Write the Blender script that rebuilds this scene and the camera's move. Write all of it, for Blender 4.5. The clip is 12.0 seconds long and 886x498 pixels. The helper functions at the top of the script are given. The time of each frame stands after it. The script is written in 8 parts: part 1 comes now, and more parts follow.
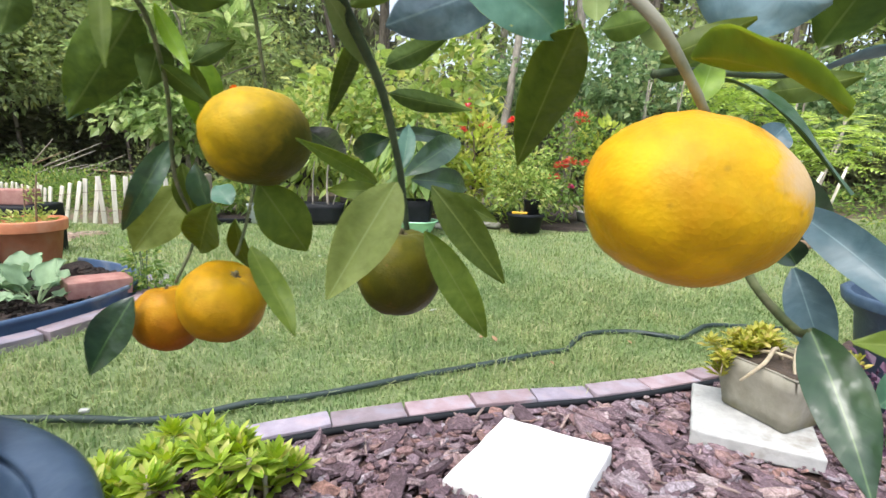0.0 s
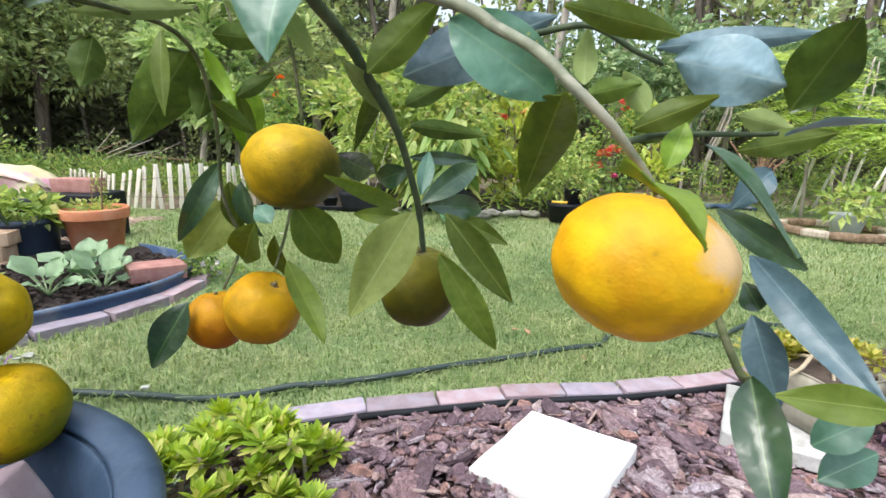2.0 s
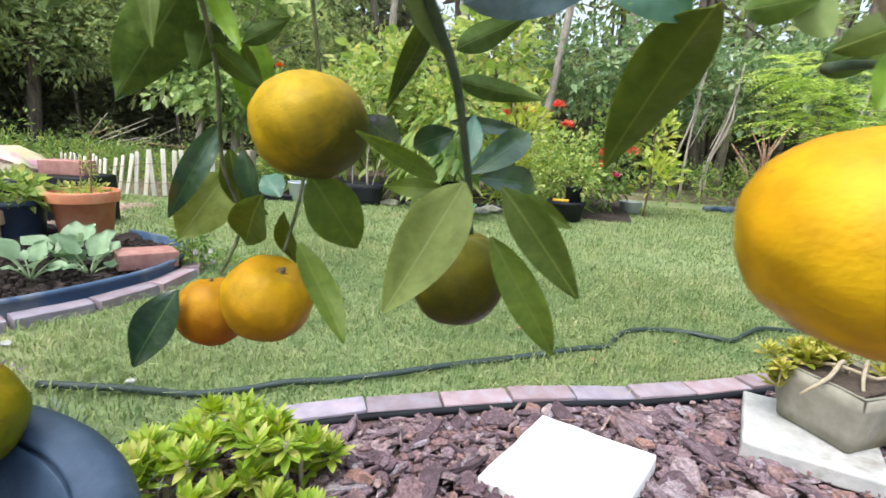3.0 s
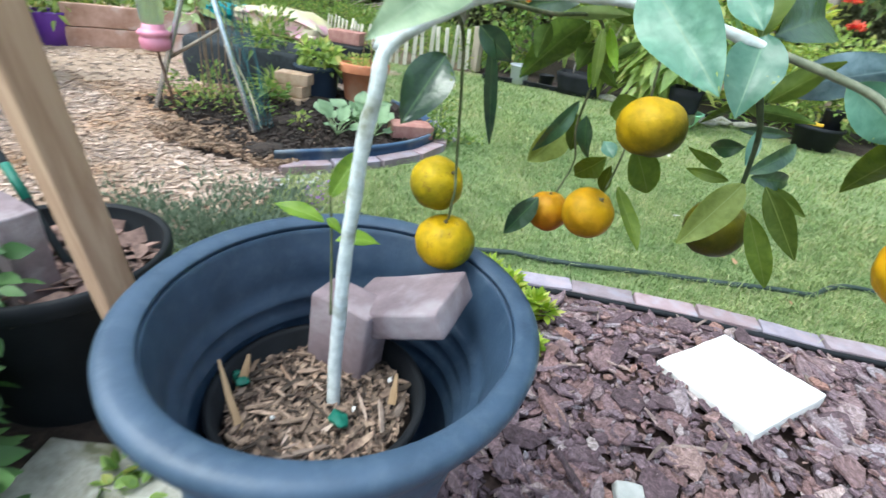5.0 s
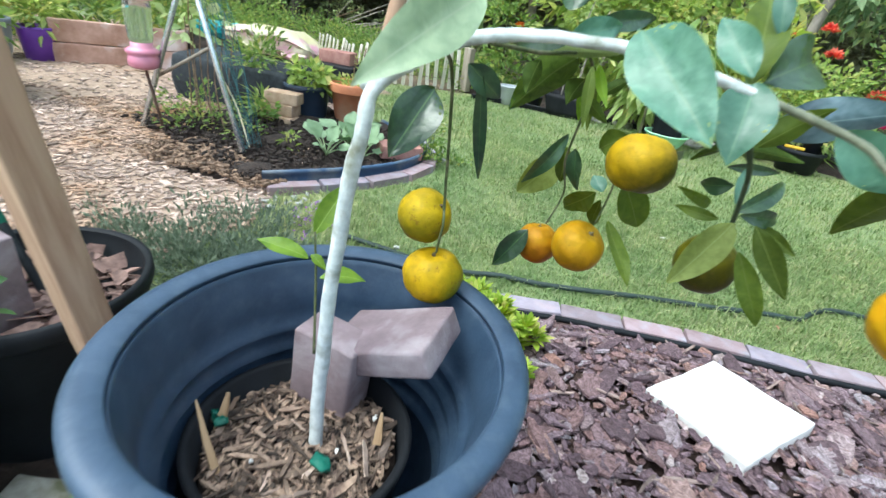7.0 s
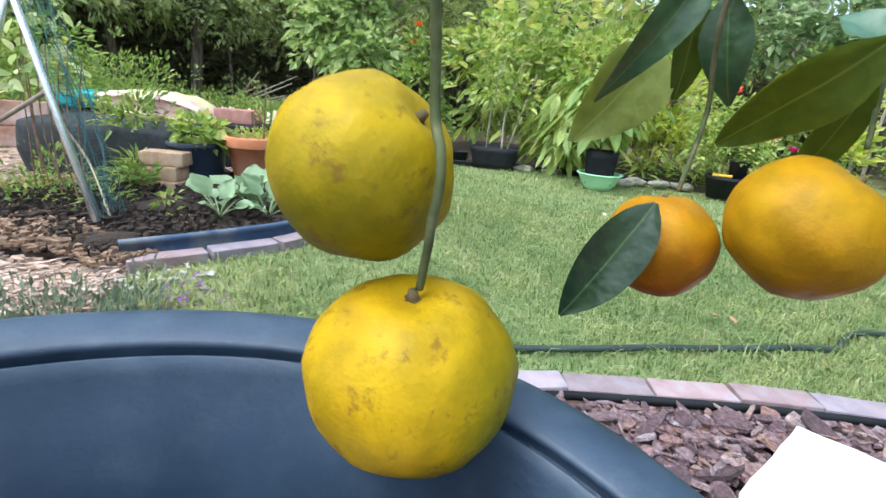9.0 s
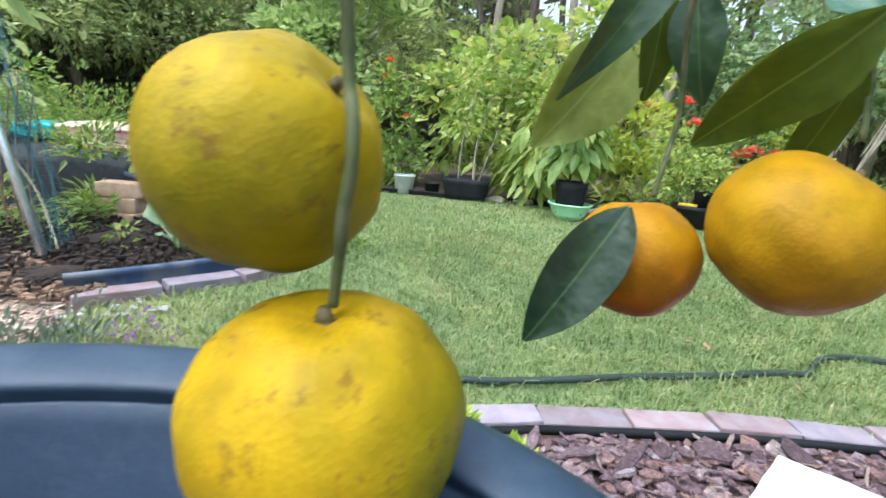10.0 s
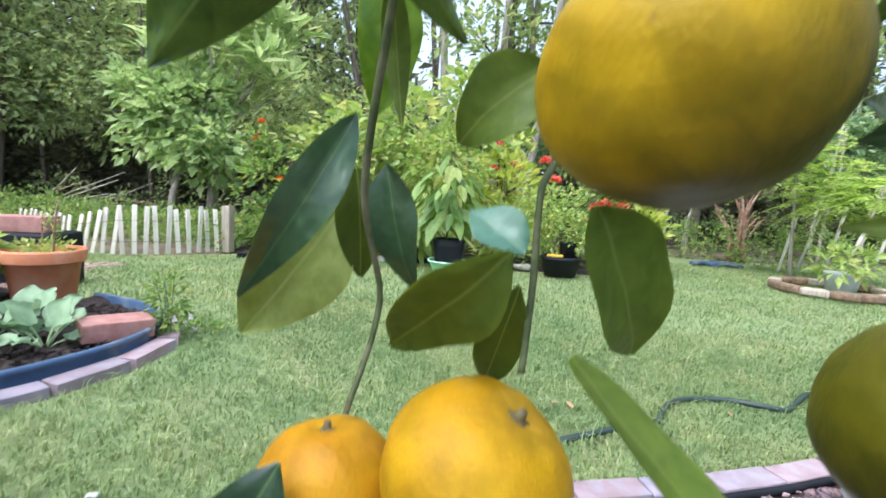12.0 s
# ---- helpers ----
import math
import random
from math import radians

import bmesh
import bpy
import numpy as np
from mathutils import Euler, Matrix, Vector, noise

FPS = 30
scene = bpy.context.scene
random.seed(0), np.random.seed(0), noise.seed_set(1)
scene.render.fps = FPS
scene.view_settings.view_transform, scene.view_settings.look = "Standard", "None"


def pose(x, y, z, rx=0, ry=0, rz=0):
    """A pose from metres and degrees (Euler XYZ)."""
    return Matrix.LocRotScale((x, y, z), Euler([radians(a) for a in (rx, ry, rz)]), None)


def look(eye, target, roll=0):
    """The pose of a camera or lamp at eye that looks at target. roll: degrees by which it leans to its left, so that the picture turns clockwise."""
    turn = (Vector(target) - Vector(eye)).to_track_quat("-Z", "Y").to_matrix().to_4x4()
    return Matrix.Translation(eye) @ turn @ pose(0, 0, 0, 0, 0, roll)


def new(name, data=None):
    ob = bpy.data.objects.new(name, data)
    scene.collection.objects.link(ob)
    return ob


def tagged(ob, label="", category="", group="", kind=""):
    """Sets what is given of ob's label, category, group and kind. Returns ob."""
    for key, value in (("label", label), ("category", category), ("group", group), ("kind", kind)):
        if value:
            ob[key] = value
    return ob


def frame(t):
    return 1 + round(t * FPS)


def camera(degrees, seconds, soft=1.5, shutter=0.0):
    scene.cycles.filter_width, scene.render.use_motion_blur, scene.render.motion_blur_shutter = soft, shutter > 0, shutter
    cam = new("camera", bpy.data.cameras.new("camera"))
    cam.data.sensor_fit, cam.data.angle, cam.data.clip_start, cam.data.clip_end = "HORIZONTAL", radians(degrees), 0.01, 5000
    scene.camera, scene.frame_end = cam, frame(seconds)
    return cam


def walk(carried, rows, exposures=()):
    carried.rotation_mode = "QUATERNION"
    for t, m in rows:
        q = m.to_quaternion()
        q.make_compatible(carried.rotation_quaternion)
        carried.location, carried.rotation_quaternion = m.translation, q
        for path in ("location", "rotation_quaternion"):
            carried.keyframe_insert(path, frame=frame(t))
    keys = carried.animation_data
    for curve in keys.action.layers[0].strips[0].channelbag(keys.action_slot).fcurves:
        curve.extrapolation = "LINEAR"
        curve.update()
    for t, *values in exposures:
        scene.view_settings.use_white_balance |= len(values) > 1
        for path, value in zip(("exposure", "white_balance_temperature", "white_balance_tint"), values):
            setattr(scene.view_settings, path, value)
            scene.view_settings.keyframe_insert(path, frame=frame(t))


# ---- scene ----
cam = camera(85.0, 12.0, soft=1.5, shutter=0.5)
PATH = [
    (0, (0.89, 0.476, 0.682), (0.487, 2.398, 0.302), 1.6),
    (0.5, (0.91, 0.506, 0.688), (0.484, 2.419, 0.29), 1.3),
    (1, (0.919, 0.486, 0.702), (0.47, 2.392, 0.296), 1.1),
    (1.5, (0.924, 0.459, 0.707), (0.418, 2.347, 0.285), 1.0),
    (2, (0.916, 0.453, 0.717), (0.356, 2.321, 0.273), 1.5),
    (2.5, (0.898, 0.471, 0.705), (0.347, 2.349, 0.29), 2.5),
    (3, (0.861, 0.508, 0.69), (0.326, 2.38, 0.233), 3.2),
    (3.5, (0.809, 0.481, 0.688), (0.195, 2.298, 0.121), 4.3),
    (3.7, (0.78, 0.44, 0.692), (0.118, 2.221, 0.066), 5.0),
    (5.3, (0.867, 0.173, 0.835), (-0.232, 1.52, -0.153), 7.8),
    (5.5, (0.877, 0.152, 0.848), (-0.242, 1.487, -0.134), 7.9),
    (6, (0.889, 0.142, 0.873), (-0.251, 1.49, -0.067), 7.9),
    (6.5, (0.879, 0.168, 0.868), (-0.224, 1.56, -0.051), 8.3),
    (7, (0.834, 0.229, 0.824), (-0.209, 1.679, -0.076), 8.5),
    (7.2, (0.797, 0.262, 0.8), (-0.23, 1.73, -0.09), 8.4),
    (8.8, (0.589, 0.525, 0.613), (-0.313, 2.198, -0.008), 4.9),
    (9, (0.585, 0.537, 0.603), (-0.315, 2.221, 0.005), 4.6),
    (9.5, (0.575, 0.559, 0.583), (-0.311, 2.271, 0.048), 4.6),
    (10, (0.582, 0.575, 0.585), (-0.251, 2.334, 0.124), 4.6),
    (10.5, (0.604, 0.611, 0.596), (-0.115, 2.435, 0.201), 4.8),
    (11, (0.628, 0.64, 0.601), (0.036, 2.521, 0.267), 4.5),
    (11.5, (0.649, 0.656, 0.617), (0.115, 2.562, 0.328), 3.7),
    (12, (0.651, 0.655, 0.657), (0.206, 2.578, 0.436), 3.1),
]
walk(cam, [(t, look(eye, target, roll)) for t, eye, target, roll in PATH], exposures=[(0.0, 0.58, 5950, 8), (3.7, 0.56, 5800, 6), (5.3, 0.53, 5500, -3), (7.2, 0.54, 5500, -3), (8.8, 0.60, 5600, 3), (10.2, 0.60, 5550, 4), (11.0, 0.66, 5300, 7), (11.5, 0.68, 5250, 7), (12.0, 0.72, 5400, 8)])

# ---- light: open shade under a bright, hazy sky ----
SUN_ELEVATION, SUN_TURN = 62.0, 207.0
world = bpy.data.worlds.new("sky")
scene.world = world
world.use_nodes = True
sky = world.node_tree.nodes.new("ShaderNodeTexSky")
sky.sky_type, sky.sun_disc = "NISHITA", False
sky.sun_elevation, sky.sun_rotation = radians(SUN_ELEVATION), radians(SUN_TURN)
sky.air_density, sky.dust_density, sky.ozone_density = 0.8, 8.0, 0.8
background = world.node_tree.nodes["Background"]
background.inputs["Strength"].default_value = 0.15
haze = world.node_tree.nodes.new("ShaderNodeMix")
haze.data_type, haze.blend_type = "RGBA", "ADD"
haze.inputs["Factor"].default_value = 1.0
haze.inputs["B"].default_value = (3.35, 3.4, 3.4, 1)
world.node_tree.links.new(sky.outputs["Color"], haze.inputs["A"])
world.node_tree.links.new(haze.outputs["Result"], background.inputs["Color"])
sun = new("sun", bpy.data.lights.new("sun", "SUN"))
sun.data.energy, sun.data.angle, sun.data.color = 0.95, radians(30), (1.0, 0.97, 0.91)
azimuth, height = radians(SUN_TURN), radians(SUN_ELEVATION)
toward = Vector((math.sin(azimuth) * math.cos(height), math.cos(azimuth) * math.cos(height), math.sin(height)))
sun.matrix_world = look(toward * 30, (0, 0, 0))


# ---- materials ----
def nodes_of(name):
    m = bpy.data.materials.new(name)
    m.use_nodes = True
    tree = m.node_tree
    return m, tree, tree.nodes["Principled BSDF"]


def add(tree, kind, **values):
    n = tree.nodes.new(kind)
    for key, value in values.items():
        n.inputs[key].default_value = value
    return n


def ramp(tree, source, stops):
    n = tree.nodes.new("ShaderNodeValToRGB")
    while len(n.color_ramp.elements) < len(stops):
        n.color_ramp.elements.new(0.5)
    for e, (at, colour) in zip(n.color_ramp.elements, stops):
        e.position, e.color = at, (*colour, 1)
    tree.links.new(source, n.inputs["Fac"])
    return n.outputs["Color"]


def mixed(tree, fac, a, b, mode="MIX"):
    n = tree.nodes.new("ShaderNodeMix")
    n.data_type, n.blend_type = "RGBA", mode
    for value, socket in ((fac, n.inputs[0]), (a, n.inputs[6]), (b, n.inputs[7])):
        if isinstance(value, bpy.types.NodeSocket):
            tree.links.new(value, socket)
        elif isinstance(value, tuple):
            socket.default_value = (*value, 1)
        else:
            socket.default_value = value
    return n.outputs[2]


def coords(tree, kind="Object"):
    return tree.nodes.new("ShaderNodeTexCoord").outputs[kind]


def surface(name, dark, light, scale=8.0, rough=0.7, bump=0.2, bump_scale=60.0, metal=0.0, stain=None, stain_scale=3.0,
            spec=0.5, island=0.0, each=0.0, space="Object", bump_distance=0.004, stain_at=(0.5, 0.68), tones=None, mottle=0.0):
    """A worn surface: two colours mixed by noise, a stain at a larger scale, fine relief, variation piece by piece."""
    m, tree, b = nodes_of(name)
    c = coords(tree, space)
    n1 = add(tree, "ShaderNodeTexNoise", Scale=scale, Detail=6.0, Roughness=0.6)
    tree.links.new(c, n1.inputs["Vector"])
    colour = ramp(tree, n1.outputs["Fac"], [(0.32, dark), (0.68, light)])
    if stain:
        n2 = add(tree, "ShaderNodeTexNoise", Scale=stain_scale, Detail=4.0, Roughness=0.55)
        tree.links.new(c, n2.inputs["Vector"])
        f = ramp(tree, n2.outputs["Fac"], [(stain_at[0], (0, 0, 0)), (stain_at[1], (1, 1, 1))])
        colour = mixed(tree, f, colour, stain)
    if tones:
        pick = tree.nodes.new("ShaderNodeObjectInfo").outputs["Random"] if each else tree.nodes.new("ShaderNodeNewGeometry").outputs["Random Per Island"]
        colour = mixed(tree, 0.7, colour, ramp(tree, pick, tones))
    if mottle:
        n4 = add(tree, "ShaderNodeTexNoise", Scale=mottle, Detail=5.0, Roughness=0.7, Distortion=1.5)
        tree.links.new(c, n4.inputs["Vector"])
        colour = mixed(tree, 1.0, colour, ramp(tree, n4.outputs["Fac"], [(0.34, (0.42, 0.38, 0.38)), (0.5, (0.95, 0.93, 0.93)), (0.66, (1.62, 1.62, 1.68))]), "MULTIPLY")
    if island or each:
        source = tree.nodes.new("ShaderNodeNewGeometry").outputs["Random Per Island"] if island else tree.nodes.new("ShaderNodeObjectInfo").outputs["Random"]
        k = island or each
        v = add(tree, "ShaderNodeMapRange")
        v.inputs["To Min"].default_value, v.inputs["To Max"].default_value = 1 - k, 1 + k
        tree.links.new(source, v.inputs["Value"])
        hsv = tree.nodes.new("ShaderNodeHueSaturation")
        tree.links.new(v.outputs["Result"], hsv.inputs["Value"])
        tree.links.new(colour, hsv.inputs["Color"])
        colour = hsv.outputs["Color"]
    tree.links.new(colour, b.inputs["Base Color"])
    b.inputs["Roughness"].default_value, b.inputs["Metallic"].default_value = rough, metal
    b.inputs["Specular IOR Level"].default_value = spec
    if bump:
        n3 = add(tree, "ShaderNodeTexNoise", Scale=bump_scale, Detail=8.0, Roughness=0.65)
        tree.links.new(c, n3.inputs["Vector"])
        bp = add(tree, "ShaderNodeBump", Strength=bump, Distance=bump_distance)
        tree.links.new(n3.outputs["Fac"], bp.inputs["Height"])
        tree.links.new(bp.outputs["Normal"], b.inputs["Normal"])
    return m


def foliage_material(name, dark, light, rough=0.45, through_it=0.35, yellow=None, spec=0.4):
    """Leaves that differ one from another and let some light through."""
    m, tree, b = nodes_of(name)
    r = tree.nodes.new("ShaderNodeNewGeometry").outputs["Random Per Island"]
    stops = [(0.0, dark), (0.75, light)] + ([(0.97, yellow)] if yellow else [])
    colour = ramp(tree, r, stops)
    n1 = add(tree, "ShaderNodeTexNoise", Scale=30.0, Detail=3.0)
    tree.links.new(coords(tree), n1.inputs["Vector"])
    colour = mixed(tree, 0.35, colour, ramp(tree, n1.outputs["Fac"], [(0.3, (0.25, 0.25, 0.25)), (0.7, (1, 1, 1))]), "MULTIPLY")
    tree.links.new(colour, b.inputs["Base Color"])
    b.inputs["Roughness"].default_value = rough
    b.inputs["Specular IOR Level"].default_value = spec
    t = tree.nodes.new("ShaderNodeBsdfTranslucent")
    hsv = add(tree, "ShaderNodeHueSaturation", Saturation=1.15, Value=1.5, Hue=0.485)
    tree.links.new(colour, hsv.inputs["Color"])
    tree.links.new(hsv.outputs["Color"], t.inputs["Color"])
    mix = add(tree, "ShaderNodeMixShader", Fac=through_it)
    tree.links.new(b.outputs["BSDF"], mix.inputs[1])
    tree.links.new(t.outputs["BSDF"], mix.inputs[2])
    tree.links.new(mix.outputs["Shader"], tree.nodes["Material Output"].inputs["Surface"])
    return m


def citrus_leaf_material(name, dark, light, vein, rough, through_it, spec=0.5, coat=0.0):
    """A citrus leaf with a midrib, side veins and uneven colour, laid along the leaf's own length."""
    m, tree, b = nodes_of(name)
    uv = coords(tree, "UV")
    sep = tree.nodes.new("ShaderNodeSeparateXYZ")
    tree.links.new(uv, sep.inputs[0])
    mid = add(tree, "ShaderNodeMath")
    mid.operation = "ABSOLUTE"
    tree.links.new(sep.outputs["X"], mid.inputs[0])
    rib = ramp(tree, mid.outputs[0], [(0.008, (1, 1, 1)), (0.026, (0, 0, 0))])
    slant = add(tree, "ShaderNodeMath")
    slant.operation = "MULTIPLY_ADD"
    tree.links.new(mid.outputs[0], slant.inputs[0])
    slant.inputs[1].default_value = -0.32
    tree.links.new(sep.outputs["Y"], slant.inputs[2])
    n0 = add(tree, "ShaderNodeTexNoise", Scale=6.0, Detail=3.0)
    tree.links.new(coords(tree), n0.inputs["Vector"])
    wob = add(tree, "ShaderNodeMath")
    wob.operation = "MULTIPLY_ADD"
    tree.links.new(n0.outputs["Fac"], wob.inputs[0])
    wob.inputs[1].default_value = 0.05
    tree.links.new(slant.outputs[0], wob.inputs[2])
    times = add(tree, "ShaderNodeMath")
    times.operation = "MULTIPLY"
    times.inputs[1].default_value = 62.0
    tree.links.new(wob.outputs[0], times.inputs[0])
    wave = add(tree, "ShaderNodeMath")
    wave.operation = "SINE"
    tree.links.new(times.outputs[0], wave.inputs[0])
    side = ramp(tree, wave.outputs[0], [(0.82, (0, 0, 0)), (1.0, (1, 1, 1))])
    n1 = add(tree, "ShaderNodeTexNoise", Scale=60.0, Detail=6.0, Roughness=0.6, Distortion=0.6)
    tree.links.new(coords(tree), n1.inputs["Vector"])
    colour = ramp(tree, n1.outputs["Fac"], [(0.34, dark), (0.66, light)])
    info = tree.nodes.new("ShaderNodeObjectInfo").outputs["Random"]
    v = add(tree, "ShaderNodeMapRange")
    v.inputs["To Min"].default_value, v.inputs["To Max"].default_value = 0.75, 1.3
    tree.links.new(info, v.inputs["Value"])
    hsv0 = tree.nodes.new("ShaderNodeHueSaturation")
    tree.links.new(v.outputs["Result"], hsv0.inputs["Value"])
    tree.links.new(colour, hsv0.inputs["Color"])
    colour = mixed(tree, side, hsv0.outputs["Color"], mixed(tree, 0.03, hsv0.outputs["Color"], vein))
    colour = mixed(tree, rib, colour, vein)
    tree.links.new(colour, b.inputs["Base Color"])
    b.inputs["Roughness"].default_value = rough
    b.inputs["Specular IOR Level"].default_value = spec
    b.inputs["Coat Weight"].default_value = coat
    b.inputs["Coat Roughness"].default_value = 0.28
    relief = mixed(tree, 0.965, side, n1.outputs["Color"])
    bp = add(tree, "ShaderNodeBump", Strength=0.5, Distance=0.0011)
    tree.links.new(relief, bp.inputs["Height"])
    swell = add(tree, "ShaderNodeTexNoise", Scale=85.0, Detail=2.0, Roughness=0.45)
    tree.links.new(coords(tree), swell.inputs["Vector"])
    bp2 = add(tree, "ShaderNodeBump", Strength=0.7, Distance=0.0028)
    tree.links.new(swell.outputs["Fac"], bp2.inputs["Height"])
    tree.links.new(bp.outputs["Normal"], bp2.inputs["Normal"])
    tree.links.new(bp2.outputs["Normal"], b.inputs["Normal"])
    t = tree.nodes.new("ShaderNodeBsdfTranslucent")
    hsv = add(tree, "ShaderNodeHueSaturation", Saturation=1.1, Value=1.6, Hue=0.48)
    tree.links.new(colour, hsv.inputs["Color"])
    tree.links.new(hsv.outputs["Color"], t.inputs["Color"])
    mix = add(tree, "ShaderNodeMixShader", Fac=through_it)
    tree.links.new(b.outputs["BSDF"], mix.inputs[1])
    tree.links.new(t.outputs["BSDF"], mix.inputs[2])
    tree.links.new(mix.outputs["Shader"], tree.nodes["Material Output"].inputs["Surface"])
    return m


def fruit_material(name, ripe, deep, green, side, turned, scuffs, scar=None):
    """Citrus rind: pores and lumps, a cheek for unripe rind and painted underside shade, brown scuffs, perhaps a pale
    scar.
    """
    m, tree, b = nodes_of(name)
    c = coords(tree)
    n1 = add(tree, "ShaderNodeTexNoise", Scale=34.0, Detail=5.0, Roughness=0.65)
    tree.links.new(c, n1.inputs["Vector"])
    colour = ramp(tree, n1.outputs["Fac"], [(0.32, deep), (0.62, ripe)])

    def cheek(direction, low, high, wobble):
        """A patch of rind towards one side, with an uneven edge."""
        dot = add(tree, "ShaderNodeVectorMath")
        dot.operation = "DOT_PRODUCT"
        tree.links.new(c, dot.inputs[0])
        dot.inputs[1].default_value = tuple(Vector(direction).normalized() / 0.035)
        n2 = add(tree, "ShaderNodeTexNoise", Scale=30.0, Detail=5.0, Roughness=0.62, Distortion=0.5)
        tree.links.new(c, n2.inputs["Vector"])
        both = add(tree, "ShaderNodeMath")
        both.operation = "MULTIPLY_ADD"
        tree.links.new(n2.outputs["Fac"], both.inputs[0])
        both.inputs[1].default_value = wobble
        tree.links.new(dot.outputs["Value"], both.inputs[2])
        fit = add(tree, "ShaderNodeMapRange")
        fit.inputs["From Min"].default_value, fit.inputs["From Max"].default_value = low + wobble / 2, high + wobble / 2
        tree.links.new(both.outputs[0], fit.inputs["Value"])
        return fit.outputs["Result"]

    # darker cheek: unripe rind, and underside shade painted in as colour
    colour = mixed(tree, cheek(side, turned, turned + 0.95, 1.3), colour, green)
    blotch = add(tree, "ShaderNodeTexNoise", Scale=60.0, Detail=3.0, Roughness=0.5)
    tree.links.new(c, blotch.inputs["Vector"])
    colour = mixed(tree, 1.0, colour, ramp(tree, blotch.outputs["Fac"], [(0.38, (0.80, 0.84, 0.9)), (0.56, (1.03, 1.02, 1.0))]), "MULTIPLY")
    if scar:
        colour = mixed(tree, cheek(scar, 0.80, 0.98, 0.8), colour, (0.50, 0.35, 0.18))
    n3 = add(tree, "ShaderNodeTexNoise", Scale=78.0, Detail=8.0, Roughness=0.74, Distortion=0.25)
    tree.links.new(c, n3.inputs["Vector"])
    colour = mixed(tree, ramp(tree, n3.outputs["Fac"], [(0.66 - scuffs, (0, 0, 0)), (0.73 - scuffs, (0.62, 0.62, 0.62))]), colour, (0.16, 0.075, 0.014))
    spots = add(tree, "ShaderNodeTexVoronoi", Scale=75.0)
    tree.links.new(c, spots.inputs["Vector"])
    colour = mixed(tree, ramp(tree, spots.outputs["Distance"], [(0.05, (0.42, 0.42, 0.42)), (0.11, (0, 0, 0))]), colour, (0.20, 0.10, 0.015))
    tree.links.new(colour, b.inputs["Base Color"])
    b.inputs["Roughness"].default_value = 0.48
    b.inputs["Specular IOR Level"].default_value = 0.18
    pores = add(tree, "ShaderNodeTexVoronoi", Scale=520.0)
    tree.links.new(c, pores.inputs["Vector"])
    lumps = add(tree, "ShaderNodeTexNoise", Scale=98.0, Detail=4.0, Roughness=0.6)
    tree.links.new(c, lumps.inputs["Vector"])
    b1 = add(tree, "ShaderNodeBump", Strength=0.22, Distance=0.0007)
    tree.links.new(pores.outputs["Distance"], b1.inputs["Height"])
    b2 = add(tree, "ShaderNodeBump", Strength=0.38, Distance=0.0018)
    tree.links.new(lumps.outputs["Fac"], b2.inputs["Height"])
    tree.links.new(b1.outputs["Normal"], b2.inputs["Normal"])
    tree.links.new(b2.outputs["Normal"], b.inputs["Normal"])
    return m


def wood_material(name, dark, light, rough=0.75, grain=14.0, along=(1, 1, 0.08)):
    m, tree, b = nodes_of(name)
    mp = tree.nodes.new("ShaderNodeMapping")
    mp.inputs["Scale"].default_value = along
    tree.links.new(coords(tree), mp.inputs["Vector"])
    n1 = add(tree, "ShaderNodeTexNoise", Scale=grain * 4, Detail=7.0, Roughness=0.65, Distortion=0.6)
    tree.links.new(mp.outputs["Vector"], n1.inputs["Vector"])
    colour = ramp(tree, n1.outputs["Fac"], [(0.33, dark), (0.66, light)])
    info = tree.nodes.new("ShaderNodeObjectInfo").outputs["Random"]
    v = add(tree, "ShaderNodeMapRange")
    v.inputs["To Min"].default_value, v.inputs["To Max"].default_value = 0.8, 1.15
    tree.links.new(info, v.inputs["Value"])
    hsv = tree.nodes.new("ShaderNodeHueSaturation")
    tree.links.new(v.outputs["Result"], hsv.inputs["Value"])
    tree.links.new(colour, hsv.inputs["Color"])
    tree.links.new(hsv.outputs["Color"], b.inputs["Base Color"])
    b.inputs["Roughness"].default_value = rough
    bp = add(tree, "ShaderNodeBump", Strength=0.3, Distance=0.002)
    tree.links.new(n1.outputs["Fac"], bp.inputs["Height"])
    tree.links.new(bp.outputs["Normal"], b.inputs["Normal"])
    return m


m_lawn = surface("lawn_soil", (0.14, 0.19, 0.075), (0.25, 0.30, 0.135), 26, 0.95, 0.35, 90, stain=(0.26, 0.26, 0.13), stain_scale=2.2)
m_grass = foliage_material("grass_blade", (0.185, 0.275, 0.105), (0.335, 0.415, 0.185), 0.55, 0.3, (0.46, 0.47, 0.27))
def patchy(material, scale, low, high):
    """Broad uneven patches of colour laid over a foliage material."""
    tree = material.node_tree
    b = tree.nodes["Principled BSDF"]
    source = b.inputs["Base Color"].links[0].from_socket
    n1 = add(tree, "ShaderNodeTexNoise", Scale=scale, Detail=5.0, Roughness=0.65)
    tree.links.new(coords(tree), n1.inputs["Vector"])
    out = mixed(tree, 0.75, source, ramp(tree, n1.outputs["Fac"], [(0.36, low), (0.64, high)]), "MULTIPLY")
    tree.links.new(out, b.inputs["Base Color"])


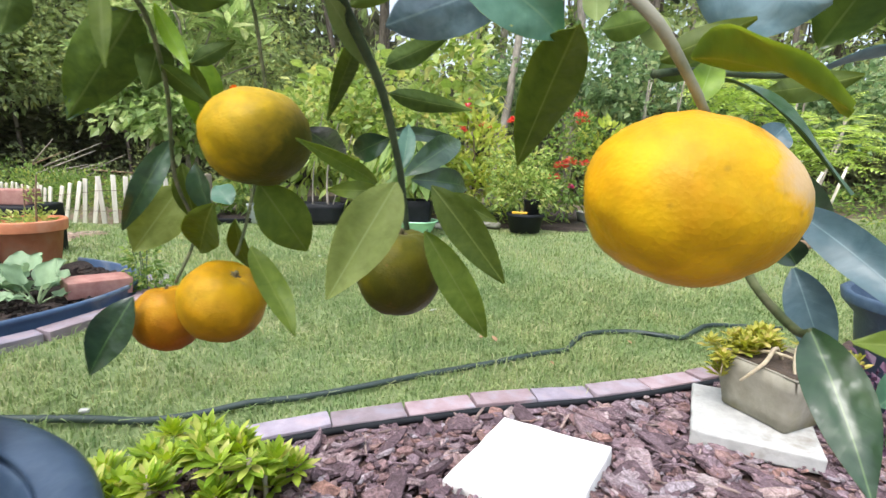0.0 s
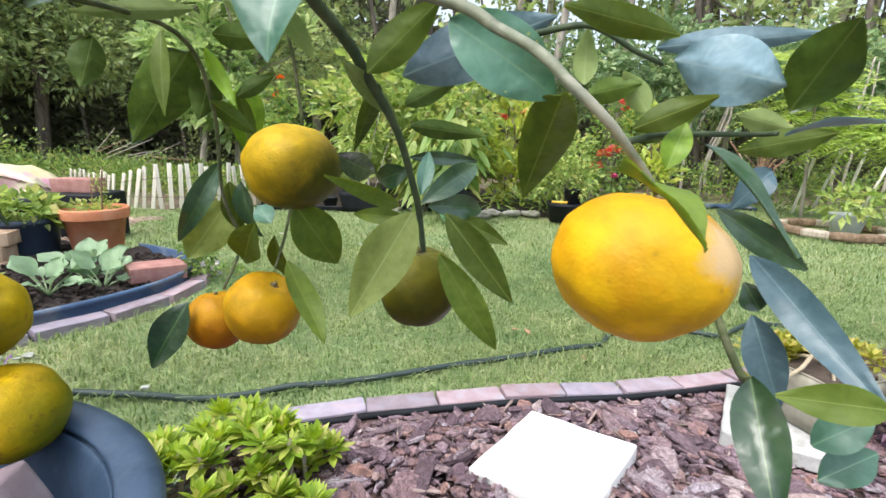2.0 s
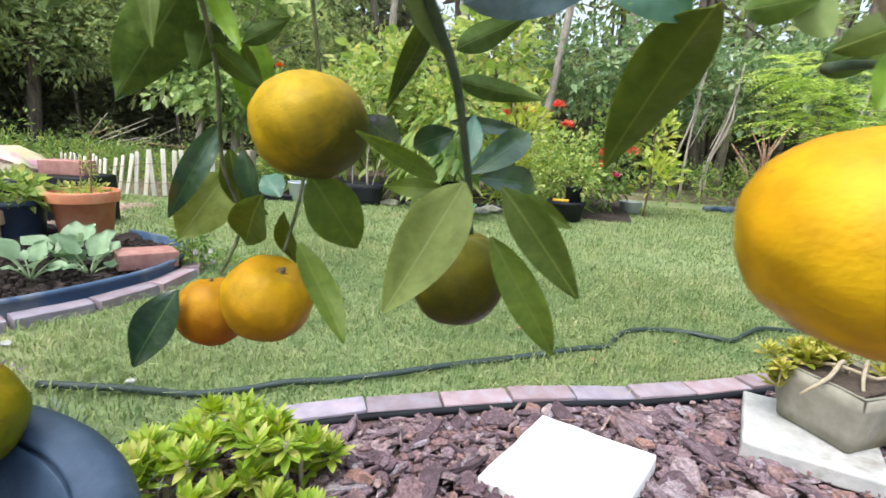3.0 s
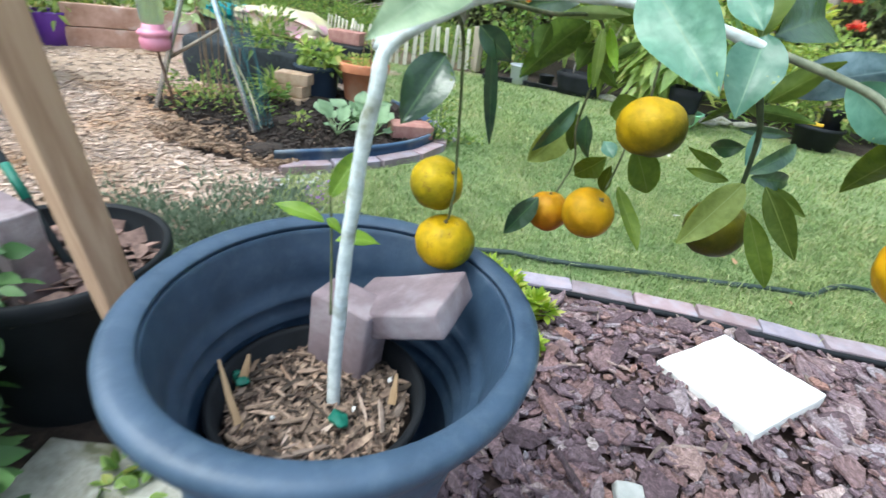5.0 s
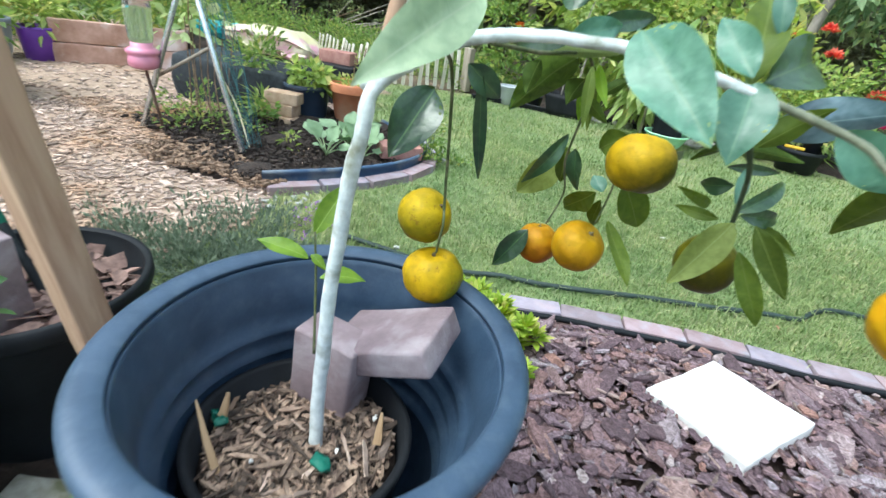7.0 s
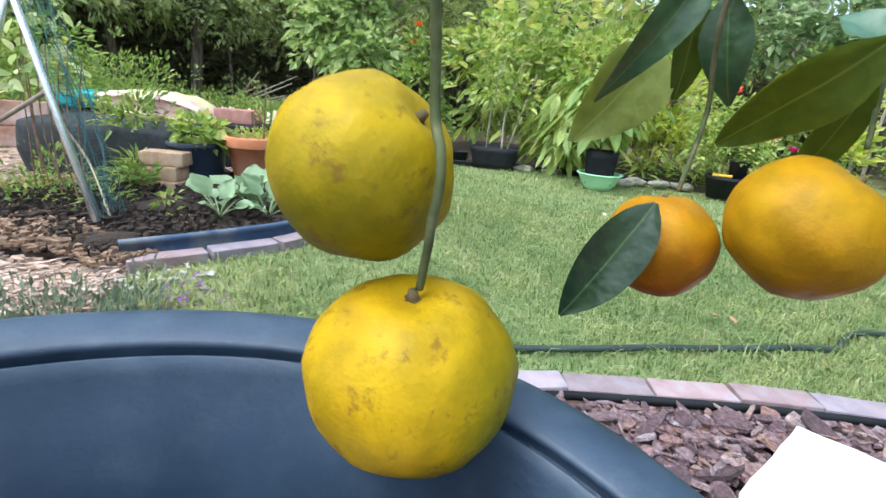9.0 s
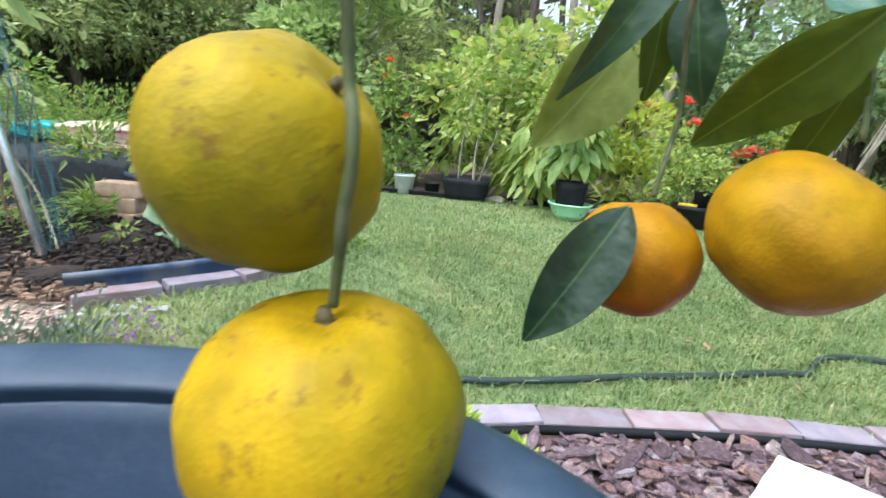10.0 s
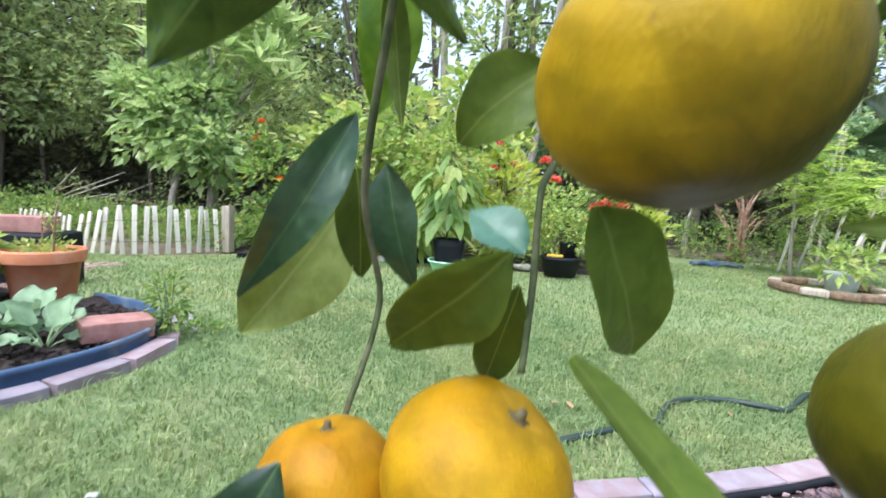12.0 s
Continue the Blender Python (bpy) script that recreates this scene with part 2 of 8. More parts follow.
patchy(m_grass, 2.3, (0.55, 0.70, 0.66), (1.30, 1.16, 1.12))
patchy(m_grass, 9.0, (0.66, 0.76, 0.66), (1.22, 1.15, 1.12))
# dark garden soil, made darker still to hold the shade under the lantana
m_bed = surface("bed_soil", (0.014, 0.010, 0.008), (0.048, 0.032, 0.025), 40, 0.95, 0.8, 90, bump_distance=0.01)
m_spill = surface("spilled_soil", (0.10, 0.062, 0.04), (0.27, 0.185, 0.125), 40, 0.95, 0.6, 90, island=0.5)
m_mulch = surface("mulch_soil", (0.035, 0.022, 0.018), (0.10, 0.06, 0.05), 30, 0.95, 0.6, 90)
m_bark_chip = surface("bark_chip", (0.088, 0.055, 0.067), (0.248, 0.177, 0.203), 60, 0.85, 1.0, 95, bump_distance=0.010, mottle=52, tones=[(0.0, (0.071, 0.044, 0.051)), (0.22, (0.159, 0.103, 0.117)), (0.45, (0.277, 0.204, 0.229)), (0.60, (0.285, 0.167, 0.147)), (0.72, (0.240, 0.150, 0.145)), (0.84, (0.375, 0.345, 0.375)), (0.92, (0.330, 0.175, 0.122)), (1.0, (0.519, 0.450, 0.433))])
m_bark_flake = surface("bark_flake", (0.088, 0.055, 0.067), (0.248, 0.177, 0.203), 60, 0.85, 1.0, 95, bump_distance=0.010, mottle=52, tones=[(0.0, (0.071, 0.044, 0.051)), (0.22, (0.159, 0.103, 0.117)), (0.45, (0.277, 0.204, 0.229)), (0.60, (0.285, 0.167, 0.147)), (0.72, (0.240, 0.150, 0.145)), (0.84, (0.375, 0.345, 0.375)), (0.92, (0.330, 0.175, 0.122)), (1.0, (0.519, 0.450, 0.433))], each=0.12)
m_wood_chip = surface("wood_chip", (0.30, 0.215, 0.17), (0.54, 0.425, 0.355), 50, 0.85, 0.4, 160, island=0.55, stain=(0.27, 0.15, 0.07), stain_scale=1.3, stain_at=(0.50, 0.68))
m_pot_chip = surface("pot_chip", (0.05, 0.030, 0.024), (0.31, 0.225, 0.165), 60, 0.85, 0.4, 160, island=0.95)
m_paver_brick = surface("paver_brick", (0.222, 0.174, 0.194), (0.347, 0.287, 0.323), 14, 0.85, 0.5, 140, stain=(0.310, 0.318, 0.381), stain_scale=9, each=0.16)
m_paver_pink = surface("paver_pink", (0.254, 0.175, 0.188), (0.374, 0.292, 0.318), 14, 0.85, 0.5, 140, stain=(0.317, 0.314, 0.368), stain_scale=11, each=0.18)
m_paver_lilac = surface("paver_lilac", (0.230, 0.197, 0.240), (0.355, 0.318, 0.381), 14, 0.85, 0.5, 140, stain=(0.370, 0.273, 0.274), stain_scale=8, each=0.18)
m_dark_brick = surface("dark_brick", (0.17, 0.125, 0.138), (0.30, 0.235, 0.255), 16, 0.85, 0.45, 160, stain=(0.38, 0.33, 0.35), stain_scale=14)
m_red_brick = surface("red_brick", (0.30, 0.13, 0.11), (0.45, 0.25, 0.21), 20, 0.85, 0.4, 150, each=0.15)
m_tan_brick = surface("tan_brick", (0.42, 0.27, 0.17), (0.62, 0.46, 0.33), 20, 0.85, 0.4, 150, each=0.12)
m_white_stone = surface("white_stone", (0.74, 0.72, 0.70), (0.86, 0.85, 0.83), 20, 0.8, 0.15, 120, stain=(0.62, 0.58, 0.52), stain_scale=6, stain_at=(0.62, 0.8))
m_old_stone = surface("old_stone", (0.22, 0.215, 0.18), (0.45, 0.44, 0.40), 22, 0.9, 0.5, 120, stain=(0.13, 0.13, 0.075), stain_scale=14, stain_at=(0.48, 0.66))
m_pot_soil = surface("potting_soil", (0.035, 0.025, 0.018), (0.09, 0.065, 0.045), 60, 0.95, 0.6, 150)
m_slab = surface("grey_slab", (0.34, 0.34, 0.325), (0.51, 0.51, 0.49), 18, 0.9, 0.5, 120, stain=(0.26, 0.24, 0.20), stain_scale=13, stain_at=(0.56, 0.72))
m_concrete = surface("concrete", (0.22, 0.205, 0.155), (0.37, 0.35, 0.28), 14, 0.9, 0.4, 110, stain=(0.22, 0.20, 0.10), stain_scale=6)
m_pot_blue = surface("pot_plastic", (0.028, 0.053, 0.096), (0.049, 0.083, 0.142), 22, 0.47, 0.18, 220, spec=0.6, stain=(0.070, 0.106, 0.160), stain_scale=46, stain_at=(0.50, 0.85))
m_black_plastic = surface("black_plastic", (0.007, 0.008, 0.010), (0.016, 0.018, 0.022), 8, 0.6, 0.1, 200, spec=0.2)
m_navy_plastic = surface("navy_plastic", (0.02, 0.035, 0.065), (0.04, 0.06, 0.10), 8, 0.45, 0.1, 200)
m_edge_plastic = surface("edging_plastic", (0.030, 0.060, 0.125), (0.058, 0.105, 0.195), 9, 0.5, 0.15, 160, stain=(0.17, 0.19, 0.22), stain_scale=8)
m_fabric = surface("planter_fabric", (0.012, 0.016, 0.02), (0.035, 0.042, 0.05), 40, 0.9, 0.4, 300)
m_terracotta = surface("terracotta", (0.50, 0.172, 0.075), (0.66, 0.28, 0.145), 9, 0.8, 0.2, 160, stain=(0.55, 0.34, 0.22), stain_scale=5)
m_grey_pot = surface("grey_planter", (0.17, 0.19, 0.22), (0.25, 0.27, 0.30), 8, 0.7, 0.25, 160)
m_grey_plastic = surface("grey_plastic", (0.40, 0.43, 0.46), (0.52, 0.55, 0.58), 8, 0.5, 0.1, 160)
m_green_plastic = surface("green_plastic", (0.42, 0.80, 0.52), (0.50, 0.86, 0.60), 8, 0.4, 0.05, 160)
m_purple_plastic = surface("purple_plastic", (0.11, 0.03, 0.32), (0.17, 0.06, 0.42), 8, 0.4, 0.05, 160)
m_pink_plastic = surface("pink_plastic", (0.62, 0.20, 0.31), (0.74, 0.33, 0.44), 8, 0.35, 0.05, 160)
m_pale_pink = surface("pale_pink_paint", (0.62, 0.34, 0.34), (0.75, 0.48, 0.48), 10, 0.6, 0.1, 160)
m_white_plastic = surface("white_plastic", (0.7, 0.7, 0.7), (0.82, 0.82, 0.8), 8, 0.4, 0.05, 160)
m_red_plastic = surface("red_plastic", (0.42, 0.012, 0.02), (0.55, 0.03, 0.03), 8, 0.3, 0.05, 160)
m_yellow_plastic = surface("yellow_plastic", (0.62, 0.38, 0.02), (0.75, 0.5, 0.04), 8, 0.4, 0.05, 160)
m_teal = surface("teal_sheet", (0.02, 0.36, 0.42), (0.06, 0.5, 0.56), 12, 0.4, 0.3, 60)
m_bag = surface("feed_bag", (0.56, 0.50, 0.28), (0.70, 0.65, 0.48), 6, 0.45, 0.5, 30, stain=(0.62, 0.30, 0.42), stain_scale=7, bump_distance=0.02)
m_steel = surface("galvanised_steel", (0.62, 0.70, 0.76), (0.82, 0.88, 0.92), 30, 0.22, 0.15, 200, metal=0.8)
m_green_tape = surface("green_tape", (0.008, 0.10, 0.065), (0.02, 0.18, 0.12), 30, 0.5, 0.2, 160)
m_rust = surface("rusty_wire", (0.06, 0.035, 0.025), (0.14, 0.08, 0.05), 30, 0.7, 0.2, 200)
m_hose = surface("hose_rubber", (0.016, 0.03, 0.026), (0.035, 0.055, 0.048), 20, 0.45, 0.2, 300)
m_stake = wood_material("stake_wood", (0.33, 0.195, 0.125), (0.53, 0.365, 0.255))
m_picket = wood_material("picket_wood", (0.54, 0.49, 0.41), (0.80, 0.76, 0.68))
m_post = wood_material("old_post", (0.24, 0.20, 0.15), (0.44, 0.38, 0.31))
m_trunk_far = wood_material("forest_bark", (0.045, 0.035, 0.028), (0.20, 0.165, 0.14), 0.9, 5.0, (1, 1, 0.2))
m_trunk_pale = wood_material("pale_bark", (0.22, 0.19, 0.16), (0.48, 0.43, 0.37), 0.9, 5.0, (1, 1, 0.3))
m_dry = surface("dry_brush", (0.14, 0.085, 0.05), (0.36, 0.25, 0.16), 30, 0.9, 0.3, 90, island=0.4)
m_bark = surface("citrus_bark", (0.50, 0.55, 0.56), (0.76, 0.80, 0.81), 70, 0.75, 0.5, 220, stain=(0.24, 0.25, 0.19), stain_scale=24, bump_distance=0.002)
m_twig = surface("citrus_twig", (0.05, 0.066, 0.028), (0.115, 0.132, 0.06), 80, 0.6, 0.3, 260, stain=(0.16, 0.15, 0.095), stain_scale=40, bump_distance=0.001, spec=0.12)
m_twig_pale = surface("pale_twig", (0.10, 0.115, 0.07), (0.22, 0.235, 0.16), 80, 0.6, 0.3, 260, stain=(0.27, 0.26, 0.20), stain_scale=40, bump_distance=0.001)
m_twig_dark = surface("dark_twig", (0.035, 0.055, 0.03), (0.085, 0.11, 0.06), 80, 0.55, 0.3, 260, bump_distance=0.001, spec=0.15)
m_calyx = surface("calyx", (0.07, 0.05, 0.02), (0.17, 0.14, 0.06), 90, 0.7, 0.3, 260, bump_distance=0.001)
m_leaf_top = citrus_leaf_material("leaf_upper", (0.018, 0.048, 0.022), (0.042, 0.092, 0.034), (0.085, 0.15, 0.05), 0.30, 0.12, 0.6, 0.35)
m_leaf_under = citrus_leaf_material("leaf_lower", (0.052, 0.092, 0.012), (0.105, 0.165, 0.022), (0.16, 0.22, 0.05), 0.5, 0.24, 0.3)
m_leaf_olive = citrus_leaf_material("leaf_olive", (0.10, 0.155, 0.018), (0.17, 0.235, 0.032), (0.22, 0.28, 0.06), 0.5, 0.38, 0.35)
m_pale_top = citrus_leaf_material("pale_leaf_upper", (0.065, 0.165, 0.11), (0.12, 0.245, 0.17), (0.15, 0.28, 0.18), 0.42, 0.24, 0.55, 0.25)
m_pale_under = citrus_leaf_material("pale_leaf_lower", (0.23, 0.30, 0.10), (0.33, 0.40, 0.15), (0.38, 0.45, 0.2), 0.55, 0.40, 0.3)
m_young_top = citrus_leaf_material("young_leaf_upper", (0.13, 0.24, 0.02), (0.24, 0.36, 0.03), (0.30, 0.42, 0.08), 0.4, 0.4, 0.4)
# cheeks that point down paint underside shade into the rind colour
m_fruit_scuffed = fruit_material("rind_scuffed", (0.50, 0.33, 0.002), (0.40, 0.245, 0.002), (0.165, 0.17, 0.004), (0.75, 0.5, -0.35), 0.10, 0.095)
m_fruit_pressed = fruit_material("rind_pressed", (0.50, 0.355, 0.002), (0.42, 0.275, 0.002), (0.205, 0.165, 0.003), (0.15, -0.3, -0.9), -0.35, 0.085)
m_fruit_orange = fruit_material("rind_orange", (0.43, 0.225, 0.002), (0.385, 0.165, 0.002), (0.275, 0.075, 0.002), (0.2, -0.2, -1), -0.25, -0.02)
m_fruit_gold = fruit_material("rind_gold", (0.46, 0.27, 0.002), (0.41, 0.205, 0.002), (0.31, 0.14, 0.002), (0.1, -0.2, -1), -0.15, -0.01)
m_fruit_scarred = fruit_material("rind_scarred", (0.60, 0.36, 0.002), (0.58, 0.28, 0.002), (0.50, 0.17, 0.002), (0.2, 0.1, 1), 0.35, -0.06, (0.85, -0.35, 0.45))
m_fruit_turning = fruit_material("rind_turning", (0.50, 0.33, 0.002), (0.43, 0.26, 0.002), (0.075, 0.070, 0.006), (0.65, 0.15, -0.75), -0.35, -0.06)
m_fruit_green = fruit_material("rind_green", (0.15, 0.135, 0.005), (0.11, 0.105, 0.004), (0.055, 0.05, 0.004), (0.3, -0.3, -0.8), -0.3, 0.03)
# sky reflection painted into the leaf colour as a pale blue tone
m_leaf_sky_tint = citrus_leaf_material("sky_tint_leaf", (0.10, 0.18, 0.21), (0.22, 0.32, 0.37), (0.25, 0.35, 0.38), 0.38, 0.16, 0.6, 0.35)
m_lantana = foliage_material("lantana_leaf", (0.042, 0.105, 0.03), (0.125, 0.23, 0.075), 0.5, 0.25)
m_heart = foliage_material("heart_leaf", (0.26, 0.38, 0.14), (0.48, 0.60, 0.28), 0.5, 0.42, (0.58, 0.66, 0.34))
m_litter = surface("forest_litter", (0.07, 0.05, 0.035), (0.21, 0.155, 0.105), 9, 0.95, 0.6, 60, stain=(0.12, 0.14, 0.06), stain_scale=1.6)
m_board = surface("old_board", (0.33, 0.185, 0.13), (0.52, 0.34, 0.27), 12, 0.85, 0.4, 90, stain=(0.64, 0.56, 0.54), stain_scale=5)
# dimmer copy of the bluish sheen leaf: less sky reflection painted in
m_leaf_sky_tint_dim = citrus_leaf_material("sky_tint_dim_leaf", (0.045, 0.095, 0.115), (0.10, 0.17, 0.20), (0.13, 0.21, 0.23), 0.42, 0.12, 0.5, 0.2)
m_leaf_wan = citrus_leaf_material("wan_leaf", (0.20, 0.25, 0.06), (0.30, 0.36, 0.10), (0.34, 0.40, 0.14), 0.5, 0.40, 0.35)
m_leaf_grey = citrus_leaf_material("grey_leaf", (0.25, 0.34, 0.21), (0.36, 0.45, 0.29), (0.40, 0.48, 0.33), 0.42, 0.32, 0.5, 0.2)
m_succulent = foliage_material("succulent_leaf", (0.22, 0.36, 0.03), (0.44, 0.56, 0.08), 0.4, 0.32, (0.58, 0.56, 0.17))
m_trailing = foliage_material("trailing_leaf", (0.25, 0.29, 0.03), (0.46, 0.45, 0.075), 0.5, 0.3, (0.55, 0.46, 0.14))
m_cabbage = foliage_material("cabbage_leaf", (0.17, 0.30, 0.15), (0.38, 0.51, 0.31), 0.5, 0.25)
m_cabbage_rib = foliage_material("cabbage_rib", (0.34, 0.46, 0.24), (0.46, 0.56, 0.34), 0.5, 0.2)
m_shrub = foliage_material("shrub_leaf", (0.11, 0.20, 0.045), (0.29, 0.42, 0.12), 0.45, 0.38, (0.44, 0.46, 0.14))
m_bright = foliage_material("bright_leaf", (0.21, 0.32, 0.075), (0.46, 0.57, 0.19), 0.42, 0.42, (0.60, 0.59, 0.22))
m_mint = foliage_material("grey_green_leaf", (0.10, 0.14, 0.09), (0.22, 0.27, 0.19), 0.6, 0.3)
m_loquat = foliage_material("loquat_leaf", (0.27, 0.39, 0.15), (0.54, 0.65, 0.32), 0.4, 0.42, (0.62, 0.68, 0.38))
m_forest = foliage_material("forest_leaf", (0.225, 0.285, 0.125), (0.48, 0.58, 0.28), 0.55, 0.45, (0.42, 0.44, 0.17))
m_forest_light = foliage_material("forest_leaf_light", (0.20, 0.29, 0.10), (0.46, 0.56, 0.24), 0.55, 0.5, (0.6, 0.6, 0.28))
m_croton = foliage_material("croton_leaf", (0.36, 0.48, 0.08), (0.66, 0.72, 0.22), 0.4, 0.45, (0.62, 0.60, 0.16))
m_feather = foliage_material("feather_leaf", (0.30, 0.44, 0.09), (0.54, 0.66, 0.22), 0.45, 0.5, (0.60, 0.68, 0.26))
m_broad = foliage_material("broad_leaf", (0.13, 0.22, 0.095), (0.34, 0.46, 0.24), 0.4, 0.4, (0.48, 0.55, 0.30))
# foliage toned down so the colour holds the shade inside the woods
m_shade_leaf = foliage_material("shade_toned_leaf", (0.085, 0.085, 0.055), (0.20, 0.215, 0.125), 0.6, 0.3)
m_petal_red = foliage_material("red_petal", (0.74, 0.09, 0.06), (0.88, 0.26, 0.17), 0.5, 0.3)
m_petal_orange = foliage_material("orange_petal", (0.75, 0.14, 0.01), (0.85, 0.25, 0.015), 0.5, 0.3)
m_petal_amber = foliage_material("amber_petal", (0.72, 0.26, 0.01), (0.85, 0.50, 0.03), 0.5, 0.3)
m_petal_pink = foliage_material("pink_petal", (0.65, 0.02, 0.18), (0.8, 0.10, 0.3), 0.5, 0.3)
m_petal_violet = foliage_material("violet_petal", (0.30, 0.12, 0.45), (0.5, 0.28, 0.62), 0.5, 0.3)
m_petal_white = foliage_material("white_petal", (0.65, 0.64, 0.58), (0.8, 0.8, 0.76), 0.5, 0.3)


# ---- mesh helpers ----
def finish(name, mesh, materials, parent=None, label="", smooth=True):
    for m in materials if isinstance(materials, (list, tuple)) else [materials]:
        mesh.materials.append(m)
    if smooth:
        mesh.shade_smooth()
    else:
        mesh.shade_flat()
    ob = new(name, mesh)
    ob.parent = parent
    if label:
        ob["label"] = label
    return ob


def part(name, bm, material, parent=None, label="", smooth=True):
    """Links a bmesh as one mesh object under a thing or a part."""
    mesh = bpy.data.meshes.new(name)
    bmesh.ops.recalc_face_normals(bm, faces=bm.faces)
    bm.to_mesh(mesh)
    bm.free()
    return finish(name, mesh, material, parent, label, smooth)


def raw(name, verts, faces, material, parent=None, label="", smooth=False):
    mesh = bpy.data.meshes.new(name)
    verts = np.asarray(verts, dtype=np.float32)
    faces = np.asarray(faces, dtype=np.int32)
    k = faces.shape[1]
    mesh.vertices.add(len(verts))
    mesh.vertices.foreach_set("co", verts.ravel())
    mesh.loops.add(faces.size)
    mesh.loops.foreach_set("vertex_index", faces.ravel())
    mesh.polygons.add(len(faces))
    mesh.polygons.foreach_set("loop_start", np.arange(0, faces.size, k, dtype=np.int32))
    mesh.update(calc_edges=True)
    return finish(name, mesh, material, parent, label, smooth)


def thing(name, place, label, category, group="", kind=""):
    """An Empty at the base of a thing; its parts are children in its own space."""
    ob = new(name)
    ob.empty_display_size = 0.05
    ob.matrix_basis = place if isinstance(place, Matrix) else Matrix.Translation(place)
    return tagged(ob, label, category, group, kind)


def lathe(profile, steps=40, wobble=0.0):
    """A turned form from (radius, height) pairs."""
    bm = bmesh.new()
    rings = []
    for r, z in profile:
        if r < 1e-5:
            rings.append([bm.verts.new((0, 0, z))])
        else:
            rings.append([bm.verts.new((r * math.cos(a) * (1 + wobble * math.sin(3 * a)), r * math.sin(a), z)) for a in (2 * math.pi * i / steps for i in range(steps))])
    for a, b in zip(rings, rings[1:]):
        for i in range(steps):
            j = (i + 1) % steps
            if len(a) == 1 and len(b) == 1:
                continue
            if len(a) == 1:
                bm.faces.new((a[0], b[i], b[j]))
            elif len(b) == 1:
                bm.faces.new((a[i], a[j], b[0]))
            else:
                bm.faces.new((a[i], a[j], b[j], b[i]))
    return bm


def block(size, bevel=0.004, rough=0.0, seed=0, cuts=0):
    """A bevelled block on z = 0 with slightly uneven edges."""
    bm = bmesh.new()
    bmesh.ops.create_cube(bm, size=1.0)
    bmesh.ops.scale(bm, vec=size, verts=bm.verts)
    bmesh.ops.translate(bm, vec=(0, 0, size[2] / 2), verts=bm.verts)
    if cuts:
        bmesh.ops.subdivide_edges(bm, edges=bm.edges[:], cuts=cuts, use_grid_fill=True)
    if bevel:
        bmesh.ops.bevel(bm, geom=[e for e in bm.edges if len(e.link_faces) == 2 and e.calc_face_angle() > 0.5], offset=bevel, segments=2, affect="EDGES", profile=0.6)
    if rough:
        rnd = random.Random(seed)
        off = Vector((rnd.random() * 50, rnd.random() * 50, 0))
        for v in bm.verts:
            v.co += noise.noise_vector(v.co * 22 + off) * rough
    return bm


def tube(points, radii, sides=8, smooth_steps=4, caps=True):
    """A round limb through points (smoothed), with a radius at each."""
    pts = [Vector(p) for p in points]
    rs = list(radii) if isinstance(radii, (list, tuple)) else [radii] * len(pts)
    path, rad = [], []
    n = len(pts)
    for i in range(n - 1):
        p0, p1, p2, p3 = pts[max(i - 1, 0)], pts[i], pts[i + 1], pts[min(i + 2, n - 1)]
        for k in range(smooth_steps):
            u = k / smooth_steps
            path.append(0.5 * (2 * p1 + (p2 - p0) * u + (2 * p0 - 5 * p1 + 4 * p2 - p3) * u * u + (3 * p1 - p0 - 3 * p2 + p3) * u ** 3))
            rad.append(rs[i] + (rs[i + 1] - rs[i]) * u)
    path.append(pts[-1])
    rad.append(rs[-1])
    bm = bmesh.new()
    rings = []
    side = None
    for i, p in enumerate(path):
        d = (path[min(i + 1, len(path) - 1)] - path[max(i - 1, 0)]).normalized()
        if side is None:
            side = d.orthogonal().normalized()
        side = (side - d * side.dot(d)).normalized()
        up = d.cross(side)
        rings.append([bm.verts.new(p + (side * math.cos(a) + up * math.sin(a)) * rad[i]) for a in (2 * math.pi * k / sides for k in range(sides))])
    for a, b in zip(rings, rings[1:]):
        for i in range(sides):
            j = (i + 1) % sides
            bm.faces.new((a[i], a[j], b[j], b[i]))
    if caps:
        bm.faces.new(rings[0][::-1])
        bm.faces.new(rings[-1])
    return bm


def basis(axis, normal):
    """Unit vectors along, across and out of, row by row."""
    y = axis / np.linalg.norm(axis, axis=1, keepdims=True)
    n = normal - y * np.sum(normal * y, axis=1, keepdims=True)
    n /= np.linalg.norm(n, axis=1, keepdims=True) + 1e-9
    return np.cross(y, n), y, n


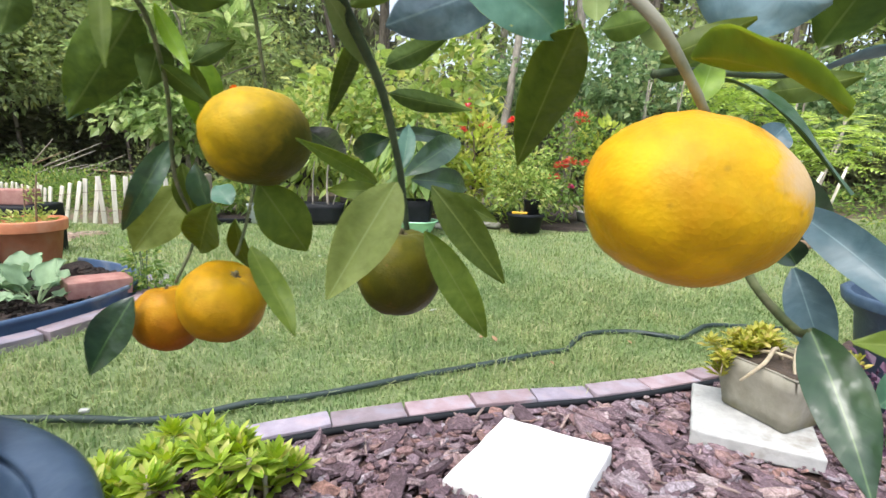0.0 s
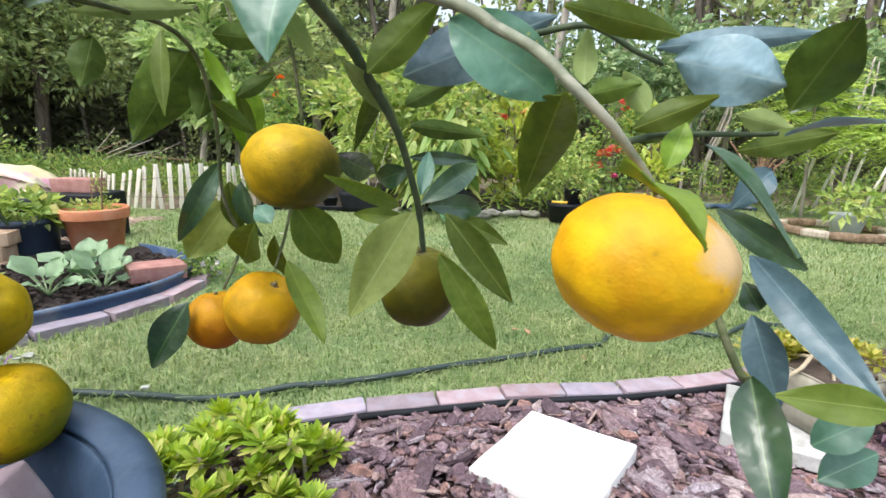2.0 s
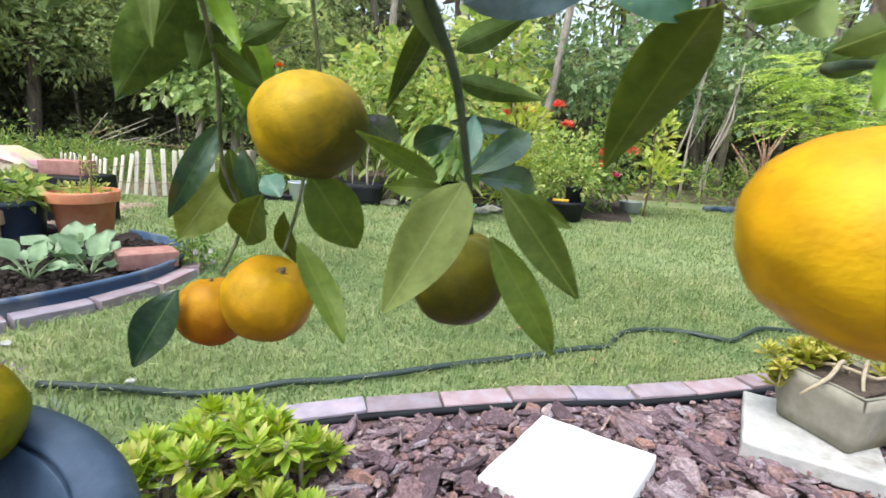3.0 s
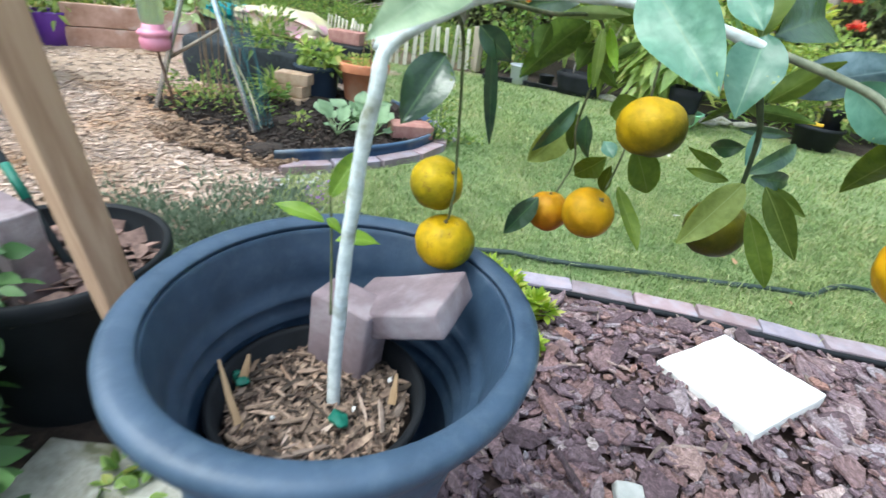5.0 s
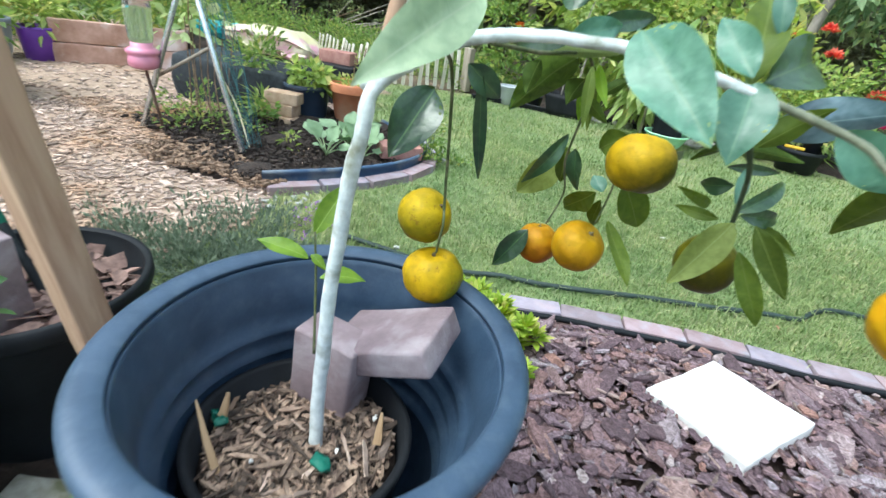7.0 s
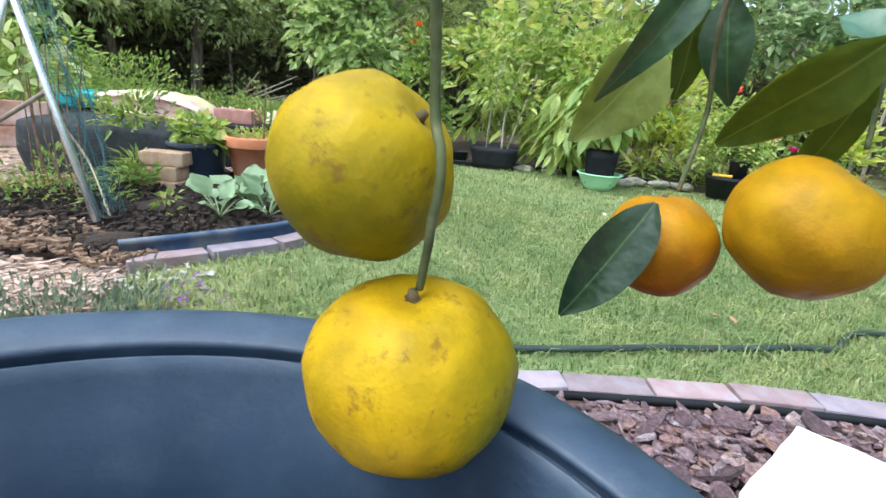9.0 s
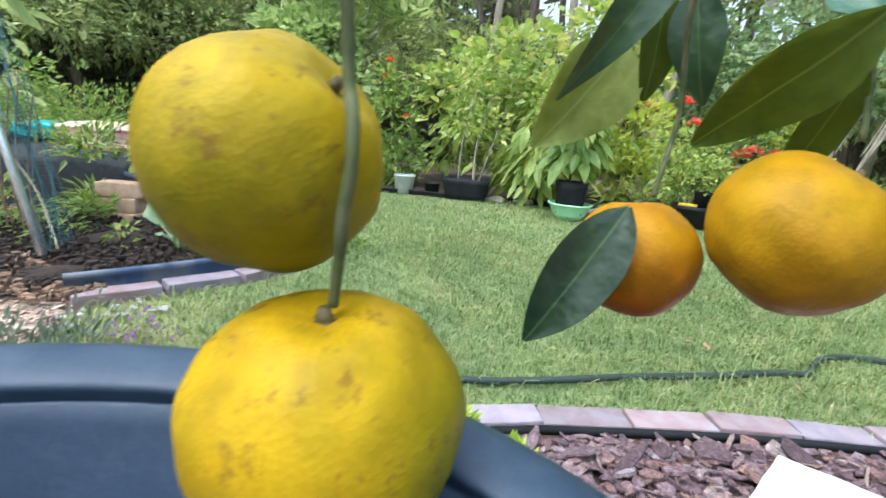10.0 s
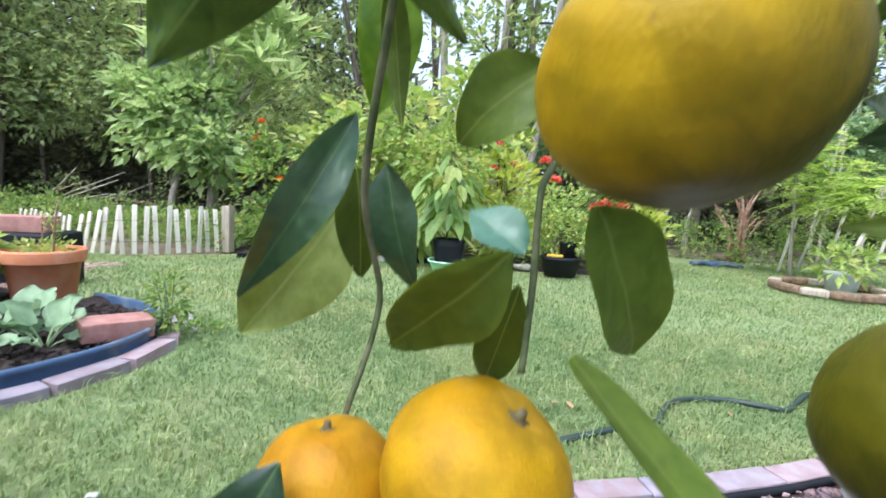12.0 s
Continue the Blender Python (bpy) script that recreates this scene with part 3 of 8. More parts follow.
def leaf_cloud(base, axis, normal, length, width, fold=0.25, droop=0.2, fine=False):
    """Many small leaves at once, each two folded halves of two faces: verts and triangles."""
    x, y, n = basis(axis, normal)
    length, width = length[:, None], width[:, None]
    droop_v = np.array([0, 0, -1.0])[None] * length * droop
    if fine:
        k = len(base)
        rows = [base]
        for v, w in ((0.22, 0.40), (0.48, 0.50), (0.76, 0.30)):
            mid = base + y * length * v + droop_v * v * v - n * width * fold * w * 0.5
            rows += [mid - x * width * w + n * width * fold * w, mid, mid + x * width * w + n * width * fold * w]
        verts = np.stack(rows + [base + y * length + droop_v], 1).reshape(-1, 3)
        o = (np.arange(k) * 11)[:, None]
        tris = [[0, 2, 1], [0, 3, 2]]
        for a in (1, 4):
            tris += [[a, a + 1, a + 4], [a, a + 4, a + 3], [a + 1, a + 2, a + 5], [a + 1, a + 5, a + 4]]
        tris += [[7, 8, 10], [8, 9, 10]]
        return verts, np.concatenate([o + t for t in tris], 1).reshape(-1, 3)
    p0 = base
    pm = base + y * length * 0.5 - n * width * fold * 0.5 + droop_v * 0.3
    pl = base + y * length * 0.45 - x * width * 0.5 + n * width * fold * 0.5 + droop_v * 0.25
    pr = base + y * length * 0.45 + x * width * 0.5 + n * width * fold * 0.5 + droop_v * 0.25
    pt = base + y * length + droop_v
    k = len(base)
    verts = np.stack([p0, pm, pl, pr, pt], 1).reshape(-1, 3)
    o = (np.arange(k) * 5)[:, None]
    faces = np.concatenate([o + [0, 1, 2], o + [2, 1, 4], o + [0, 3, 1], o + [1, 3, 4]], 1).reshape(-1, 3)
    return verts, faces


def unit(rng, n):
    v = rng.normal(size=(n, 3))
    return v / np.linalg.norm(v, axis=1, keepdims=True)


def crown_leaves(seed, blobs, count, leaf, ratio=0.45, clump=0.22, per=26, up=0.35, droop=0.25, hollow=0.55, fine=False):
    """Leaves in clumps over several rounded masses: (x, y, z, rx, ry, rz) each, with gaps between the clumps."""
    rng = np.random.default_rng(seed)
    blobs = np.asarray(blobs, float)
    share = np.prod(blobs[:, 3:], axis=1) ** 0.66
    share /= share.sum()
    clumps = max(1, count // per)
    which = rng.choice(len(blobs), clumps, p=share)
    d = unit(rng, clumps)
    rad = hollow + (1 - hollow) * rng.random(clumps) ** 0.6
    rad *= 1 + 0.18 * rng.normal(size=clumps)
    centre = blobs[which, :3] + d * blobs[which, 3:] * rad[:, None]
    size = clump * (0.6 + 0.8 * rng.random(clumps))
    who = np.repeat(np.arange(clumps), per)
    dd = unit(rng, len(who))
    base = centre[who] + dd * (size[who] * rng.random(len(who)) ** 0.5)[:, None]
    axis = dd + 0.7 * d[who] + np.array([0, 0, up]) + 0.5 * unit(rng, len(who))
    normal = np.array([0, 0, 1.0]) + 0.8 * unit(rng, len(who)) + 0.3 * d[who]
    length = leaf * (0.55 + 0.8 * rng.random(len(who)))
    return leaf_cloud(base, axis, normal, length, length * ratio * (0.8 + 0.4 * rng.random(len(who))), droop=droop, fine=fine)


def joined(*clouds):
    verts, faces, k = [], [], 0
    for v, f in clouds:
        verts.append(v)
        faces.append(f + k)
        k += len(v)
    return np.concatenate(verts), np.concatenate(faces)


def smoothstep(a, b, x):
    u = np.clip((x - a) / (b - a), 0, 1)
    return u * u * (3 - 2 * u)


# ---- the ground ----
EDGE_LINE = [(0.07, 1.27), (0.215, 1.42), (0.379, 1.536), (0.549, 1.632), (0.714, 1.722), (0.876, 1.797), (1.034, 1.866), (1.195, 1.955), (1.358, 2.056), (1.50, 2.15)]
BED_FRONT = [(-0.75, 1.20), (-0.66, 1.42), (-0.60, 1.62), (-0.585, 1.80), (-0.62, 1.97), (-0.73, 2.12), (-0.92, 2.22), (-1.20, 2.26)]


def ground_height(x, y):
    """The lawn is level; towards the vegetable bed the ground rises by a hand's width."""
    x, y = np.asarray(x, float), np.asarray(y, float)
    rise = 0.11 * smoothstep(0.08, -0.52, x) * (1 - smoothstep(2.4, 3.9, y))
    return rise + 0.008 * np.sin(x * 2.3 + 1.0) * np.cos(y * 1.9)


def edge_y(x):
    px, py = zip(*EDGE_LINE)
    return np.interp(x, px, py, left=-9.0, right=None)


def in_mulch(x, y):
    """South of the brick edging, east of the pot: bark mulch."""
    x, y = np.asarray(x, float), np.asarray(y, float)
    beyond = np.where(x > 1.50, 2.15 + (x - 1.50) * 0.75, edge_y(x))
    end = 2.75 + 0.25 * np.sin(y * 2.1) - 0.12 * (y - 1.0) ** 2
    south = -1.0 + 0.22 * np.sin(x * 2.7) + 0.12 * np.sin(x * 6.1)
    west = -0.08 + 0.05 * np.sin(y * 7.0)
    return ((y < beyond) & (x > 0.10) | (y < 1.0) & (x > west)) & (x < end) & (y > south)


def in_chips(x, y):
    x, y = np.asarray(x, float), np.asarray(y, float)
    border = np.interp(y, [-6, -0.4, 0.2, 1.0, 1.3, 3.3, 4.2], [-0.55, -0.50, -0.42, -0.55, -0.9, -2.2, -2.6])
    return (x < border + 0.06 * np.sin(y * 5.3) + 0.12 * np.sin(y * 1.7)) & (y < 3.6 + 0.1 * np.sin(x * 3)) & (y > -2.6 + 0.3 * np.sin(x * 1.3)) & (x > -6.2 + 0.4 * np.sin(y * 2))


def sheet(name, xs, ys, material, height, parent=None, label=""):
    gx, gy = np.meshgrid(xs, ys)
    gz = height(gx, gy)
    w = len(xs)
    verts = np.stack([gx, gy, gz], -1).reshape(-1, 3)
    i = (np.arange(len(ys) - 1)[:, None] * w + np.arange(w - 1)[None]).ravel()
    return raw(name, verts, np.stack([i, i + 1, i + w + 1, i + w], 1), material, parent, label, True)


far = [-400, -120, -40, -20, -12]
ground = sheet("ground", far + list(np.linspace(-8, 6, 141)) + [10, 16, 30, 90, 400], [-400, -90, -30, -12] + list(np.linspace(-5, 9, 141)) + [12, 18, 40, 120, 400], m_lawn,
               lambda x, y: ground_height(x, y) - 0.012)
tagged(ground, "green lawn soil reaching to the woods", "ground", kind="structure")
lawn_patch = sheet("mulch_ground", np.linspace(-0.10, 4.2, 130), np.linspace(-3.0, 4.0, 200), m_mulch,
                   lambda x, y: np.where(in_mulch(x, y), 0.006 + 0.006 * np.sin(9 * x) * np.sin(8 * y), -0.05))
tagged(lawn_patch, "dark soil under bark mulch beside the brick edging", "mulch bed", kind="structure")
chip_patch = sheet("chip_ground", np.linspace(-7.0, 0.1, 180), np.linspace(-4.0, 3.8, 190), surface("chip_soil", (0.25, 0.175, 0.125), (0.46, 0.345, 0.26), 40, 0.95, 0.6, 90),
                   lambda x, y: np.where(in_chips(x, y), ground_height(x, y) + 0.012 * np.sin(5 * x) * np.sin(4 * y), -0.06))
tagged(chip_patch, "trodden path of pale wood chips", "path", kind="structure")


def blades(seed, n, box, keep, length, width, lean=0.5):
    """Grass blades: bent strips of three faces."""
    rng = np.random.default_rng(seed)
    x0, x1, y0, y1 = box
    x, y = rng.uniform(x0, x1, n), rng.uniform(y0, y1, n)
    fade = np.minimum.reduce([x - x0, x1 - x, y - y0, y1 - y]) / 0.7
    ok = keep(x, y) & (rng.random(n) < np.clip(fade, 0.05, 1))
    x, y = x[ok], y[ok]
    n = len(x)
    z = ground_height(x, y) - 0.012
    a = rng.uniform(0, 2 * np.pi, n)
    patch = 0.7 + 0.7 * np.sin(x * 3.1 + 1.3 * np.sin(y * 2.7)) * np.sin(y * 3.7) + 0.5 * np.sin(x * 9.3 + 2 * np.sin(y * 5.1)) * np.sin(y * 8.7 + x)
    ln = length * (0.45 + 0.9 * rng.random(n)) * np.clip(0.75 + 0.4 * patch, 0.35, 1.7)
    tilt = lean * (0.3 + rng.random(n))
    d = np.stack([np.cos(a), np.sin(a), np.zeros(n)], 1)
    s = np.stack([-np.sin(a), np.cos(a), np.zeros(n)], 1) * (width * (0.6 + 0.8 * rng.random(n)))[:, None]
    b = np.stack([x, y, z], 1)
    up = np.array([0, 0, 1.0])
    m = b + d * (ln * tilt * 0.35)[:, None] + up * (ln * 0.62)[:, None]
    t = b + d * (ln * tilt * 1.25)[:, None] + up * (ln * (1 - 0.35 * tilt))[:, None]
    verts = np.stack([b - s, b + s, m - s * 0.8, m + s * 0.8, t], 1).reshape(-1, 3)
    o = (np.arange(n) * 5)[:, None]
    return verts, np.concatenate([o + [0, 1, 3], o + [0, 3, 2], o + [2, 3, 4]], 1).reshape(-1, 3)


def on_lawn(x, y):
    bx = np.interp(y, [1.20, 1.42, 1.62, 1.80, 1.97, 2.12, 2.30, 2.31], [-0.68, -0.585, -0.515, -0.495, -0.525, -0.605, -0.83, -9], left=-9, right=-9)
    return ~in_mulch(x, y) & ~in_chips(x, y) & (x > bx) & ~((y > 5.05 + 0.12 * x) & (x < 1.2)) & (y < 4.45 + np.maximum(0, (x + 2.4) * 0.5)) & ~((x < -2.40) & (y > np.interp(x, [-4.3, -3.8, -3.15, -2.9, -2.46], [4.15, 4.0, 3.93, 4.0, 4.5]))) | (x > 1.2) & (y > 3.5) & (y < 6.9)


grass = raw("lawn_grass", *joined(
    blades(1, 215000, (-1.1, 3.0, 0.40, 3.6), on_lawn, 0.021, 0.0014, 0.95),
    blades(2, 150000, (-4.9, 4.9, 1.6, 7.4), on_lawn, 0.027, 0.0026, 0.9),
    blades(5, 40000, (-6.5, 7.0, -4.5, 7.5), on_lawn, 0.034, 0.0036),
    blades(3, 7000, (-0.8, 2.6, 1.15, 3.2), on_lawn, 0.044, 0.0018, 1.2),
    blades(4, 5000, (-2.6, 3.2, 2.6, 5.0), on_lawn, 0.05, 0.0028, 1.2)), m_grass)
tagged(grass, "short mown lawn grass, patchy and pale green", "grass", kind="stuff")


def slivers(seed, n, box, keep, size, ratio, thick, lift, height, tip=0.20, sides=6):
    """Loose flakes: small uneven slabs lying at all angles."""
    rng = np.random.default_rng(seed)
    x0, x1, y0, y1 = box
    x, y = rng.uniform(x0, x1, n), rng.uniform(y0, y1, n)
    ok = keep(x, y)
    x, y = x[ok], y[ok]
    n = len(x)
    c = np.stack([x, y, height(x, y) + lift * rng.random(n)], 1)
    a = rng.uniform(0, 2 * np.pi, n)
    tilt = tip * rng.normal(size=(n, 2))
    nrm = np.stack([tilt[:, 0], tilt[:, 1], np.ones(n)], 1)
    ux, uy, un = basis(np.stack([np.cos(a), np.sin(a), np.zeros(n)], 1), nrm)
    ln = size * (0.4 + 1.0 * rng.random(n) ** 1.6)
    w = ln * ratio * (0.6 + 0.8 * rng.random(n))
    th = thick * (0.5 + rng.random(n))
    corners = [(-0.5, -0.42), (-0.1, -0.56), (0.46, -0.4), (0.54, 0.1), (0.3, 0.52), (-0.34, 0.48)]
    wild = 1.0
    if sides != 6:
        corners = [(0.52 * math.cos(2 * math.pi * i / sides), 0.52 * math.sin(2 * math.pi * i / sides)) for i in range(sides)]
        wild = 0.85
    top, low = [], []
    for cx, cy in corners:
        px = (cx + 0.14 * wild * rng.normal(size=n)) * w
        py = (cy + 0.08 * wild * rng.normal(size=n)) * ln
        p = c + ux * px[:, None] + uy * py[:, None] + un * (0.25 * th * rng.normal(size=n))[:, None]
        top.append(p + un * (th * 0.5)[:, None])
        low.append(p - un * (th * 0.5)[:, None])
    verts = np.stack(top + low, 1).reshape(-1, 3)
    o = (np.arange(n) * 2 * sides)[:, None]
    tris = [[0, i, i + 1] for i in range(1, sides - 1)]
    for i in range(sides):
        j = (i + 1) % sides
        tris += [[i, i + sides, j + sides], [i, j + sides, j]]
    return verts, np.concatenate([o + t for t in tris], 1).reshape(-1, 3)


flat = lambda x, y: 0.010 + 0.034 * np.exp(-((x - 0.94) ** 2 + (y - 1.34) ** 2) / 0.075) - 0.020 * np.clip(1.4 - (edge_y(np.minimum(x, 1.5)) - y) / 0.14, 0, 1)
under_paver = lambda x, y: (np.abs((x - 0.894) * 0.927 - (y - 1.390) * 0.375) < 0.122) & (np.abs((x - 0.894) * 0.375 + (y - 1.390) * 0.927) < 0.130)
near_mulch = lambda x, y: in_mulch(x, y) & ~under_paver(x, y) & ((x > 0.40) | (y > 0.62)) & (y < edge_y(np.minimum(x, 1.5)) - 0.105) & (x > 0.12)
bark_mulch = raw("bark_mulch", *joined(
    slivers(11, 6500, (0.1, 2.2, 0.5, 2.1), near_mulch, 0.045, 0.58, 0.0050, 0.020, flat, 0.36, 8),
    slivers(12, 9000, (0.1, 2.2, 0.5, 2.1), near_mulch, 0.026, 0.48, 0.0036, 0.022, flat, 0.50, 7),
    slivers(14, 17000, (0.1, 3.2, -1.3, 3.0), lambda x, y: near_mulch(x, y) & ~((x < 2.0) & (y > 0.62) & (y < 2.05)), 0.050, 0.55, 0.005, 0.016, flat, 0.3, 8)), m_bark_chip)
tagged(bark_mulch, "reddish-brown pine bark mulch in flat flakes", "mulch", kind="stuff")
splinters = raw("wood_splinters", *slivers(17, 300, (0.1, 2.2, 0.5, 2.1), near_mulch, 0.058, 0.11, 0.0035, 0.012, lambda x, y: flat(x, y) + 0.014, 0.35, 6), surface("splinter", (0.17, 0.115, 0.10), (0.34, 0.265, 0.235), 40, 0.85, 0.4, 150, island=0.35))
tagged(splinters, "thin pale wood splinters among bark mulch", "wood chips", kind="stuff")
path_height = lambda x, y: ground_height(x, y) + 0.012 * np.sin(5 * x) * np.sin(4 * y) + 0.002
chips = raw("wood_chips", *joined(
    slivers(15, 26000, (-2.4, -0.2, -0.8, 2.6), in_chips, 0.026, 0.30, 0.0025, 0.006, path_height, 0.16),
    slivers(16, 18000, (-6.6, -0.2, -3.0, 3.7), in_chips, 0.044, 0.32, 0.003, 0.008, path_height, 0.16)), m_wood_chip)
tagged(chips, "pale tan wood chips strewn over a path", "wood chips", kind="stuff")

# soil sheet darkened in its colour where the shrub and pots would shade it
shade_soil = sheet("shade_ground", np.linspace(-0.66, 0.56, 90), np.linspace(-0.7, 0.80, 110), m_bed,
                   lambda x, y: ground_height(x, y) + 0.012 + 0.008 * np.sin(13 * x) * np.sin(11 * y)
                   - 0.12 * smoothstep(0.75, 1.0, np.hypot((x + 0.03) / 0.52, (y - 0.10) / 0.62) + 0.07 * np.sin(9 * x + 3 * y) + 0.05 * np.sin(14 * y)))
tagged(shade_soil, "dark soil under the shrub and pots, shade put into its colour", "soil", kind="structure")

litter = sheet("forest_floor", [-40, -20] + list(np.linspace(-12, 12, 160)) + [20, 40], list(np.linspace(3.2, 13, 120)) + [20, 40], m_litter, lambda x, y: np.where(
    ((y > np.interp(x, [-12, -6, -4.3, -3.8, -3.15, -2.9, -2.4, -2.2, 1.3, 2.2, 6, 12], [3.2, 3.5, 4.3, 4.12, 4.05, 4.1, 4.7, 7.4, 7.4, 7.6, 8.2, 8.0]))), 0.012 + 0.02 * np.sin(3 * x) * np.sin(4 * y), -0.08))
tagged(litter, "brown leaf litter on the floor of the woods", "leaf litter", kind="structure")


# ---- the potted citrus tree ----
LEAF_SIDES = {"leaf": (m_leaf_top, m_leaf_under), "leaf_pale": (m_pale_top, m_pale_under), "leaf_young": (m_young_top, m_young_top), "wan": (m_leaf_wan, m_leaf_wan), "sky_tint_dim": (m_leaf_sky_tint_dim, m_leaf_sky_tint_dim), "olive": (m_leaf_olive, m_leaf_olive), "sky_tint": (m_leaf_sky_tint, m_leaf_sky_tint), "grey": (m_leaf_grey, m_leaf_grey), "olive_back": (m_leaf_under, m_leaf_olive)}
citrus_tree = thing("citrus_tree", (0.512, 0.481, 0.335), "young mandarin tree with a pale arching trunk, bearing yellow-orange fruit", "tree")
ROOT = Vector((0.512, 0.481, 0.335))
leaf_count = [0]


def leaf_mesh(length, width, curl, wave, seed):
    """A pointed oval blade with a fold along the midrib, an upper and a lower face and a short stalk."""
    rnd = random.Random(seed)
    mesh = bpy.data.meshes.new("leaf")
    verts, faces, mats, uvs = [], [], [], []
    rows, cols = 13, 6
    ph = rnd.random() * 6
    point = 0.85 + 0.3 * rnd.random()
    for layer in (0, 1):
        for i in range(rows):
            v = i / (rows - 1)
            half = 0.5 * width * (math.sin(math.pi * min(1, v ** 0.92)) ** 0.78) * (1 - 0.18 * v * point) * 1.08 if 0 < v < 1 else 0.0008
            for j in range(cols + 1):
                u = j / cols * 2 - 1
                x = u * half
                fold = 0.33 * abs(x) + 0.065 * width * (u * u) * math.sin(v * 8 + ph + 1.6 * u) + 0.010 * width * math.sin(v * 17 + ph * 2 + 3 * u)
                z = fold - curl * length * (v - 0.25) ** 2 + wave * length * math.sin(v * 5 + ph) * 0.4
                verts.append((x, v * length, z - layer * 0.0005))
                uvs.append((u * 0.5 * (0.15 + math.sin(math.pi * v)), v))
    w = cols + 1
    for layer in (0, 1):
        o = layer * rows * w
        for i in range(rows - 1):
            for j in range(cols):
                q = (o + i * w + j, o + i * w + j + 1, o + (i + 1) * w + j + 1, o + (i + 1) * w + j)
                faces.append(q if layer == 0 else q[::-1])
                mats.append(layer)
    mesh.from_pydata(verts, [], faces)
    layer = mesh.uv_layers.new(name="leaf")
    for loop in mesh.loops:
        layer.data[loop.index].uv = uvs[loop.vertex_index]
    mesh.polygons.foreach_set("material_index", mats)
    return mesh


def leaf(base, tip, width, normal, kind="leaf", curl=None):
    leaf_count[0] += 1
    rnd = random.Random(leaf_count[0])
    base, tip, n = Vector(base), Vector(tip), Vector(normal)
    y = (tip - base)
    length = y.length
    y.normalize()
    n = (n - y * n.dot(y)).normalized()
    x = y.cross(n)
    mesh = leaf_mesh(length * 1.04, width * 1.12, curl or 0.22 + 0.25 * rnd.random(), 0.02 + 0.05 * rnd.random(), leaf_count[0])
    ob = finish("leaf", mesh, list(LEAF_SIDES[kind]), citrus_tree)
    m = Matrix((x, y, n)).transposed().to_4x4()
    m.translation = base - ROOT
    ob.matrix_basis = m
    return ob


def branch(name, points, r0, r1, material):
    pts = [Vector(p) - ROOT for p in points]
    k = len(pts) - 1
    bm = tube(pts, [r0 + (r1 - r0) * i / k for i in range(k + 1)], 10, 6)
    for v in bm.verts:
        v.co += noise.noise_vector(v.co * 90) * r1 * 0.20 + noise.noise_vector(v.co * 28) * r1 * 0.40
    return part(name, bm, material, citrus_tree)


def fruit(centre, rx, rz, material, label, axis=(0, 0, 1), seed=0):
    """A flattened globe with a dimple at the stalk, faint segments and a calyx."""
    bm = bmesh.new()
    bmesh.ops.create_uvsphere(bm, u_segments=56, v_segments=36, radius=1.0)
    off = Vector((seed * 3.1, seed * 1.7, 0))
    for v in bm.verts:
        d = v.co.normalized()
        polar = math.acos(max(-1, min(1, d.z)))
        a = math.atan2(d.y, d.x)
        dent = 0.16 * math.exp(-(polar / 0.30) ** 2) + 0.05 * math.exp(-((math.pi - polar) / 0.28) ** 2)
        seg = 0.010 * math.cos(9 * a) * math.sin(polar) * max(0, d.z)
        k = 1 - dent + seg + 0.050 * noise.noise(d * 1.5 + off) + 0.016 * noise.noise(d * 4 + off) + 0.006 * noise.noise(d * 11 + off)
        v.co = Vector((d.x * rx, d.y * rx, d.z * rz)) * k
    turn = Vector(axis).normalized().to_track_quat("Z", "Y").to_matrix().to_4x4()
    bmesh.ops.transform(bm, matrix=turn, verts=bm.verts)
    ob = part("fruit", bm, material, citrus_tree, label)
    ob.matrix_basis = Matrix.Translation(Vector(centre) - ROOT)
    cal = bmesh.new()
    hub = cal.verts.new((0, 0, rz * 0.88))
    ring = []
    for i in range(20):
        r = rx * (0.16 if i % 4 < 2 else 0.09)
        a = 2 * math.pi * i / 20
        ring.append(cal.verts.new((r * math.cos(a), r * math.sin(a), rz * 0.845)))
    for i in range(20):
        cal.faces.new((hub, ring[i], ring[(i + 1) % 20]))
    top = tube([(0, 0, rz * 0.84), (0, 0, rz * 0.96)], [rx * 0.07, rx * 0.045], 8, 2)
    mesh = bpy.data.meshes.new("stalk")
    top.to_mesh(mesh)
    top.free()
    cal.from_mesh(mesh)
    bmesh.ops.transform(cal, matrix=turn, verts=cal.verts)
    part("calyx", cal, m_calyx, ob)
    return ob


fruit((0.500, 0.678, 0.502), 0.0402, 0.0370, m_fruit_scuffed, "yellow mandarin with brown scuffs", (0.05, -0.15, 1), 1)
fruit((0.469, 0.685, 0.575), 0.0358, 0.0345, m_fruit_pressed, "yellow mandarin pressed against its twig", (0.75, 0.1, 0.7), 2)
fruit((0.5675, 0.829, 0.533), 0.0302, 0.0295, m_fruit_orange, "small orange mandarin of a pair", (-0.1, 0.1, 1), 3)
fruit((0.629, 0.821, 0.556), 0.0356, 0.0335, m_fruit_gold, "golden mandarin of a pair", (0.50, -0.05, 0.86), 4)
fruit((0.681, 0.800, 0.691), 0.0390, 0.0345, m_fruit_turning, "yellow-green mandarin, not yet ripe", (-0.1, 0.25, 1), 5)
fruit((0.778, 0.839, 0.590), 0.0350, 0.0365, m_fruit_green, "dull green unripe mandarin among leaves", (0.1, -0.1, 1), 6)
fruit((0.938, 0.660, 0.669), 0.0352, 0.0305, m_fruit_scarred, "large golden mandarin with a pale scar", (0.15, 0.1, 1), 7)
leaf((0.565, 0.823, 0.787), (0.474, 0.847, 0.719), 0.047, (-0.262, 0.743, 0.616), "leaf")
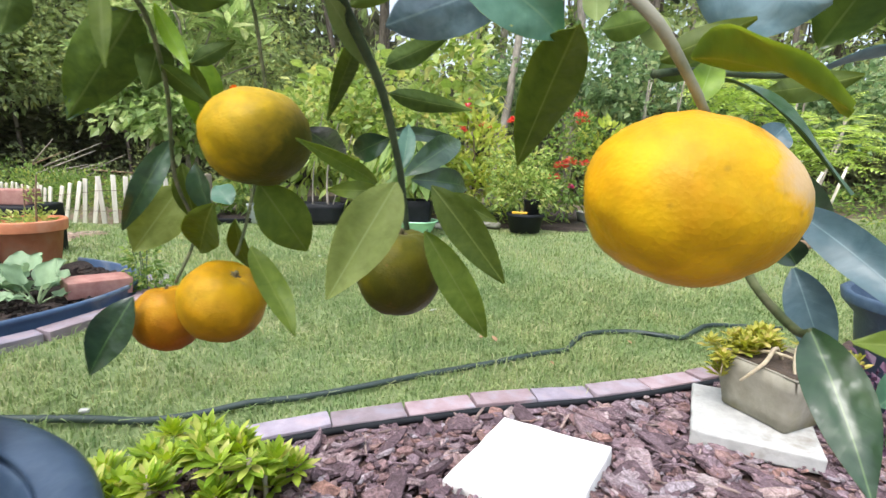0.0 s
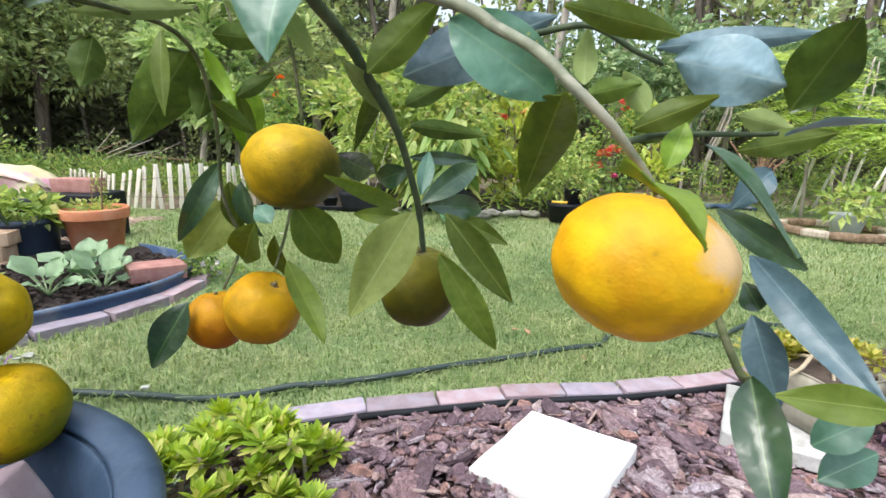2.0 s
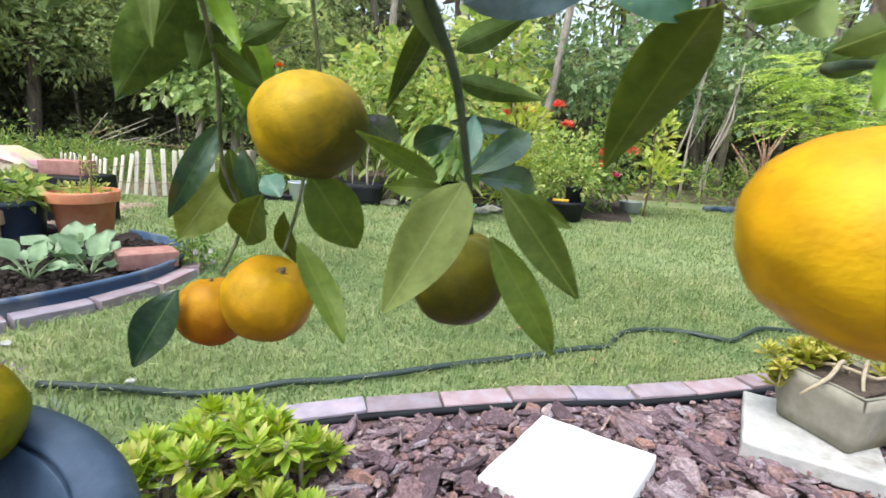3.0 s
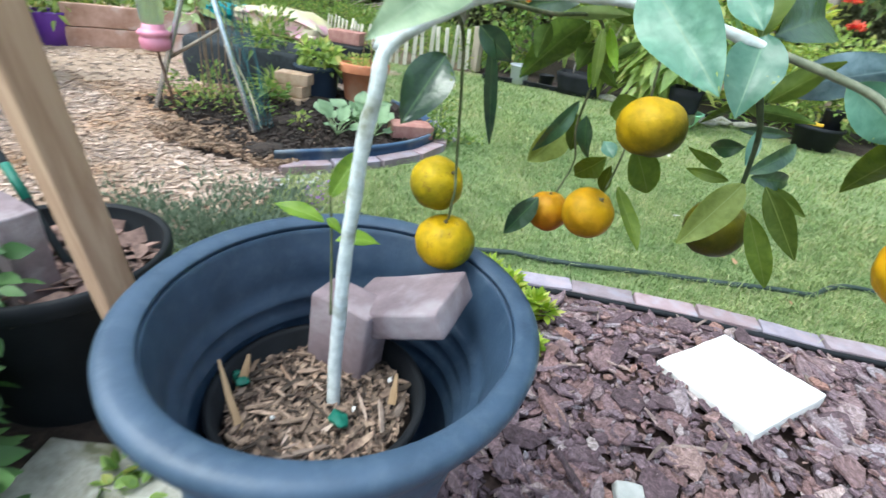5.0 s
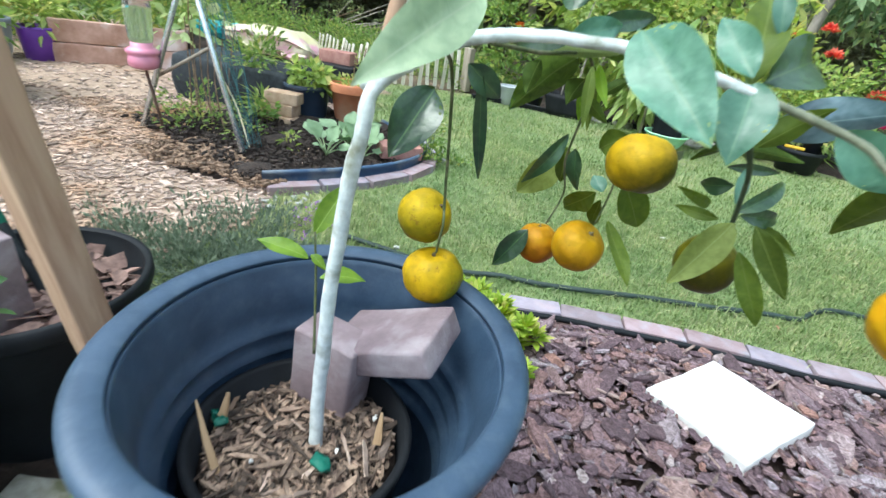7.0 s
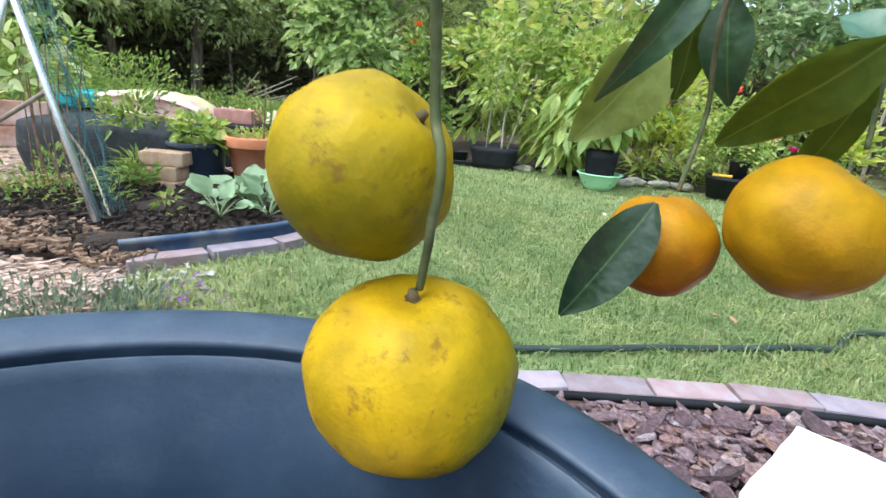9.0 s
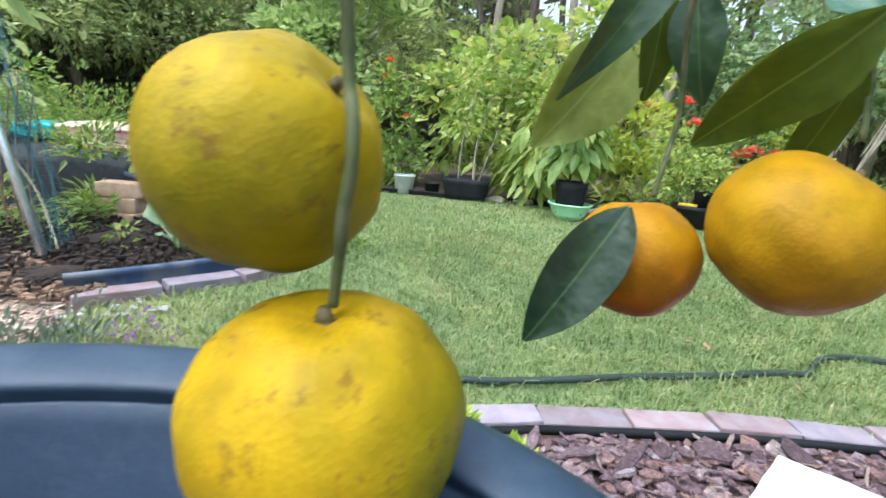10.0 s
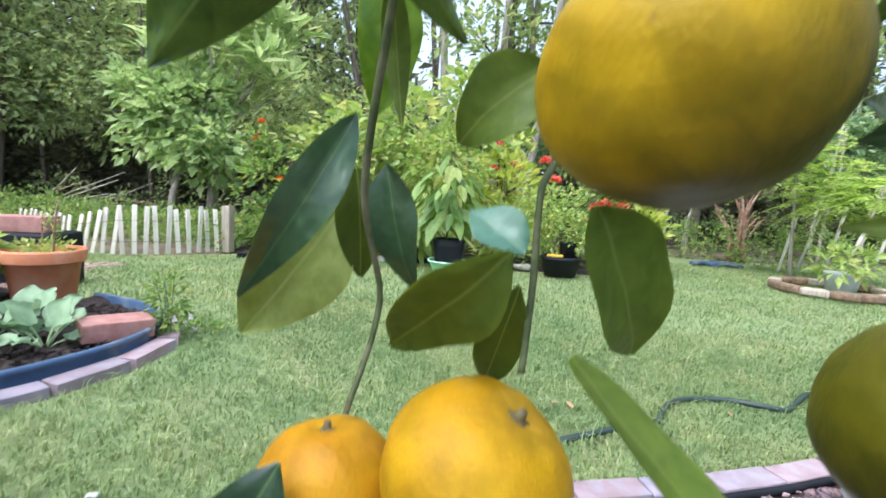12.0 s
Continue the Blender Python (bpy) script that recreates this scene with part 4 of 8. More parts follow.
leaf((0.566, 0.851, 0.690), (0.533, 0.820, 0.612), 0.021, (0.604, -0.794, 0.068), "leaf")
leaf((0.541, 0.886, 0.645), (0.512, 0.853, 0.586), 0.044, (0.675, -0.708, 0.207), "wan", 0.45)
leaf((0.557, 0.871, 0.668), (0.560, 0.878, 0.614), 0.023, (0.55, -0.80, 0.20), "olive", 0.3)
leaf((0.572, 0.868, 0.670), (0.583, 0.872, 0.612), 0.025, (-0.25, -0.93, 0.25), "leaf", 0.3)
leaf((0.645, 0.846, 0.708), (0.606, 0.853, 0.681), 0.030, (0.25, -0.90, 0.35), "olive")
leaf((0.556, 0.905, 0.770), (0.559, 0.902, 0.702), 0.034, (0.70, -0.70, 0.10), "leaf_young")
leaf((0.638, 0.806, 0.641), (0.585, 0.841, 0.585), 0.030, (-0.020, -0.859, -0.511), "olive")
leaf((0.640, 0.828, 0.625), (0.624, 0.857, 0.570), 0.017, (-0.055, -0.892, -0.448), "olive")
leaf((0.660, 0.818, 0.606), (0.716, 0.783, 0.554), 0.021, (0.52, -0.42, 0.74), "olive", 0.12)
leaf((0.564, 0.797, 0.561), (0.535, 0.771, 0.500), 0.0285, (0.402, -0.877, 0.262), "leaf")
leaf((0.665, 0.826, 0.656), (0.692, 0.853, 0.597), 0.038, (0.655, -0.755, -0.041), "olive")
leaf((0.691, 0.852, 0.701), (0.702, 0.930, 0.675), 0.025, (0.917, -0.231, -0.326), "leaf")
leaf((0.595, 0.811, 0.744), (0.604, 0.851, 0.720), 0.015, (-0.859, 0.383, 0.340), "leaf")
leaf((0.568, 0.879, 0.759), (0.563, 0.912, 0.703), 0.013, (-0.346, 0.793, 0.501), "olive")
leaf((0.793, 0.783, 0.664), (0.769, 0.734, 0.601), 0.033, (0.468, -0.776, 0.423), "wan")
leaf((0.808, 0.804, 0.629), (0.856, 0.812, 0.551), 0.023, (0.354, -0.926, 0.131), "olive")
leaf((0.811, 0.808, 0.661), (0.865, 0.807, 0.597), 0.024, (0.225, -0.950, 0.217), "olive")
leaf((0.812, 0.844, 0.652), (0.852, 0.833, 0.637), 0.015, (-0.135, -0.935, 0.327), "olive")
leaf((0.776, 0.810, 0.655), (0.733, 0.803, 0.656), 0.012, (0.143, -0.976, 0.167), "olive")
leaf((0.758, 0.842, 0.659), (0.750, 0.758, 0.685), 0.012, (0.951, -0.169, -0.258), "olive")
leaf((0.776, 0.816, 0.693), (0.741, 0.826, 0.679), 0.018, (-0.187, -0.964, -0.187), "leaf")
leaf((0.791, 0.813, 0.668), (0.828, 0.872, 0.703), 0.019, (0.647, -0.642, 0.411), "leaf")
leaf((0.796, 0.816, 0.665), (0.834, 0.865, 0.659), 0.019, (0.780, -0.590, 0.209), "leaf")
leaf((0.758, 0.869, 0.700), (0.812, 0.924, 0.699), 0.012, (0.698, -0.663, 0.269), "leaf")
leaf((0.767, 0.842, 0.727), (0.808, 0.901, 0.722), 0.015, (-0.815, 0.574, 0.083), "leaf")
leaf((0.775, 0.810, 0.741), (0.805, 0.848, 0.765), 0.016, (-0.714, 0.682, -0.155), "leaf")
leaf((0.899, 0.716, 0.742), (0.874, 0.809, 0.693), 0.028, (0.217, 0.504, 0.836), "olive")
leaf((0.788, 0.774, 0.758), (0.874, 0.810, 0.796), 0.036, (-0.418, 0.903, 0.098), "sky_tint")
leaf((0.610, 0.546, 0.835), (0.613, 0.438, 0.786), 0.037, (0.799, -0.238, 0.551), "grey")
leaf((0.453, 0.695, 0.733), (0.459, 0.624, 0.667), 0.051, (0.655, -0.488, 0.578), "leaf")
leaf((0.700, 0.618, 0.826), (0.774, 0.567, 0.776), 0.045, (-0.167, -0.805, 0.570), "leaf_pale")
leaf((0.839, 0.710, 0.777), (0.895, 0.726, 0.742), 0.035, (0.287, -0.957, 0.046), "leaf_pale")
leaf((0.560, 0.630, 0.771), (0.562, 0.653, 0.655), 0.013, (0.584, -0.798, -0.148), "leaf")
leaf((0.778, 0.667, 0.803), (0.786, 0.626, 0.756), 0.037, (0.161, -0.733, 0.661), "leaf_pale")
leaf((0.775, 0.666, 0.805), (0.735, 0.690, 0.846), 0.026, (-0.077, -0.889, 0.452), "leaf_pale")
leaf((0.774, 0.677, 0.801), (0.757, 0.730, 0.875), 0.030, (0.141, -0.792, 0.594), "olive")
leaf((0.784, 0.689, 0.806), (0.812, 0.821, 0.833), 0.043, (0.751, -0.283, 0.597), "leaf")
leaf((0.777, 0.703, 0.835), (0.765, 0.708, 0.878), 0.014, (0.170, -0.972, 0.163), "leaf_pale")
leaf((0.551, 0.620, 0.777), (0.574, 0.649, 0.748), 0.023, (0.761, -0.647, -0.032), "leaf")
leaf((0.619, 0.672, 0.811), (0.650, 0.725, 0.829), 0.023, (0.789, -0.547, 0.280), "leaf_pale")
leaf((0.615, 0.699, 0.813), (0.549, 0.692, 0.797), 0.020, (0.102, -0.995, 0.017), "leaf")
leaf((0.580, 0.784, 0.849), (0.542, 0.783, 0.851), 0.027, (0.016, -0.998, 0.058), "leaf")
leaf((0.594, 0.779, 0.825), (0.639, 0.859, 0.843), 0.021, (0.831, -0.512, 0.215), "leaf")
leaf((0.619, 0.743, 0.786), (0.634, 0.720, 0.734), 0.011, (0.338, -0.817, 0.468), "olive")
leaf((0.925, 0.618, 0.710), (0.945, 0.584, 0.695), 0.019, (0.528, -0.063, 0.847), "olive", 0.06)
leaf((0.952, 0.742, 0.760), (0.995, 0.708, 0.744), 0.030, (0.614, 0.790, -0.005), "sky_tint")
leaf((0.942, 0.740, 0.766), (1.010, 0.751, 0.772), 0.012, (-0.176, 0.973, 0.146), "sky_tint")
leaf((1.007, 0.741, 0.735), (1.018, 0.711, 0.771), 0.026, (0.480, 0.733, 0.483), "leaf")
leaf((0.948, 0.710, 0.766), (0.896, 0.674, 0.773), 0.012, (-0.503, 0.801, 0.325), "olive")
leaf((1.006, 0.738, 0.723), (1.037, 0.708, 0.735), 0.013, (-0.183, 0.182, 0.966), "sky_tint")
leaf((1.035, 0.758, 0.725), (0.986, 0.751, 0.714), 0.013, (-0.115, 0.989, -0.094), "olive")
leaf((0.992, 0.769, 0.734), (1.016, 0.764, 0.727), 0.012, (0.229, 0.972, 0.054), "leaf_pale")
leaf((0.980, 0.732, 0.685), (1.026, 0.729, 0.656), 0.014, (-0.072, -0.997, 0.014), "leaf")
leaf((0.965, 0.725, 0.719), (1.006, 0.686, 0.682), 0.012, (0.393, -0.375, 0.840), "leaf")
leaf((1.020, 0.792, 0.704), (1.001, 0.781, 0.684), 0.017, (0.033, -0.899, 0.437), "sky_tint_dim")
leaf((0.995, 0.721, 0.665), (1.019, 0.645, 0.631), 0.015, (-0.631, -0.474, 0.614), "sky_tint_dim")
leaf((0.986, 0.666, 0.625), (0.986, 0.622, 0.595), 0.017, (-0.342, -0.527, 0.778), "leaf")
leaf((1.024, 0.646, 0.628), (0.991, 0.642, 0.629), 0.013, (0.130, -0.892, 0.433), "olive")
leaf((0.995, 0.704, 0.639), (1.007, 0.689, 0.602), 0.016, (-0.289, -0.912, 0.292), "sky_tint_dim")
leaf((1.002, 0.717, 0.638), (0.994, 0.717, 0.650), 0.012, (-0.094, -0.995, -0.034), "leaf")
leaf((1.013, 0.668, 0.597), (1.031, 0.667, 0.614), 0.014, (-0.427, -0.811, 0.400), "leaf_pale")
leaf((1.017, 0.666, 0.583), (1.041, 0.676, 0.595), 0.014, (-0.064, -0.705, 0.706), "leaf_pale")
leaf((0.933, 0.706, 0.724), (0.965, 0.708, 0.738), 0.012, (-0.061, 0.998, -0.031), "olive")
leaf((0.934, 0.716, 0.720), (0.960, 0.737, 0.731), 0.012, (-0.544, 0.802, -0.246), "leaf")
leaf((0.950, 0.707, 0.706), (0.957, 0.714, 0.728), 0.012, (-0.052, -0.943, 0.328), "leaf_young")
leaf((0.910, 0.725, 0.741), (0.934, 0.733, 0.747), 0.012, (-0.343, 0.939, 0.004), "leaf")
leaf((0.908, 0.736, 0.747), (0.907, 0.742, 0.773), 0.012, (-0.018, 0.975, -0.223), "leaf_pale")
leaf((0.941, 0.732, 0.733), (0.928, 0.733, 0.752), 0.012, (0.105, 0.994, 0.030), "leaf_pale")
leaf((0.962, 0.728, 0.736), (0.946, 0.731, 0.722), 0.012, (0.124, 0.992, 0.031), "olive")
leaf((0.783, 0.830, 0.671), (0.780, 0.860, 0.709), 0.013, (0.356, -0.723, 0.592), "leaf_pale")
leaf((0.785, 0.770, 0.730), (0.774, 0.710, 0.762), 0.012, (-0.722, 0.426, 0.545), "leaf_pale")
leaf((0.785, 0.743, 0.749), (0.731, 0.827, 0.722), 0.012, (0.195, 0.412, 0.890), "leaf")
leaf((0.601, 0.803, 0.785), (0.613, 0.818, 0.743), 0.012, (-0.647, 0.758, 0.085), "leaf_young")
leaf((0.590, 0.825, 0.801), (0.622, 0.856, 0.801), 0.021, (-0.690, 0.704, 0.167), "leaf")
leaf((0.601, 0.838, 0.750), (0.616, 0.869, 0.771), 0.014, (-0.847, 0.510, -0.150), "leaf")
leaf((0.576, 0.833, 0.765), (0.555, 0.842, 0.735), 0.026, (-0.461, 0.718, 0.521), "leaf")
leaf((0.639, 0.754, 0.802), (0.575, 0.723, 0.796), 0.012, (-0.448, 0.863, 0.234), "leaf_pale")
leaf((0.642, 0.779, 0.814), (0.671, 0.787, 0.810), 0.019, (-0.236, 0.953, 0.192), "leaf_pale")
leaf((0.641, 0.823, 0.638), (0.621, 0.831, 0.654), 0.018, (0.180, -0.755, 0.630), "leaf_pale")
leaf((0.723, 0.735, 0.795), (0.725, 0.762, 0.772), 0.012, (-0.636, 0.535, 0.557), "leaf_pale")
leaf((0.560, 0.739, 0.783), (0.552, 0.731, 0.749), 0.021, (-0.819, 0.571, 0.047), "leaf")
leaf((0.791, 0.713, 0.752), (0.824, 0.732, 0.790), 0.020, (-0.518, 0.855, 0.023), "olive")
branch("trunk", [(0.512, 0.481, 0.335), (0.501, 0.495, 0.435), (0.510, 0.499, 0.557), (0.525, 0.503, 0.672), (0.533, 0.509, 0.728), (0.535, 0.516, 0.754), (0.544, 0.532, 0.770), (0.561, 0.554, 0.786), (0.582, 0.575, 0.802), (0.610, 0.589, 0.809), (0.657, 0.607, 0.812), (0.700, 0.624, 0.812), (0.743, 0.646, 0.804), (0.784, 0.668, 0.794)], 0.0080, 0.0041, m_bark)
branch("branch", [(0.784, 0.668, 0.794), (0.851, 0.679, 0.776), (0.872, 0.674, 0.764), (0.891, 0.659, 0.752), (0.908, 0.648, 0.736), (0.923, 0.649, 0.722), (0.942, 0.663, 0.698)], 0.0033, 0.0016, m_twig_pale)
branch("branch", [(0.582, 0.575, 0.802), (0.599, 0.658, 0.795), (0.600, 0.775, 0.792), (0.592, 0.818, 0.735), (0.573, 0.842, 0.658), (0.575, 0.860, 0.607), (0.571, 0.836, 0.563)], 0.0022, 0.0013, m_twig)
branch("branch", [(0.700, 0.624, 0.812), (0.653, 0.828, 0.826), (0.650, 0.869, 0.691), (0.644, 0.855, 0.660), (0.644, 0.839, 0.625), (0.643, 0.823, 0.596)], 0.0018, 0.0013, m_twig)
branch("branch", [(0.784, 0.668, 0.794), (0.780, 0.675, 0.783), (0.780, 0.712, 0.768), (0.784, 0.742, 0.743), (0.790, 0.766, 0.715), (0.790, 0.805, 0.662), (0.792, 0.812, 0.628)], 0.0038, 0.0022, m_twig_dark)
branch("branch", [(0.561, 0.554, 0.786), (0.516, 0.641, 0.764), (0.499, 0.682, 0.615), (0.509, 0.673, 0.584), (0.508, 0.671, 0.562), (0.506, 0.673, 0.552), (0.503, 0.675, 0.537)], 0.0020, 0.0015, m_twig)
branch("branch", [(0.875, 0.743, 0.774), (0.907, 0.732, 0.776), (0.934, 0.737, 0.763), (0.947, 0.750, 0.759)], 0.0020, 0.0012, m_twig_dark)
branch("branch", [(0.931, 0.704, 0.718), (0.950, 0.721, 0.722), (0.988, 0.744, 0.723), (1.003, 0.738, 0.724)], 0.0018, 0.0012, m_twig_dark)
branch("branch", [(0.954, 0.727, 0.696), (0.978, 0.748, 0.664), (0.985, 0.721, 0.631), (0.985, 0.676, 0.621), (0.987, 0.666, 0.623)], 0.0024, 0.0016, m_twig)
branch("upright_stub", [(0.524, 0.522, 0.752), (0.516, 0.555, 0.800), (0.531, 0.586, 0.869), (0.551, 0.599, 0.917)], 0.0082, 0.0070, m_bark)
stub_tape = tube([Vector(p) - ROOT for p in ((0.519, 0.568, 0.826), (0.530, 0.583, 0.862))], 0.0094, 10, 3)
part("tape", stub_tape, m_pale_pink, citrus_tree, "faded pink tape round the upright stub")
splint = tube([Vector(p) - ROOT for p in ((0.520, 0.534, 0.757), (0.520, 0.542, 0.790), (0.528, 0.557, 0.867), (0.537, 0.562, 0.925))], [0.0062, 0.0066, 0.0064, 0.006], 8, 3)
part("splint", splint, m_stake, citrus_tree, "bare tan wooden splint tied to the trunk")
# fresh shoots low on the trunk
for points in ([(0.497, 0.489, 0.470), (0.478, 0.505, 0.545), (0.466, 0.512, 0.598)],):
    branch("branch", points, 0.0016, 0.0011, m_twig)
leaf((0.466, 0.511, 0.596), (0.474, 0.549, 0.648), 0.022, (0.5, -0.6, 0.5), "leaf_young")
leaf((0.469, 0.502, 0.571), (0.429, 0.472, 0.590), 0.018, (0.3, -0.3, 0.9), "leaf_young")
leaf((0.487, 0.503, 0.557), (0.519, 0.533, 0.563), 0.018, (0.2, -0.3, 0.9), "leaf_young")
leaf((0.470, 0.505, 0.575), (0.488, 0.509, 0.566), 0.010, (0.2, -0.3, 0.9), "leaf_young")


def pot_body(name, profile, place, material, label, category, steps=48, parts=(), wobble=0.0, group=""):
    ob = thing(name, place, label, category, group)
    peak = max(r for r, z in profile)
    first = next(i for i, (r, z) in enumerate(profile) if r > 0.955 * peak)
    last = max(i for i, (r, z) in enumerate(profile) if r > 0.955 * peak)
    last = min(last + 1, len(profile) - 2)
    part("body", lathe(profile[:first + 1], steps, wobble), material, ob)
    part("rim", lathe(profile[first:last + 1], steps, wobble), material, ob)
    part("inner_wall", lathe(profile[last:], steps, wobble), material, ob)
    for pname, prof, mat in parts:
        part(pname, lathe(prof, steps), mat, ob)
    return ob


# the big flared pot, leaning a little, standing in the mulch
lean = Vector((0.091, 0.047, 1)).normalized().to_track_quat("Z", "Y").to_matrix().to_4x4()
flip = lean.to_euler().z
oval = pose(0, 0, 0, 0, 0, 105) @ Matrix.Diagonal((1.09, 0.915, 1, 1)) @ pose(0, 0, 0, 0, 0, -105)
POT = Matrix.Translation((0.477, 0.476, 0.0)) @ lean @ pose(0, 0, 0, 0, 0, -math.degrees(flip)) @ oval
big_pot = thing("plastic_pot", POT, "large flared slate-blue plastic pot holding a smaller pot", "pot")
outer = [(0.0, 0.0), (0.135, 0.0), (0.142, 0.008), (0.150, 0.10), (0.162, 0.25), (0.1625, 0.254), (0.1615, 0.257), (0.1718, 0.352), (0.1735, 0.356), (0.1722, 0.360), (0.178, 0.405), (0.186, 0.43), (0.200, 0.452), (0.2135, 0.468), (0.2185, 0.480),
         (0.2185, 0.490), (0.214, 0.4955), (0.206, 0.4975), (0.196, 0.4960), (0.1895, 0.4940), (0.1880, 0.4928), (0.1878, 0.4908), (0.1900, 0.4890), (0.1910, 0.4850),
         (0.1900, 0.4840), (0.1868, 0.4876), (0.1858, 0.4872), (0.1848, 0.4800), (0.1775, 0.462), (0.172, 0.42), (0.1695, 0.395),
         (0.161, 0.392), (0.1675, 0.382), (0.1655, 0.366), (0.156, 0.362), (0.1625, 0.352), (0.1605, 0.338), (0.151, 0.334), (0.1575, 0.324), (0.1555, 0.308), (0.146, 0.304), (0.1515, 0.294), (0.145, 0.27), (0.135, 0.12), (0.0, 0.115)]
part("body", lathe(outer[:12], 96), m_pot_blue, big_pot)
part("rim", lathe(outer[11:24], 96), m_pot_blue, big_pot)
part("inner_wall", lathe(outer[23:], 96), m_pot_blue, big_pot)
inner_pot = thing("nursery_pot", (0.494, 0.476, 0.118), "smaller black nursery pot sunk inside the large pot", "pot")
part("body", lathe([(0.0, 0.0), (0.098, 0.0), (0.100, 0.01), (0.122, 0.232), (0.128, 0.236), (0.129, 0.244), (0.124, 0.246), (0.118, 0.243), (0.114, 0.20), (0.0, 0.198)], 64), m_black_plastic, inner_pot)
soil_top = lathe([(0.0, 0.015), (0.05, 0.012), (0.10, 0.004), (0.115, -0.004), (0.113, -0.02), (0.0, -0.02)], 40)
for v in soil_top.verts:
    v.co += noise.noise_vector(v.co * 40) * 0.005
soil = part("potting_soil", soil_top, m_bed)
soil.location = (0.494, 0.476, 0.325)
tagged(soil, "dark potting soil filling the nursery pot", "soil")
in_pot = lambda x, y: (x - 0.494) ** 2 + (y - 0.476) ** 2 < 0.105 ** 2
mound = lambda x, y: 0.332 + 0.012 * np.clip(1 - ((x - 0.494) ** 2 + (y - 0.476) ** 2) / 0.105 ** 2, 0, 1)
pot_mulch = raw("pot_mulch", *joined(
    slivers(21, 4200, (0.38, 0.61, 0.36, 0.60), in_pot, 0.0125, 0.30, 0.0016, 0.010, mound, 0.5),
    slivers(22, 330, (0.38, 0.61, 0.36, 0.60), in_pot, 0.030, 0.20, 0.0022, 0.014, mound, 0.4)), m_pot_chip)
pale_chips = raw("pale_chips", *slivers(24, 55, (0.38, 0.61, 0.36, 0.60), in_pot, 0.042, 0.16, 0.0024, 0.016, mound, 0.45), m_wood_chip)
tagged(pale_chips, "long pale wood splinters on the pot mulch", "wood chips", kind="stuff")
perlite = raw("perlite", *slivers(23, 22, (0.38, 0.61, 0.36, 0.60), in_pot, 0.0038, 0.9, 0.003, 0.016, mound, 0.5), m_white_stone)
tagged(perlite, "white perlite grains in the pot mulch", "perlite", kind="stuff")
tagged(pot_mulch, "brown shredded wood mulch round the trunk", "mulch", kind="stuff")


def loose_brick(place, material, label, size=(0.198, 0.098, 0.058), seed=0, name="brick", category="brick"):
    ob = part(name, block(size, 0.004, 0.0016, seed, 2), material)
    ob.matrix_basis = place
    return tagged(ob, label, category)


upright = block((0.0880, 0.0540, 0.180), 0.004, 0.0016, 3, 2)
ob = part("brick", upright, m_dark_brick)
ob.matrix_basis = pose(0.452, 0.541, 0.266, -3, 3, 14)
tagged(ob, "mauve-grey concrete brick standing upright in the pot", "brick")
loose_brick(pose(0.520, 0.600, 0.4240, 7.6, -24.7, 12.5), m_dark_brick, "broken mauve-grey concrete brick wedged against the pot's inside", (0.150, 0.092, 0.038), seed=4)
wedge = [((0.470, 0.386, 0.335), (0.413, 0.396, 0.403), 0.009), ((0.412, 0.417, 0.335), (0.399, 0.441, 0.375), 0.013), ((0.560, 0.535, 0.345), (0.552, 0.548, 0.382), 0.010)]
for a, b, w in wedge:
    d = Vector(b) - Vector(a)
    bm = block((w, 0.004, d.length), 0.0008, 0.0016, int(w * 9999), 3)
    for v in bm.verts:
        v.co.x = v.co.x * (1 - 0.75 * (v.co.z / d.length) ** 2) + 0.002 * noise.noise(Vector((v.co.z * 60, w * 900, 0)))
    ob = part("wood_splinter", bm, wood_material("splinter_wood", (0.32, 0.20, 0.10), (0.58, 0.42, 0.26)), smooth=False)
    ob.matrix_basis = Matrix.Translation(a) @ d.to_track_quat("Z", "Y").to_matrix().to_4x4()
    tagged(ob, "split wood splinter stuck upright in the pot mulch", "wood")
for k, (x, y, z) in enumerate(((0.545, 0.464, 0.362), (0.405, 0.425, 0.350))):
    bm = bmesh.new()
    bmesh.ops.create_icosphere(bm, subdivisions=2, radius=0.012)
    for v in bm.verts:
        v.co = Vector((v.co.x * 1.2, v.co.y * 0.7, v.co.z * 0.35)) + noise.noise_vector(v.co * 210 + Vector((k * 9, 0, 0))) * 0.0075
    ob = part("tape_scrap", bm, m_green_tape)
    ob.location = (x, y, z)
    tagged(ob, "crumpled scrap of green garden tape", "tape")


# ---- beside the pot ----
def stick(name, a, b, r, material, parent=None, sides=8, r2=None):
    a, b = Vector(a), Vector(b)
    return part(name, tube([a, b], [r, r2 or r], sides, 1), material, parent)


def plant(name, place, label, clouds, material, category="plant", stems=(), stem_material=None, group="", smooth=False):
    """A leafy thing: crown of many leaves, stems of their own."""
    ob = thing(name, place, label, category, group)
    raw("foliage", *joined(*clouds), material, ob, smooth=smooth)
    for s in stems:
        part("stem", tube(s[0], s[1], 6, 3), stem_material or m_twig, ob)
    return ob


